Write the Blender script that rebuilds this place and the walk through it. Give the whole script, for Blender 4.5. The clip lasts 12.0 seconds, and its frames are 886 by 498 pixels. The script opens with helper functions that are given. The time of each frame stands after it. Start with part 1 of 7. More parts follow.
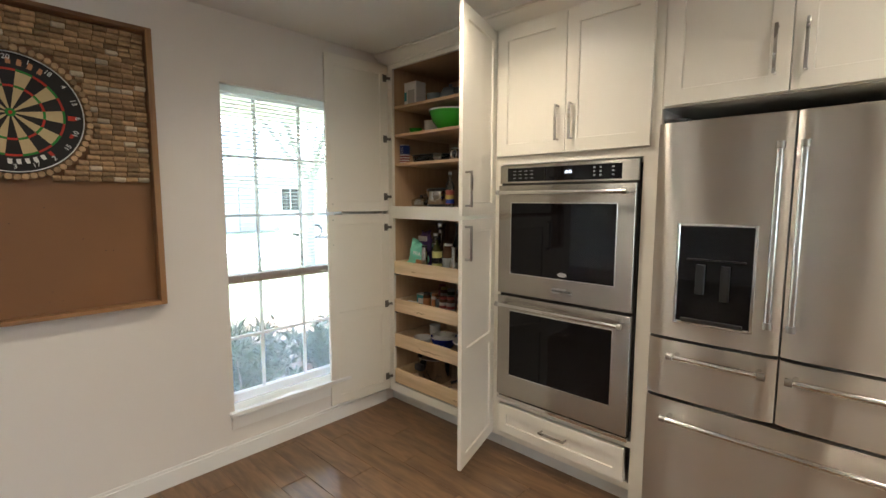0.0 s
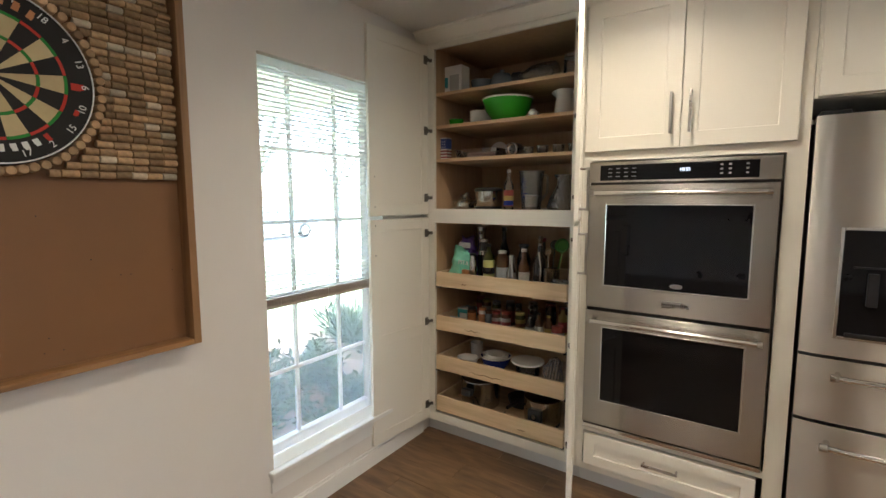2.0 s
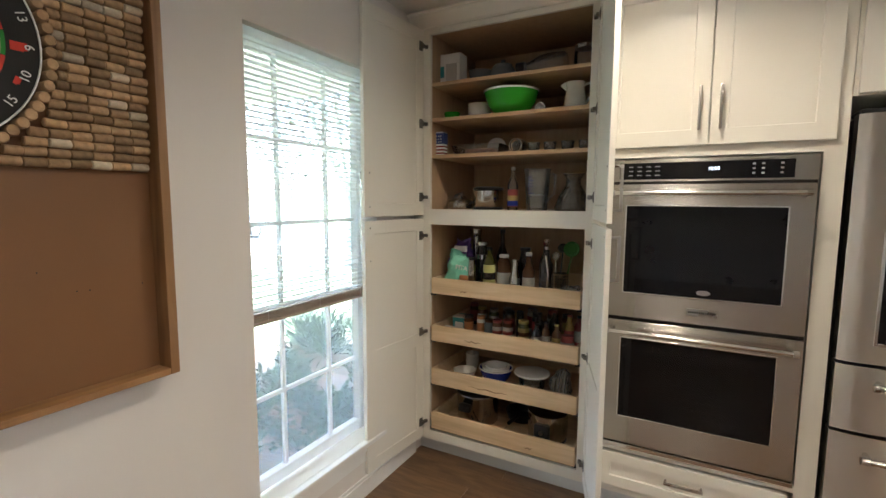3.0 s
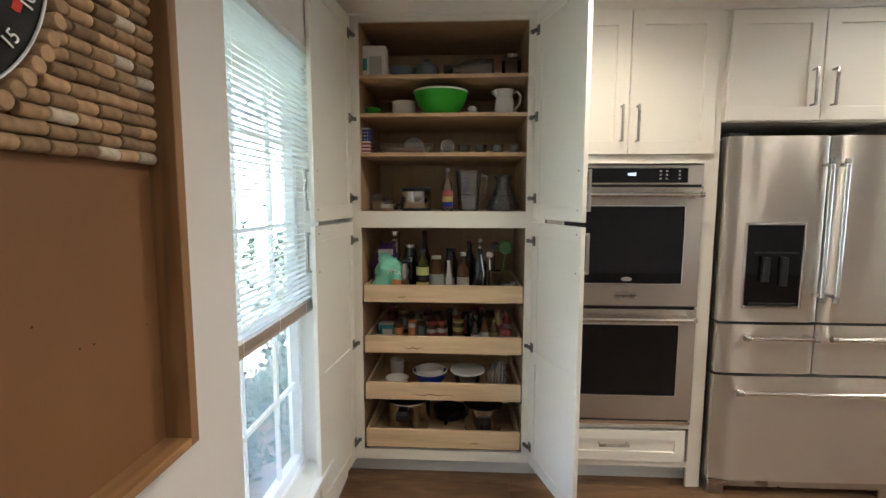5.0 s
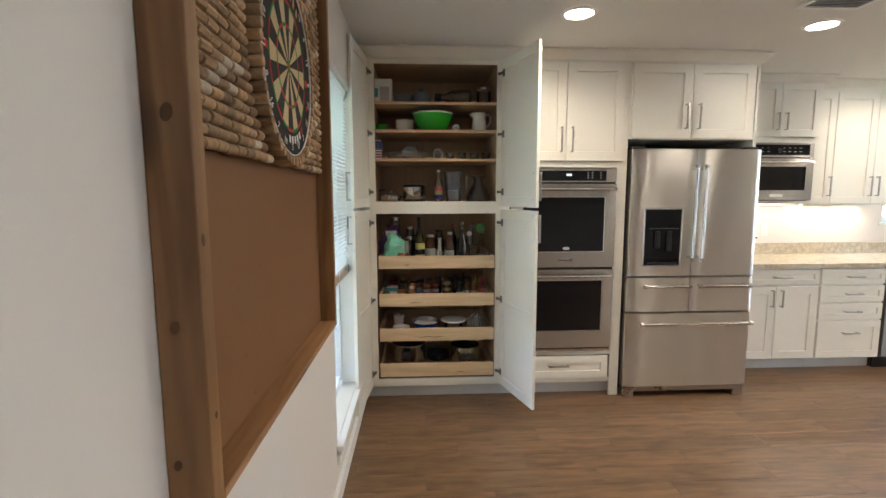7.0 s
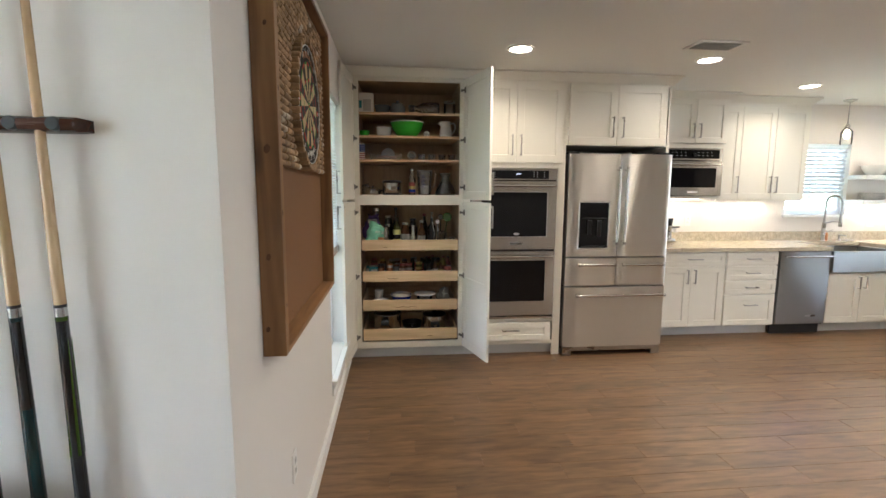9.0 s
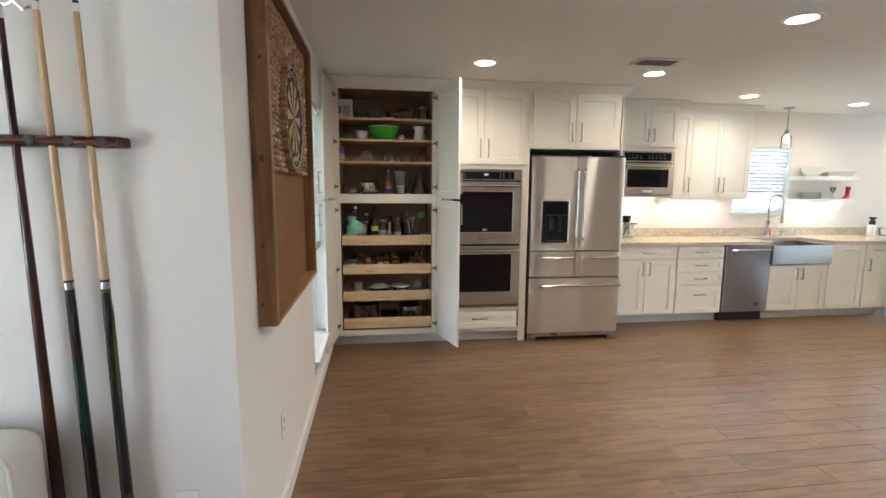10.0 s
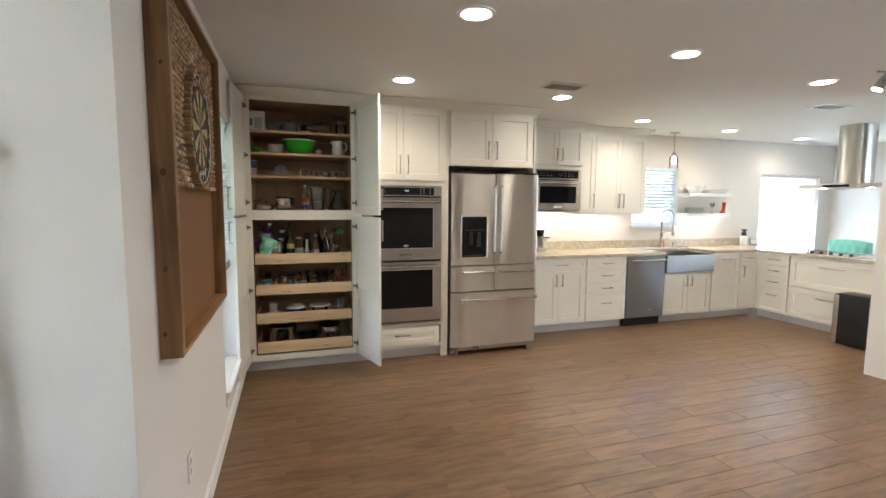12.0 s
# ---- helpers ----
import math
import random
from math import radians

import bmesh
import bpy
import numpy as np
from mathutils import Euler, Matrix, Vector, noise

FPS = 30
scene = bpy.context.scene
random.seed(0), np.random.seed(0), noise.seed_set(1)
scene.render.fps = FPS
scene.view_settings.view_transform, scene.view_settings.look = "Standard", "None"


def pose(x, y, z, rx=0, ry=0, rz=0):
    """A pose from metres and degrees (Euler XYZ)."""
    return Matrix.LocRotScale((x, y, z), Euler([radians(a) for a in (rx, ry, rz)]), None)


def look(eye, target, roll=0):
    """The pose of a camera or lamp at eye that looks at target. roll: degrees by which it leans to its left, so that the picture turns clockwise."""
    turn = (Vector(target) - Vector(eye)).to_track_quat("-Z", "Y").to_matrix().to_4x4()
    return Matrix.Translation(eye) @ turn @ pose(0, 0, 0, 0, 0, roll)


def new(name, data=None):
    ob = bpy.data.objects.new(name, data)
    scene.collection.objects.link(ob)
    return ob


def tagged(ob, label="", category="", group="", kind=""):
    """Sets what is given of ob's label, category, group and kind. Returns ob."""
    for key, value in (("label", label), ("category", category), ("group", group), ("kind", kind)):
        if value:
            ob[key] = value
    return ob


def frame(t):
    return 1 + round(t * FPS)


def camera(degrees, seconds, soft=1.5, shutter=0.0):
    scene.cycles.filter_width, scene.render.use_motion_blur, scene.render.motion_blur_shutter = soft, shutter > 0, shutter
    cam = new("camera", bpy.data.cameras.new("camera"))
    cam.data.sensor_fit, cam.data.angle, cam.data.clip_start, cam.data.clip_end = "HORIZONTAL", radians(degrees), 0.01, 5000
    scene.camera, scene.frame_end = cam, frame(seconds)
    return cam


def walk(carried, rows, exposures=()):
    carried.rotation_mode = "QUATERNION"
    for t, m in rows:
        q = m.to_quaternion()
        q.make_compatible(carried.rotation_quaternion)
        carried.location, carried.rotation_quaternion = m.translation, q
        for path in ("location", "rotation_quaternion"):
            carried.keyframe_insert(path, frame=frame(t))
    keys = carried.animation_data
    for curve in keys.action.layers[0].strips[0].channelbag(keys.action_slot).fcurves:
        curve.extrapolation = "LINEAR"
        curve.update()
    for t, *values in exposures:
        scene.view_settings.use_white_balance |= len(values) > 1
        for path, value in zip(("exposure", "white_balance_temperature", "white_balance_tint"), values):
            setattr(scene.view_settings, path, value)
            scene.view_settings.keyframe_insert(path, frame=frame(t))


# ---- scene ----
cam = camera(87.4, 12.0)
PATH = [
    (0, (0.292, -0.136, 1.468), (-1.072, 1.311, 1.258), 0.1),
    (0.5, (0.095, -0.233, 1.469), (-1.204, 1.273, 1.266), 0.2),
    (1, (-0.147, -0.296, 1.462), (-1.366, 1.276, 1.261), -0.0),
    (1.5, (-0.352, -0.301, 1.483), (-1.546, 1.289, 1.265), 0.2),
    (2, (-0.548, -0.299, 1.479), (-1.674, 1.341, 1.267), -0.1),
    (2.5, (-0.735, -0.279, 1.488), (-1.774, 1.417, 1.275), 0.2),
    (3, (-0.883, -0.238, 1.473), (-1.834, 1.51, 1.264), 0.3),
    (3.2, (-0.941, -0.214, 1.484), (-1.857, 1.549, 1.259), 0.5),
    (4.8, (-1.6, -0.29, 1.478), (-1.746, 1.694, 1.27), 0.1),
    (5, (-1.628, -0.366, 1.479), (-1.727, 1.62, 1.271), 0.1),
    (5.5, (-1.679, -0.644, 1.471), (-1.653, 1.345, 1.268), 0.1),
    (6, (-1.787, -0.863, 1.472), (-1.711, 1.125, 1.271), 0.3),
    (6.5, (-1.869, -1.097, 1.477), (-1.779, 0.889, 1.254), 0.1),
    (7, (-1.876, -1.247, 1.466), (-1.768, 0.737, 1.237), -0.1),
    (8.8, (-1.883, -1.872, 1.452), (-1.696, 0.103, 1.198), 0.5),
    (9, (-1.864, -1.95, 1.471), (-1.664, 0.024, 1.217), 0.3),
    (9.5, (-1.851, -2.103, 1.476), (-1.602, -0.135, 1.217), 0.4),
    (10, (-1.822, -2.3, 1.483), (-1.548, -0.336, 1.222), 0.4),
    (10.5, (-1.818, -2.399, 1.493), (-1.529, -0.436, 1.236), 0.3),
    (11, (-1.821, -2.396, 1.498), (-1.451, -0.441, 1.295), 0.4),
    (11.5, (-1.821, -2.339, 1.499), (-1.32, -0.413, 1.3), 0.4),
    (12, (-1.839, -2.266, 1.489), (-1.224, -0.373, 1.295), 0.4),
]
EXPOSURE = 3.65
walk(cam, [(t, look(eye, target, roll)) for t, eye, target, roll in PATH], [(0.0, EXPOSURE + 0.03, 6350, 10), (3.2, EXPOSURE + 0.13, 6150, 10), (5.5, EXPOSURE + 0.24, 5980, 10), (9.0, EXPOSURE + 0.24, 6060, 10), (12.0, EXPOSURE + 0.24, 6020, 10)])

# ---- build ----
FACE = 1.963          # front of the tall cabinets' face frames
WEST = -2.268         # window wall
CEIL = 2.44
NORTH = 2.96          # wall behind the worktop
BASE = 2.343         # front of the base cabinets' face frames
PEN = 4.125           # front of the peninsula cabinets

# ---- world, sun, large lights ----
world = bpy.data.worlds.new("sky")
scene.world = world
world.use_nodes = True
wn = world.node_tree
sky = wn.nodes.new("ShaderNodeTexSky")
sky.sky_type, sky.sun_disc = "NISHITA", False
sky.sun_elevation, sky.sun_rotation = radians(66), radians(250)
sky.air_density, sky.dust_density = 1.0, 3.0
wn.links.new(sky.outputs[0], wn.nodes["Background"].inputs[0])
wn.nodes["Background"].inputs[1].default_value = 0.15

sun = new("sun", bpy.data.lights.new("sun", "SUN"))
sun.data.energy, sun.data.angle, sun.data.color = 4.0, radians(8), (0.90, 0.96, 1.0)
sun.matrix_world = look((-4.2, -1.5, 10.0), (0, 0, 0))


def area(name, at, aim, w, h, watts, color, shape="RECTANGLE", spread=180):
    ob = new(name, bpy.data.lights.new(name, "AREA"))
    ob.data.shape, ob.data.size, ob.data.size_y = shape, w, h
    ob.data.energy, ob.data.color = watts, color
    ob.matrix_world = look(at, aim)
    ob.data.spread = radians(spread)
    return ob


WARM = (1.0, 0.85, 0.655)
COOL = (0.80, 0.845, 1.0)
LAMPS = [(-0.94, -0.01), (-1.0, 1.33), (0.46, 1.43), (0.54, 0.14), (2.05, 0.32), (1.95, 2.13), (3.48, 2.33), (5.02, 2.50),
         # Last seven are unseen, added to brighten the space behind and beside the view.
         (-0.94, -1.5), (0.54, -1.5), (2.05, -1.5), (3.6, 0.4),
         (-0.94, -3.4), (2.05, -3.4), (3.8, -3.4)]
DIM = {(-0.94, -0.01): 0.40, (-0.94, -1.5): 0.10, (-0.94, -3.4): 0.1, (0.54, -1.5): 0.5, (2.05, -3.4): 0.55, (0.46, 1.43): 0.42, (-1.0, 1.33): 1.08, (2.05, 0.32): 1.2, (1.95, 2.13): 0.95, (3.48, 2.33): 0.85, (5.02, 2.50): 0.55, (-0.94, 1.33): 1.0}
LAMP_W = 0.60
for lx, ly in LAMPS:
    area("downlight_glow", (lx, ly, CEIL - 0.012), (lx, ly, 0), 0.13, 0.13, LAMP_W * DIM.get((lx, ly), 1.0), WARM, "DISK", 145)
area("kitchen_window_light", (2.95, NORTH + 0.20, 1.6), (2.9, 0, 0.8), 0.75, 0.78, 0.15, COOL)
area("dining_window_light", (5.5, NORTH + 0.20, 1.35), (4.8, 0, 0.8), 1.25, 1.35, 3.1, COOL)
# Added cool fill from an unseen east opening, to lift the dining side.
area("added_side_light", (6.52, -0.7, 1.3), (4.5, 0.3, 1.2), 1.7, 1.5, 2.9, COOL)
area("games_window_light", (-5.30, -3.2, 1.35), (-2.8, -1.2, 1.2), 2.1, 1.4, 0.09, (0.76, 0.84, 1.0))

for ux, uw, uy, uz in ((1.98, 0.72, 2.83, 1.370), (3.69, 0.56, 2.86, 1.317), (1.12, 0.56, 2.82, 1.377)):
    area("strip_glow", (ux, uy, uz), (ux, uy, 0), uw, 0.02, 0.09, (1.0, 0.84, 0.62))


# ---- helpers ----
ORIGIN = {}
VIEW_FIT = [1.0, 0.0, 0.0]     # stretch and offsets that fit a run of units to the camera's view


def laid(p):
    return (p[0] * VIEW_FIT[0] + VIEW_FIT[1], p[1] + VIEW_FIT[2], p[2])


def thing(name, at, label, category, group="", kind=""):
    at = laid(at)
    ob = new(name)
    ob.location = at
    ob.empty_display_size = 0.05
    ORIGIN[ob.name] = Vector(at)
    return tagged(ob, label, category, group, kind)


def finish(bm, name, smooth=35):
    me = bpy.data.meshes.new(name)
    bm.to_mesh(me)
    bm.free()
    if smooth:
        me.polygons.foreach_set("use_smooth", [True] * len(me.polygons))
        me.set_sharp_from_angle(angle=radians(smooth))
    return me


def part(name, bm, material, parent=None, label="", smooth=35):
    """One mesh object from a bmesh in world coordinates, under its parent."""
    o = ORIGIN.get(parent.name, Vector((0, 0, 0))) if parent else Vector((0, 0, 0))
    for v in bm.verts:
        v.co = Vector(laid(v.co)) - o
    me = finish(bm, name, smooth)
    me.materials.append(material)
    ob = new(name, me)
    if parent:
        ob.parent = parent
        ORIGIN[ob.name] = o
    return tagged(ob, label)


def solo(name, bm, material, label, category, group="", kind="", smooth=35, at=None):
    """A thing of a single mesh, with its origin at its base."""
    for v in bm.verts:
        v.co = laid(v.co)
    if at is None:
        vs = bm.verts
        at = (sum(v.co.x for v in vs) / len(vs), sum(v.co.y for v in vs) / len(vs), min(v.co.z for v in vs))
    bmesh.ops.translate(bm, verts=bm.verts[:], vec=-Vector(at))
    me = finish(bm, name, smooth)
    me.materials.append(material)
    ob = new(name, me)
    ob.location = at
    ORIGIN[ob.name] = Vector(at)
    return tagged(ob, label, category, group, kind)


def box(bm, x0, y0, z0, x1, y1, z1, r=0.0, seg=1):
    x0, x1, y0, y1, z0, z1 = min(x0, x1), max(x0, x1), min(y0, y1), max(y0, y1), min(z0, z1), max(z0, z1)
    v = [bm.verts.new(p) for p in ((x0, y0, z0), (x1, y0, z0), (x1, y1, z0), (x0, y1, z0), (x0, y0, z1), (x1, y0, z1), (x1, y1, z1), (x0, y1, z1))]
    f = [bm.faces.new([v[i] for i in q]) for q in ((0, 3, 2, 1), (4, 5, 6, 7), (0, 1, 5, 4), (1, 2, 6, 5), (2, 3, 7, 6), (3, 0, 4, 7))]
    if r:
        bmesh.ops.bevel(bm, geom=list({e for q in f for e in q.edges}), offset=r, segments=seg, affect="EDGES", profile=0.5)
    return bm


def boxes(*rows, r=0.0, seg=1):
    bm = bmesh.new()
    for row in rows:
        box(bm, *row, r=r, seg=seg)
    return bm


def rings(bm, loops, cap=True):
    """Skins a run of closed loops of equal length."""
    vs = [[bm.verts.new(p) for p in l] for l in loops]
    n = len(vs[0])
    for a, b in zip(vs, vs[1:]):
        for i in range(n):
            bm.faces.new((a[i], a[(i + 1) % n], b[(i + 1) % n], b[i]))
    if cap:
        bm.faces.new(vs[0][::-1])
        bm.faces.new(vs[-1])
    return bm


def lathe(bm, c, profile, seg=24, axis="z", cap=True, squash=1.0):
    loops = []
    for r, h in profile:
        l = []
        for i in range(seg):
            a = 2 * math.pi * i / seg
            u, w = r * math.cos(a), r * math.sin(a) * squash
            l.append({"z": (c[0] + u, c[1] + w, c[2] + h), "x": (c[0] + h, c[1] + u, c[2] + w), "y": (c[0] + w, c[1] + h, c[2] + u)}[axis])
        loops.append(l)
    return rings(bm, loops, cap)


def rod(bm, a, b, r0, r1=None, seg=12):
    a, b = Vector(a), Vector(b)
    r1 = r0 if r1 is None else r1
    d = (b - a).normalized()
    u = d.cross(Vector((0, 0, 1)) if abs(d.z) < 0.9 else Vector((1, 0, 0))).normalized()
    w = d.cross(u)
    return rings(bm, [[p + r * (u * math.cos(2 * math.pi * i / seg) + w * math.sin(2 * math.pi * i / seg)) for i in range(seg)] for p, r in ((a, r0), (b, r1))])


def tube(bm, path, r, seg=10):
    path = [Vector(p) for p in path]
    up, loops = None, []
    for i, p in enumerate(path):
        d = (path[min(i + 1, len(path) - 1)] - path[max(i - 1, 0)]).normalized()
        if up is None:
            up = d.cross(Vector((0, 0, 1)) if abs(d.z) < 0.9 else Vector((1, 0, 0))).normalized()
        up = (up - d * up.dot(d)).normalized()
        w = d.cross(up)
        rr = r[i] if isinstance(r, (list, tuple)) else r
        loops.append([p + rr * (up * math.cos(2 * math.pi * k / seg) + w * math.sin(2 * math.pi * k / seg)) for k in range(seg)])
    return rings(bm, loops)


def relief(bm, us, zs, deep, v0, sign):
    """One face of a panelled door as a single sheet over the lines us and zs; deep(i, j) is its depth behind v0."""
    return [[bm.verts.new((u, v0 + sign * deep(i, j), z)) for i, u in enumerate(us)] for j, z in enumerate(zs)]


def panelled(u0, z0, u1, z1, sides, rails, th, rc, rcb, e=0.0015, s=0.003):
    """A framed door in one piece: u across, z up, v from 0 (its face) to th. sides: left, right, bottom, top widths of the frame; rails: rows of (middle, width)."""
    l, r, b, t = sides
    us = [u0, u0 + e, u0 + l, u0 + l + s, u1 - r - s, u1 - r, u1 - e, u1]
    zs = [z0, z0 + e, z0 + b, z0 + b + s]
    inside = {3}
    for m, w in rails:
        zs += [m - w / 2 - s, m - w / 2, m + w / 2, m + w / 2 + s]
        inside |= {len(zs) - 4, len(zs) - 1}
    zs += [z1 - t - s, z1 - t, z1 - e, z1]
    inside.add(len(zs) - 4)
    nu, nz = len(us), len(zs)
    bm = bmesh.new()

    def deep(depth):
        return lambda i, j: e if i in (0, nu - 1) or j in (0, nz - 1) else (depth if i in (3, 4) and j in inside else 0.0)
    f, k = relief(bm, us, zs, deep(rc), 0.0, 1), relief(bm, us, zs, deep(rcb), th, -1)
    for j in range(nz - 1):
        for i in range(nu - 1):
            bm.faces.new((f[j][i], f[j][i + 1], f[j + 1][i + 1], f[j + 1][i]))
            bm.faces.new((k[j][i + 1], k[j][i], k[j + 1][i], k[j + 1][i + 1]))
    for j in range(nz - 1):
        bm.faces.new((f[j][0], f[j + 1][0], k[j + 1][0], k[j][0]))
        bm.faces.new((f[j][-1], k[j][-1], k[j + 1][-1], f[j + 1][-1]))
    for i in range(nu - 1):
        bm.faces.new((f[0][i], k[0][i], k[0][i + 1], f[0][i + 1]))
        bm.faces.new((f[-1][i], f[-1][i + 1], k[-1][i + 1], k[-1][i]))
    return bm


def turn(bm, m):
    bmesh.ops.transform(bm, matrix=m, verts=bm.verts[:])
    return bm


# ---- materials ----
def mat(name, color, rough=0.5, metal=0.0, vary=0.08, scale=8.0, bump=0.0, bscale=60.0, stretch=(1, 1, 1), spec=0.5, trans=0.0, ior=1.45, emit=0.0, alpha=1.0, coat=0.0, rvary=0.05, rand=0.0):
    m = bpy.data.materials.new(name)
    m.use_nodes = True
    nt = m.node_tree
    b = nt.nodes["Principled BSDF"]
    b.inputs["Roughness"].default_value = rough
    b.inputs["Metallic"].default_value = metal
    b.inputs["Specular IOR Level"].default_value = spec
    b.inputs["IOR"].default_value = ior
    b.inputs["Transmission Weight"].default_value = trans
    b.inputs["Alpha"].default_value = alpha
    b.inputs["Coat Weight"].default_value = coat
    tc = nt.nodes.new("ShaderNodeTexCoord")
    mp = nt.nodes.new("ShaderNodeMapping")
    mp.inputs["Scale"].default_value = stretch
    nt.links.new(tc.outputs["Object"], mp.inputs[0])
    n1 = nt.nodes.new("ShaderNodeTexNoise")
    n1.inputs["Scale"].default_value, n1.inputs["Detail"].default_value = scale, 6
    nt.links.new(mp.outputs[0], n1.inputs["Vector"])
    ramp = nt.nodes.new("ShaderNodeMix")
    ramp.data_type = "RGBA"
    ramp.inputs["A"].default_value = (*[c * (1 - vary) for c in color], 1)
    ramp.inputs["B"].default_value = (*[min(1, c * (1 + vary)) for c in color], 1)
    nt.links.new(n1.outputs[0], ramp.inputs["Factor"])
    out = ramp.outputs["Result"]
    if rand:
        oi = nt.nodes.new("ShaderNodeObjectInfo")
        hs = nt.nodes.new("ShaderNodeHueSaturation")
        ma = nt.nodes.new("ShaderNodeMapRange")
        ma.inputs["To Min"].default_value, ma.inputs["To Max"].default_value = 1 - rand, 1 + rand
        nt.links.new(oi.outputs["Random"], ma.inputs[0])
        nt.links.new(ma.outputs[0], hs.inputs["Value"])
        nt.links.new(out, hs.inputs["Color"])
        out = hs.outputs[0]
    nt.links.new(out, b.inputs["Base Color"])
    if rvary:
        mr = nt.nodes.new("ShaderNodeMapRange")
        mr.inputs["To Min"].default_value, mr.inputs["To Max"].default_value = max(0.02, rough - rvary), min(1, rough + rvary)
        nt.links.new(n1.outputs[0], mr.inputs[0])
        nt.links.new(mr.outputs[0], b.inputs["Roughness"])
    if bump:
        n2 = nt.nodes.new("ShaderNodeTexNoise")
        n2.inputs["Scale"].default_value, n2.inputs["Detail"].default_value = bscale, 5
        nt.links.new(mp.outputs[0], n2.inputs["Vector"])
        bp = nt.nodes.new("ShaderNodeBump")
        bp.inputs["Strength"].default_value, bp.inputs["Distance"].default_value = bump, 0.002
        nt.links.new(n2.outputs[0], bp.inputs["Height"])
        nt.links.new(bp.outputs[0], b.inputs["Normal"])
    if emit:
        b.inputs["Emission Color"].default_value = (*color, 1)
        b.inputs["Emission Strength"].default_value = emit
    return m


def wood(name, dark, light, axis="x", scale=9.0, rough=0.45, knots=True, rand=0.12, bump=0.25, stripe=14.0, along=0.08, knot=0.10):
    """Grain that runs along an axis, with broader figure, dark knots and a random tone per piece."""
    m = bpy.data.materials.new(name)
    m.use_nodes = True
    nt = m.node_tree
    L, N = nt.links.new, nt.nodes.new
    b = nt.nodes["Principled BSDF"]
    tc, oi, add, mp = N("ShaderNodeTexCoord"), N("ShaderNodeObjectInfo"), N("ShaderNodeVectorMath"), N("ShaderNodeMapping")
    mul = N("ShaderNodeVectorMath")
    mul.operation, mul.inputs[1].default_value = "SCALE", (1, 1, 1)
    comb = N("ShaderNodeCombineXYZ")
    for k in range(3):
        L(oi.outputs["Random"], comb.inputs[k])
    L(comb.outputs[0], mul.inputs[0])
    mul.inputs["Scale"].default_value = 37.0
    L(tc.outputs["Object"], add.inputs[0])
    L(mul.outputs[0], add.inputs[1])
    L(add.outputs[0], mp.inputs[0])
    s = [1.0, 1.0, 1.0]
    s["xyz".index(axis)] = along
    mp.inputs["Scale"].default_value = s
    n1 = N("ShaderNodeTexNoise")
    n1.inputs["Scale"].default_value, n1.inputs["Detail"].default_value, n1.inputs["Distortion"].default_value = scale * 4, 8, 0.6
    L(mp.outputs[0], n1.inputs["Vector"])
    n3 = N("ShaderNodeTexNoise")
    n3.inputs["Scale"].default_value, n3.inputs["Detail"].default_value, n3.inputs["Distortion"].default_value = stripe, 3, 1.5
    L(mp.outputs[0], n3.inputs["Vector"])
    mixf = N("ShaderNodeMath")
    mixf.operation = "MULTIPLY_ADD"
    L(n1.outputs[0], mixf.inputs[0])
    mixf.inputs[1].default_value = 0.55
    h = N("ShaderNodeMath")
    h.operation = "MULTIPLY"
    L(n3.outputs[0], h.inputs[0])
    h.inputs[1].default_value = 0.45
    L(h.outputs[0], mixf.inputs[2])
    cr = N("ShaderNodeValToRGB")
    cr.color_ramp.elements[0].position, cr.color_ramp.elements[0].color = 0.36, (*dark, 1)
    cr.color_ramp.elements[1].position, cr.color_ramp.elements[1].color = 0.62, (*light, 1)
    L(mixf.outputs[0], cr.inputs[0])
    out = cr.outputs[0]
    if knots:
        v = N("ShaderNodeTexVoronoi")
        mp2 = N("ShaderNodeMapping")
        s2 = [1.0, 1.0, 1.0]
        s2["xyz".index(axis)] = 0.5
        mp2.inputs["Scale"].default_value = s2
        L(add.outputs[0], mp2.inputs[0])
        L(mp2.outputs[0], v.inputs["Vector"])
        v.inputs["Scale"].default_value = 5.0
        kr = N("ShaderNodeMapRange")
        kr.inputs["From Min"].default_value, kr.inputs["From Max"].default_value = knot * 0.4, knot
        kr.inputs["To Min"].default_value, kr.inputs["To Max"].default_value = 0.85, 0.0
        L(v.outputs["Distance"], kr.inputs[0])
        km = N("ShaderNodeMix")
        km.data_type = "RGBA"
        L(kr.outputs[0], km.inputs["Factor"])
        L(out, km.inputs["A"])
        km.inputs["B"].default_value = (*[c * 0.35 for c in dark], 1)
        out = km.outputs["Result"]
    hs, ma = N("ShaderNodeHueSaturation"), N("ShaderNodeMapRange")
    ma.inputs["To Min"].default_value, ma.inputs["To Max"].default_value = 1 - rand, 1 + rand
    L(oi.outputs["Random"], ma.inputs[0])
    L(ma.outputs[0], hs.inputs["Value"])
    L(out, hs.inputs["Color"])
    L(hs.outputs[0], b.inputs["Base Color"])
    rr = N("ShaderNodeMapRange")
    rr.inputs["To Min"].default_value, rr.inputs["To Max"].default_value = rough - 0.1, rough + 0.1
    L(mixf.outputs[0], rr.inputs[0])
    L(rr.outputs[0], b.inputs["Roughness"])
    bp = N("ShaderNodeBump")
    bp.inputs["Strength"].default_value, bp.inputs["Distance"].default_value = bump, 0.002
    L(mixf.outputs[0], bp.inputs["Height"])
    L(bp.outputs[0], b.inputs["Normal"])
    return m


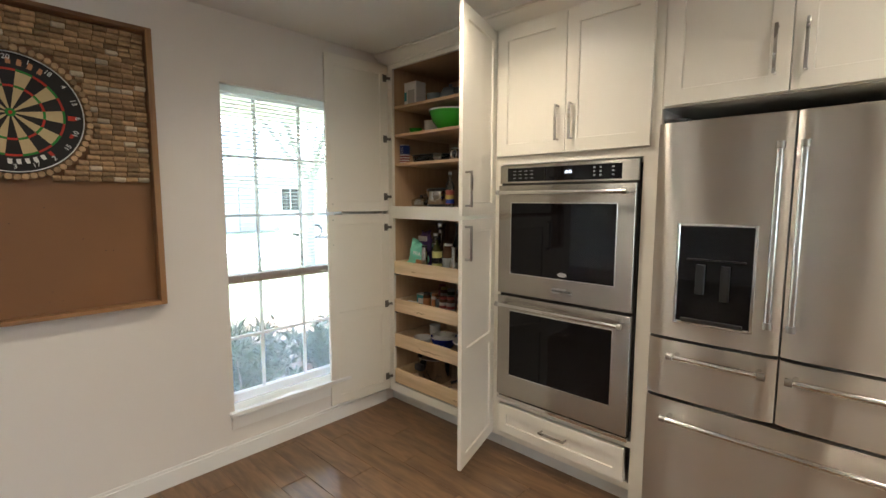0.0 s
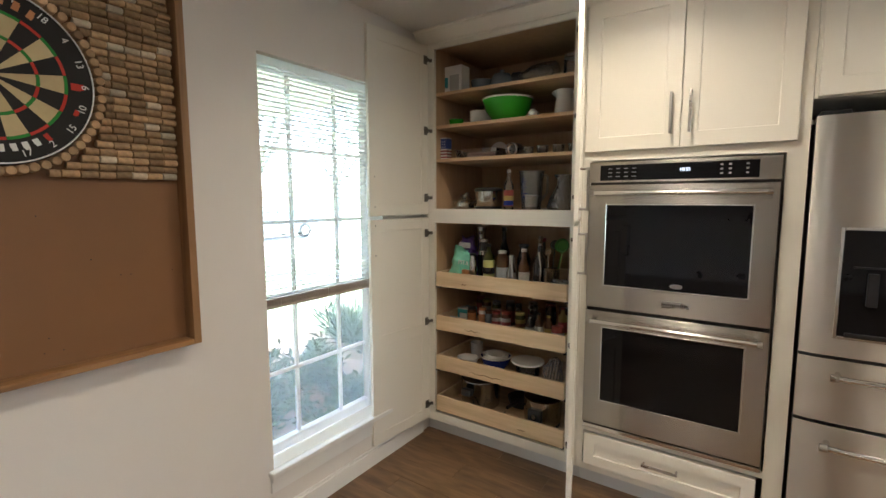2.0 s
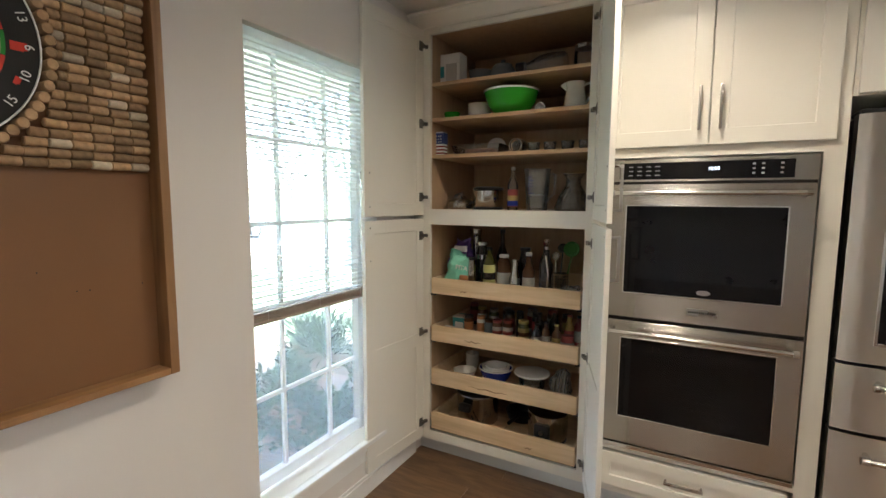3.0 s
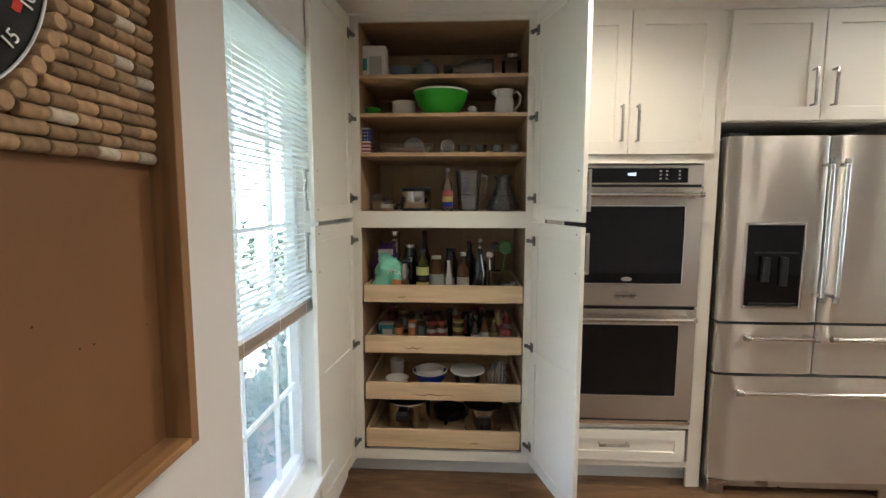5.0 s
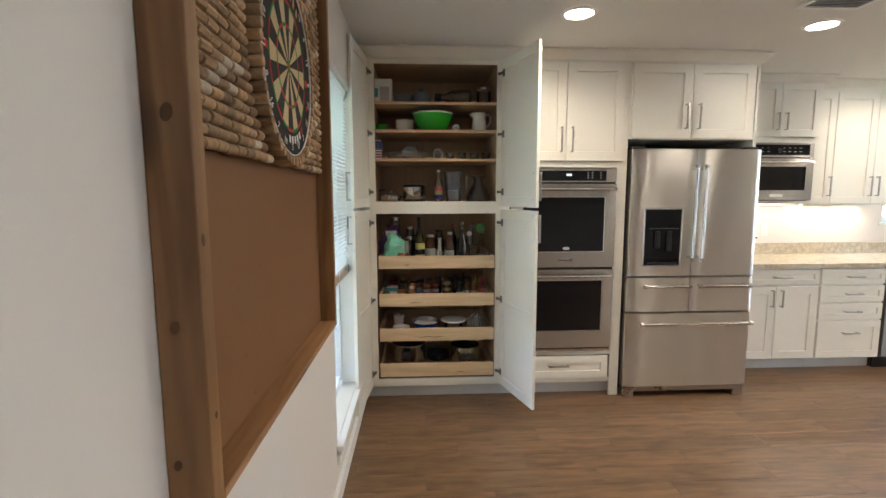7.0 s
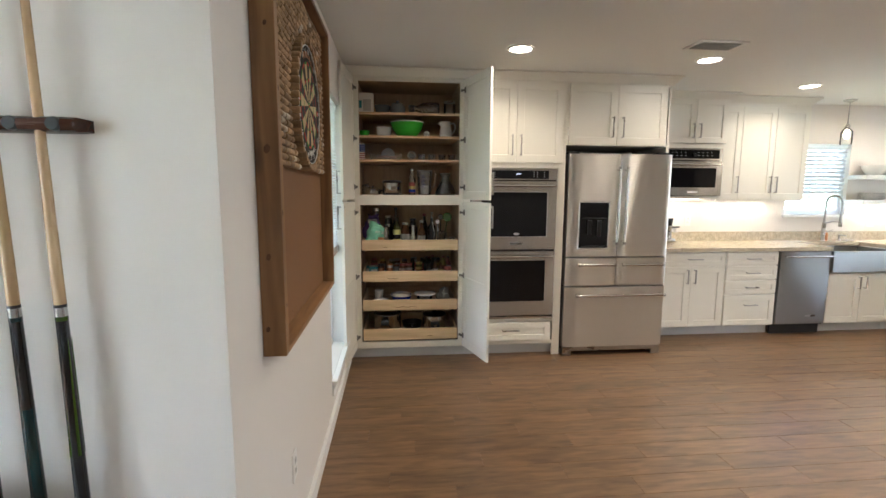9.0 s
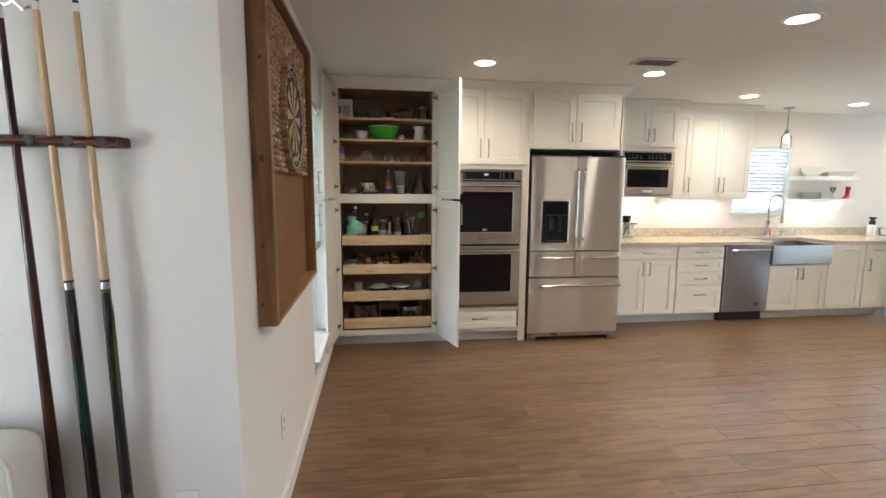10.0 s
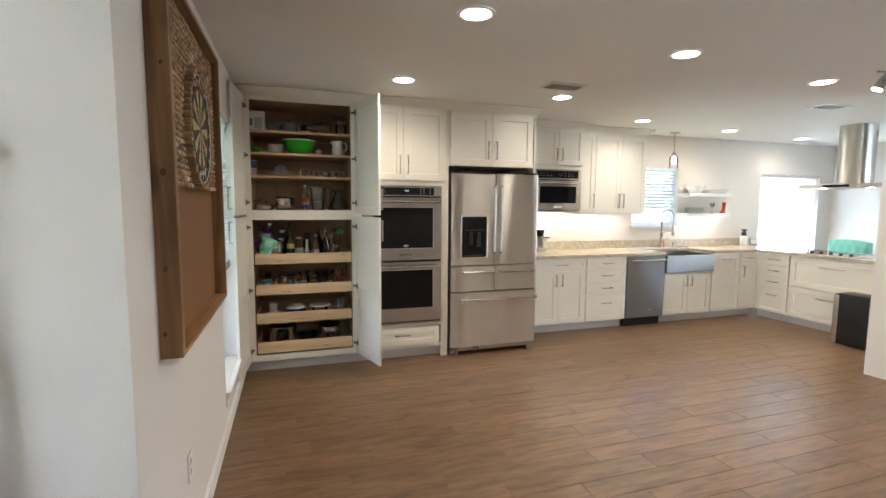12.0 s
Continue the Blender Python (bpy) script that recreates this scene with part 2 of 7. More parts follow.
def steel(name, color, rough, axis="z", wave=0.15, dist=0.01, tall=1.0):
    """Brushed sheet metal with faint dents, as a fridge door has."""
    m = mat(name, color, rough, 1.0, vary=0.05, scale=3, rvary=0.04)
    nt = m.node_tree
    b = nt.nodes["Principled BSDF"]
    tc, mp, n, bp = [nt.nodes.new("ShaderNode" + k) for k in ("TexCoord", "Mapping", "TexNoise", "Bump")]
    up = nt.nodes.new("ShaderNodeCombineXYZ")
    up.inputs[2].default_value = 1.0
    nt.links.new(up.outputs[0], b.inputs["Tangent"])
    b.inputs["Anisotropic"].default_value = 0.95
    s = [140.0, 140.0, 140.0]
    s["xyz".index(axis)] = 2.0
    mp.inputs["Scale"].default_value = s
    nt.links.new(tc.outputs["Object"], mp.inputs[0])
    nt.links.new(mp.outputs[0], n.inputs["Vector"])
    n.inputs["Scale"].default_value = 2.0
    bp.inputs["Strength"].default_value, bp.inputs["Distance"].default_value = 0.06, 0.0005
    nt.links.new(n.outputs[0], bp.inputs["Height"])
    n2, bp2 = nt.nodes.new("ShaderNodeTexNoise"), nt.nodes.new("ShaderNodeBump")
    n2.inputs["Scale"].default_value, n2.inputs["Detail"].default_value = 2.6, 0
    mp2 = nt.nodes.new("ShaderNodeMapping")
    mp2.inputs["Scale"].default_value = (1.0, 1.0, tall)
    nt.links.new(tc.outputs["Object"], mp2.inputs[0])
    nt.links.new(mp2.outputs[0], n2.inputs["Vector"])
    bp2.inputs["Strength"].default_value, bp2.inputs["Distance"].default_value = wave, dist
    nt.links.new(n2.outputs[0], bp2.inputs["Height"])
    nt.links.new(bp.outputs[0], bp2.inputs["Normal"])
    nt.links.new(bp2.outputs[0], b.inputs["Normal"])
    return m


WALL = mat("wall_paint", (0.74, 0.70, 0.655), 0.6, vary=0.02, scale=1.5, bump=0.12, bscale=220)
CEILM = mat("ceiling_paint", (0.76, 0.745, 0.71), 0.8, vary=0.02, scale=1.5, bump=0.25, bscale=160)
TRIM = mat("trim_paint", (0.80, 0.79, 0.76), 0.35, vary=0.02, scale=4, bump=0.03, bscale=90)
CAB = mat("cabinet_paint", (0.77, 0.735, 0.65), 0.34, vary=0.025, scale=3, bump=0.04, bscale=120)
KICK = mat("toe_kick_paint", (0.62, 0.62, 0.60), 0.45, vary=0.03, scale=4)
PLY = wood("maple_ply", (0.43, 0.285, 0.165), (0.51, 0.345, 0.205), "z", rough=0.5, knots=False, rand=0.04, bump=0.05)
SHELF = wood("maple_shelf", (0.46, 0.30, 0.17), (0.62, 0.43, 0.26), "x", rough=0.45, knots=False, rand=0.05, bump=0.05)
DRAWER = wood("drawer_birch", (0.56, 0.40, 0.23), (0.72, 0.54, 0.34), "x", rough=0.42, knots=True, rand=0.04, bump=0.04)
STEEL = steel("brushed_steel", (0.47, 0.445, 0.41), 0.26, "x", 0.6, 0.03)
SOFTSTEEL = steel("satin_steel", (0.30, 0.29, 0.27), 0.30, "x", 0.5, 0.02)
FRIDGE = steel("fridge_steel", (0.61, 0.58, 0.53), 0.31, "x", 0.95, 0.095, 0.16)
CHROME = mat("polished_steel", (0.72, 0.71, 0.69), 0.14, 1.0, vary=0.03)
NICKEL = mat("satin_nickel", (0.42, 0.40, 0.37), 0.28, 1.0, vary=0.04)
BLACKGLASS = mat("black_glass", (0.006, 0.006, 0.007), 0.04, vary=0.05, rvary=0.01, spec=0.28)
BLACK = mat("black_plastic", (0.012, 0.012, 0.013), 0.35, vary=0.1)
# Near-black for appliance housings and for shade painted into recesses, vents and holes.
DARK = mat("housing_and_gap_shade", (0.03, 0.025, 0.02), 0.7, vary=0.1)
WHITE = mat("white_ceramic", (0.80, 0.79, 0.76), 0.15, vary=0.02)


def clear(name, tint, rough, veil, ior=1.5, bump=0.0, bscale=45.0):
    """Thin clear glass or film: see-through, glossy by its angle, with a faint milky veil."""
    m = bpy.data.materials.new(name)
    m.use_nodes = True
    nt = m.node_tree
    nt.nodes.remove(nt.nodes["Principled BSDF"])
    tr, gl, df, fr, m1, m2 = [nt.nodes.new("ShaderNode" + k) for k in ("BsdfTransparent", "BsdfGlossy", "BsdfDiffuse", "Fresnel", "MixShader", "MixShader")]
    tr.inputs[0].default_value = (*tint, 1)
    gl.inputs["Roughness"].default_value, fr.inputs[0].default_value = rough, ior
    df.inputs[0].default_value, m1.inputs[0].default_value = (0.75, 0.77, 0.78, 1), veil
    if bump:
        n2, bp = nt.nodes.new("ShaderNodeTexVoronoi"), nt.nodes.new("ShaderNodeBump")
        tc = nt.nodes.new("ShaderNodeTexCoord")
        nt.links.new(tc.outputs["Object"], n2.inputs["Vector"])
        n2.inputs["Scale"].default_value = bscale
        bp.inputs["Strength"].default_value, bp.inputs["Distance"].default_value = bump, 0.004
        nt.links.new(n2.outputs["Distance"], bp.inputs["Height"])
        nt.links.new(bp.outputs[0], gl.inputs["Normal"])
        nt.links.new(bp.outputs[0], fr.inputs["Normal"])
    nt.links.new(tr.outputs[0], m1.inputs[1])
    nt.links.new(df.outputs[0], m1.inputs[2])
    nt.links.new(fr.outputs[0], m2.inputs[0])
    nt.links.new(m1.outputs[0], m2.inputs[1])
    nt.links.new(gl.outputs[0], m2.inputs[2])
    nt.links.new(m2.outputs[0], nt.nodes["Material Output"].inputs[0])
    return m


GLASS = clear("clear_glass", (0.93, 0.95, 0.95), 0.03, 0.04)
PANE = mat("bloom_veiled_glass", (0.97, 1.0, 0.99), 0.0, trans=1.0, vary=0.0, rvary=0, ior=1.05)
pn = PANE.node_tree
# A milky translucent share paints bloom from the bright outdoors into the glass.
ptl, pmx = pn.nodes.new("ShaderNodeBsdfTranslucent"), pn.nodes.new("ShaderNodeMixShader")
ptl.inputs[0].default_value, pmx.inputs[0].default_value = (0.86, 0.97, 1.0, 1), 0.07
pn.links.new(pn.nodes["Principled BSDF"].outputs[0], pmx.inputs[1])
pn.links.new(ptl.outputs[0], pmx.inputs[2])
pn.links.new(pmx.outputs[0], pn.nodes["Material Output"].inputs[0])
LAMP = mat("lamp_lens", (1.0, 0.9, 0.76), 0.5, emit=2.4, vary=0)
BOARDWOOD = wood("stained_pine", (0.135, 0.060, 0.021), (0.37, 0.20, 0.082), "z", scale=5.0, rough=0.5, rand=0.10, bump=0.3, stripe=5.0, knot=0.19)
BOARDWOODH = wood("stained_pine_rail", (0.135, 0.060, 0.021), (0.37, 0.20, 0.082), "y", scale=5.0, rough=0.5, rand=0.10, bump=0.3, stripe=5.0, knot=0.17)
CORKSHEET = mat("cork_sheet", (0.200, 0.092, 0.033), 0.55, vary=0.18, scale=2.5, bump=0.3, bscale=300)
CORK = mat("wine_cork", (0.335, 0.215, 0.115), 0.8, vary=0.55, scale=60, bump=0.5, bscale=150, rand=0.42)


# ---- the large structure ----
def structure(name, bm, material, label, smooth=0):
    return solo(name, bm, material, label, "", kind="structure", smooth=smooth, at=(0, 0, 0))


WY0, WY1, WZ0, WZ1 = 0.877, 1.618, 0.262, 2.080     # opening in the window wall
structure("wall_west", boxes(
    (WEST - 0.16, -0.83, 0, WEST, WY0, CEIL), (WEST - 0.16, WY1, 0, WEST, 2.66, CEIL),
    (WEST - 0.16, WY0, 0, WEST, WY1, WZ0), (WEST - 0.16, WY0, WZ1, WEST, WY1, CEIL)), WALL, "off-white painted plaster wall with a tall window opening")
structure("wall_cue", boxes((-5.2, -0.83, 0, WEST - 0.16, -0.67, CEIL)), WALL, "off-white painted plaster wall behind the cue rack")
structure("wall_behind_cabinets", boxes((WEST, 2.60, 0, 0.54, 2.66, CEIL), (0.54, 2.60, 0, 0.59, NORTH, CEIL)), WALL, "painted wall behind the tall cabinets")
K0, K1, KZ0, KZ1 = 2.56, 3.325, 1.207, 2.01           # window over the sink
D0, D1, DZ0, DZ1 = 4.89, 6.14, 0.60, 1.963           # dining window
structure("wall_north", boxes(
    (0.59, NORTH, 0, K0, NORTH + 0.16, CEIL), (K0, NORTH, 0, K1, NORTH + 0.16, KZ0), (K0, NORTH, KZ1, K1, NORTH + 0.16, CEIL),
    (K1, NORTH, 0, D0, NORTH + 0.16, CEIL), (D0, NORTH, 0, D1, NORTH + 0.16, DZ0), (D0, NORTH, DZ1, D1, NORTH + 0.16, CEIL),
    (D1, NORTH, 0, 6.45, NORTH + 0.16, CEIL)), WALL, "off-white painted kitchen wall with two window openings")
structure("wall_east", boxes((6.45, -5.6, 0, 6.61, -1.6, CEIL), (6.45, 0.2, 0, 6.61, NORTH + 0.16, CEIL), (6.45, -1.6, 0, 6.61, 0.2, 0.5), (6.45, -1.6, 2.1, 6.61, 0.2, CEIL)), WALL, "off-white painted end wall of the dining side")
# South and far west walls stay out of view; added to close the rooms.
structure("wall_south", boxes((-5.2, -5.6, 0, 6.45, -5.44, CEIL)), WALL, "plain painted closing wall, unseen, behind the walker")
structure("wall_far_west", boxes((-5.36, -5.6, 0, -5.2, -4.3, CEIL), (-5.36, -2.1, 0, -5.2, -0.67, CEIL), (-5.36, -4.3, 0, -5.2, -2.1, 0.6), (-5.36, -4.3, 2.1, -5.2, -2.1, CEIL)), WALL, "painted end wall of the games room with a wide window opening")
structure("ceiling", boxes((-5.36, -5.6, CEIL, 6.61, NORTH + 0.16, CEIL + 0.12)), CEILM, "matt white painted ceiling")


def baseboard(name, rows):
    bm = bmesh.new()
    for (x0, y0, x1, y1) in rows:
        box(bm, x0, y0, 0.001, x1, y1, 0.085)
        # stepped cap, thinner than the board under it
        if abs(x1 - x0) < 0.05:
            c = x0 if x0 < x1 else x1
            box(bm, x0, y0, 0.085, x0 + (x1 - x0) * 0.55, y1, 0.10)
        else:
            box(bm, x0, y0, 0.085, x1, y0 + (y1 - y0) * 0.55, 0.10)
    return structure(name, bm, TRIM, "white painted baseboard with a stepped cap")


baseboard("baseboard", [(WEST, -0.83, WEST + 0.014, FACE)])
baseboard("baseboard", [(-5.2, -0.83, WEST + 0.014, -0.844)])

# floor: a bed, and wood-look planks laid on it
FLOORBED = mat("floor_grout", (0.125, 0.082, 0.055), 0.8, vary=0.15)
floor = structure("floor", boxes((-5.36, -5.6, -0.12, 6.61, NORTH + 0.16, -0.004)), FLOORBED, "brown wood-look plank tile floor with thin grout lines")


def cloth(name, color, share):
    """A thin material that lets part of the daylight through."""
    m = mat(name, color, 0.6, vary=0.01)
    nt = m.node_tree
    tl, mx = nt.nodes.new("ShaderNodeBsdfTranslucent"), nt.nodes.new("ShaderNodeMixShader")
    tl.inputs[0].default_value = (*color, 1)
    mx.inputs[0].default_value = share
    nt.links.new(nt.nodes["Principled BSDF"].outputs[0], mx.inputs[1])
    nt.links.new(tl.outputs[0], mx.inputs[2])
    nt.links.new(mx.outputs[0], nt.nodes["Material Output"].inputs[0])
    return m


# Translucent share lifts the backlit frames, in place of light bounced between panes.
VINYL = cloth("light_lifted_vinyl", (0.86, 0.87, 0.87), 0.45)


# ---- windows ----
def window(name, axis, plane, a0, a1, z0, z1, cols, rows_low, rows_top, meet, label, splits=None):
    """A sash window with muntins; axis is the way the wall runs; plane: the middle of the glass."""
    w = thing(name, (plane, (a0 + a1) / 2, z0) if axis == "y" else ((a0 + a1) / 2, plane, z0), label, "", kind="structure")

    def bx(bm, u0, u1, zz0, zz1, d, r=0.0, off=0.0):
        if axis == "y":
            box(bm, plane - d + off, u0, zz0, plane + d + off, u1, zz1, r=r)
        else:
            box(bm, u0, plane - d + off, zz0, u1, plane + d + off, zz1, r=r)
    f = 0.035
    bm = bmesh.new()
    bx(bm, a0, a0 + f, z0, z1, 0.022, 0.003)
    bx(bm, a1 - f, a1, z0, z1, 0.022, 0.003)
    bx(bm, a0 + f, a1 - f, z0, z0 + 0.05, 0.022, 0.003)
    bx(bm, a0 + f, a1 - f, z1 - f, z1, 0.022, 0.003)
    bx(bm, a0 + f, a1 - f, meet - 0.022, meet + 0.022, 0.020, 0.003)
    part("window_frame", bm, VINYL, w, "white vinyl window frame")
    edges = [a0 + f] + (splits or [a0 + f + (a1 - a0 - 2 * f) * i / cols for i in range(1, cols)]) + [a1 - f]
    for zz0, zz1, rows in ((z0 + 0.05, meet - 0.022, rows_low), (meet + 0.022, z1 - f, rows_top)):
        bm = bmesh.new()
        for i in range(1, cols):
            u = edges[i]
            bx(bm, u - 0.008, u + 0.008, zz0, zz1, 0.008)
        for j in range(1, rows):
            z = zz0 + (zz1 - zz0) * j / rows
            for i in range(cols):
                ua, ub = edges[i] + 0.0081, edges[i + 1] - 0.0081
                bx(bm, ua, ub, z - 0.008, z + 0.008, 0.008)
        part("muntin", bm, VINYL, w)
        bm = bmesh.new()
        bx(bm, a0 + f, a1 - f, zz0, zz1, 0.002, off=-0.012 if axis == "y" else 0.012)
        p = part("pane", bm, PANE, w, "glass pane with a bright bloom veil mixed in", smooth=0)
        p.visible_shadow = False
    return w


win1 = window("window_1", "y", WEST - 0.115, WY0, WY1, WZ0 + 0.03, WZ1, 3, 2, 3, 1.02, "tall white window with muntins, its blind half lowered", [1.107, 1.386])
part("window_sill", boxes((WEST - 0.09, WY0, WZ0, WEST, WY1, WZ0 + 0.028), (WEST, WY0 - 0.03, WZ0 + 0.001, WEST + 0.035, WY1 + 0.03, WZ0 + 0.028), r=0.004), TRIM, win1, "white painted window stool")
bm = boxes((WEST, WY0 - 0.02, WZ0 - 0.075, WEST + 0.012, WY1 + 0.02, WZ0), (WEST, WY0 - 0.02, WZ0 - 0.022, WEST + 0.022, WY1 + 0.02, WZ0 - 0.001))
part("window_apron", bm, TRIM, win1, "white moulded apron")
win2 = window("window_2", "x", NORTH + 0.09, K0, K1, KZ0, KZ1, 2, 1, 1, 1.62, "white kitchen window over the sink")
part("window_sill", boxes((K0 - 0.03, NORTH - 0.03, KZ0 - 0.028, K1 + 0.03, NORTH + 0.07, KZ0), r=0.003), TRIM, win2)
win3 = window("window_3", "x", NORTH + 0.10, D0, D1, DZ0, DZ1, 1, 1, 1, 1.13, "wide white dining window")
part("window_frame", boxes((D0 - 0.001, NORTH - 0.008, DZ0 - 0.04, D1 + 0.001, NORTH, DZ0)), TRIM, win3)

window("window_4", "y", -5.27, -4.3, -2.1, 0.6, 2.1, 3, 1, 1, 1.35, "wide white games room window")
# Unseen window, added as an opening for the east fill lamp.
window("added_window_5", "y", 6.50, -1.6, 0.2, 0.5, 2.1, 3, 1, 1, 1.3, "wide white dining window")


BLINDM = cloth("blind_slat", (0.88, 0.91, 0.93), 0.62)
BLINDWOOD = mat("blind_rail", (0.42, 0.34, 0.27), 0.5, vary=0.2, scale=40)


def slat_mesh(w, d, t, tilt, axis):
    bm = box(bmesh.new(), -w / 2, -d / 2, -t / 2, w / 2, d / 2, t / 2)
    m = Matrix.Rotation(radians(tilt), 4, "X")
    if axis == "y":
        m = Matrix.Rotation(radians(90), 4, "Z") @ m
    turn(bm, m)
    me = finish(bm, "slat", 0)
    me.materials.append(BLINDM)
    return me


def blind(axis, plane, a0, a1, ztop, zbot, pitch, depth, tilt, label, bundle=0.05, material=None):
    mid = (a0 + a1) / 2
    at = (plane, mid, ztop) if axis == "y" else (mid, plane, ztop)
    b = thing("window_blind", at, label, "window blind")

    def bx(u0, u1, z0, z1, d, r=0.002):
        return boxes((plane - d, u0, z0, plane + d, u1, z1), r=r) if axis == "y" else boxes((u0, plane - d, z0, u1, plane + d, z1), r=r)
    part("headrail", bx(a0, a1, ztop - 0.035, ztop, 0.016), BLINDM, b, "white metal headrail")
    me = slat_mesh(a1 - a0, depth, 0.0012, tilt, axis)
    if material:
        me.materials[0] = material
    z = ztop - 0.05
    while z > zbot + bundle:
        s = new("slat", me)
        s.parent = b
        s.location = (0, 0, z - ztop)
        z -= pitch
    for k in range(5):
        part("stacked_slat", bx(a0, a1, zbot + 0.012 + k * (bundle - 0.014) / 5, zbot + 0.009 + (k + 1) * (bundle - 0.014) / 5, 0.013), BLINDWOOD if axis == "y" else BLINDM, b)
    part("bottom_rail", bx(a0, a1, zbot, zbot + 0.012, 0.014), BLINDWOOD if axis == "y" else BLINDM, b, "bottom rail of the blind")
    for f in (0.12, 0.5, 0.88):
        u = a0 + (a1 - a0) * f
        bm = bmesh.new()
        p = (plane, u) if axis == "y" else (u, plane)
        off = (depth / 2 + 0.001)
        if axis == "y":
            rod(bm, (plane + off, u, zbot + 0.01), (plane + off, u, ztop - 0.03), 0.0007, seg=4)
        else:
            rod(bm, (u, plane - off, zbot + 0.01), (u, plane - off, ztop - 0.03), 0.0007, seg=4)
        part("ladder_cord", bm, BLINDM, b)
    return b


blind("y", WEST - 0.045, WY0 + 0.006, WY1 - 0.006, WZ1 - 0.002, 1.0, 0.0215, 0.0265, -3, "white mini blind lowered halfway with a tan bottom stack")
blind("x", NORTH + 0.045, K0 + 0.006, K1 - 0.006, KZ1 - 0.002, 1.40, 0.045, 0.042, -48, "white slatted blind, closed and lowered over the sink", material=cloth("blind_slat_dense", (0.80, 0.81, 0.80), 0.22))
b = thing("roller_shade", (5.515, NORTH + 0.05, DZ1), "bright white roller shade, nearly all lowered", "window shade")
SHADE = cloth("shade_cloth", (0.88, 0.90, 0.89), 0.6)
part("shade_cloth", boxes((D0 + 0.01, NORTH + 0.048, 1.18, D1 - 0.01, NORTH + 0.050, DZ1 - 0.03)), SHADE, b)
part("bottom_rail", boxes((D0 + 0.01, NORTH + 0.042, 1.16, D1 - 0.01, NORTH + 0.056, 1.18), r=0.002), TRIM, b)
part("headrail", boxes((D0 + 0.005, NORTH + 0.025, DZ1 - 0.05, D1 - 0.005, NORTH + 0.075, DZ1), r=0.004), TRIM, b)



# ---- cabinets ----
def shaker(name, parent, x0, z0, x1, z1, y, rails=(), th=0.02, st=0.062, label="", axis="x", material=None):
    """A shaker door or drawer front in the plane across y (or x), its face towards -y (or -x)."""
    bm = panelled(x0, z0, x1, z1, (st,) * 4, [(r, st) for r in rails], th, 0.008, 0.0)
    if axis == "x":
        turn(bm, Matrix.Translation((0, y, 0)))
    else:
        turn(bm, Matrix.Translation((y, 0, 0)) @ Matrix(((0, 1, 0, 0), (1, 0, 0, 0), (0, 0, 1, 0), (0, 0, 0, 1))))
        bmesh.ops.reverse_faces(bm, faces=bm.faces[:])
    return part(name, bm, material or CAB, parent, label, smooth=20)


def pull(parent, x, z0, z1, y, vertical=True, out=0.032, axis="x", name="handle", r=0.0055, material=None):
    """A bar pull on two posts. Along z at x, or along x from z0 to z1 at height x."""
    bm = bmesh.new()
    if vertical:
        pa, pb = (x, z0), (x, z1)
    else:
        pa, pb = (z0, x), (z1, x)

    def P(u, z, d):
        return (u, y - d, z) if axis == "x" else (y - d, u, z)
    q = r
    for (u, z) in (pa, pb):
        c0, c1 = P(u, z, 0), P(u, z, out)
        rod(bm, c0, c1, q * 0.9, q * 0.9, seg=8)
    ua, ub = Vector(P(*pa, out)), Vector(P(*pb, out))
    d = (ub - ua).normalized() * q * 1.1
    box(bm, *(min(ua[k] - abs(d[k]), ub[k] - abs(d[k])) - (0 if abs(d[k]) > 1e-5 else q) for k in range(3)),
        *(max(ua[k] + abs(d[k]), ub[k] + abs(d[k])) + (0 if abs(d[k]) > 1e-5 else q) for k in range(3)), r=q * 0.35, seg=2)
    return part(name, bm, material or NICKEL, parent, "satin nickel bar handle")


# tall pantry with both pairs of doors open
PX0, PX1 = -2.162, -1.332
pantry = thing("pantry_cabinet", (-1.77, 2.27, 0), "tall cream shaker pantry cabinet, its four doors open on full shelves", "cabinet")
part("face_frame", boxes((WEST + 0.002, FACE, 0.106, PX0, FACE + 0.02, 2.37), (PX1, FACE, 0.106, -1.272, FACE + 0.02, 2.37),
     (PX0, FACE + 0.0005, 2.34, PX1, FACE + 0.02, 2.37), (PX0, FACE + 0.0005, 1.342, PX1, FACE + 0.02, 1.425), (PX0, FACE + 0.0005, 0.106, PX1, FACE + 0.02, 0.160)), CAB, pantry, "cream painted face frame", smooth=0)
for nm, row in (("side_panel", (PX0 - 0.022, FACE + 0.0205, 0.11, PX0 - 0.004, 2.54, 2.37)), ("side_panel", (PX1 + 0.004, FACE + 0.0205, 0.11, PX1 + 0.022, 2.54, 2.37)), ("back_panel", (PX0 - 0.022, 2.54, 0.11, PX1 + 0.022, 2.552, 2.37)),
                ("top_panel", (PX0 - 0.004, FACE + 0.0205, 2.352, PX1 + 0.004, 2.54, 2.37)), ("deck", (PX0 - 0.004, FACE + 0.0205, 1.405, PX1 + 0.004, 2.54, 1.423)), ("deck", (PX0 - 0.004, FACE + 0.0205, 1.342, PX1 + 0.004, 2.54, 1.36)),
                ("bottom_panel", (PX0 - 0.004, FACE + 0.0205, 0.11, PX1 + 0.004, 2.54, 0.128))):
    part(nm, boxes(row), PLY, pantry, "brown maple plywood panel", smooth=0)
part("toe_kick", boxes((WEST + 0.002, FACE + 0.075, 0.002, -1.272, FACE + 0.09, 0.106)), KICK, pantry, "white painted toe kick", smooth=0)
SHELVES = [(2.098, 0.018), (1.912, 0.018), (1.718, 0.018)]
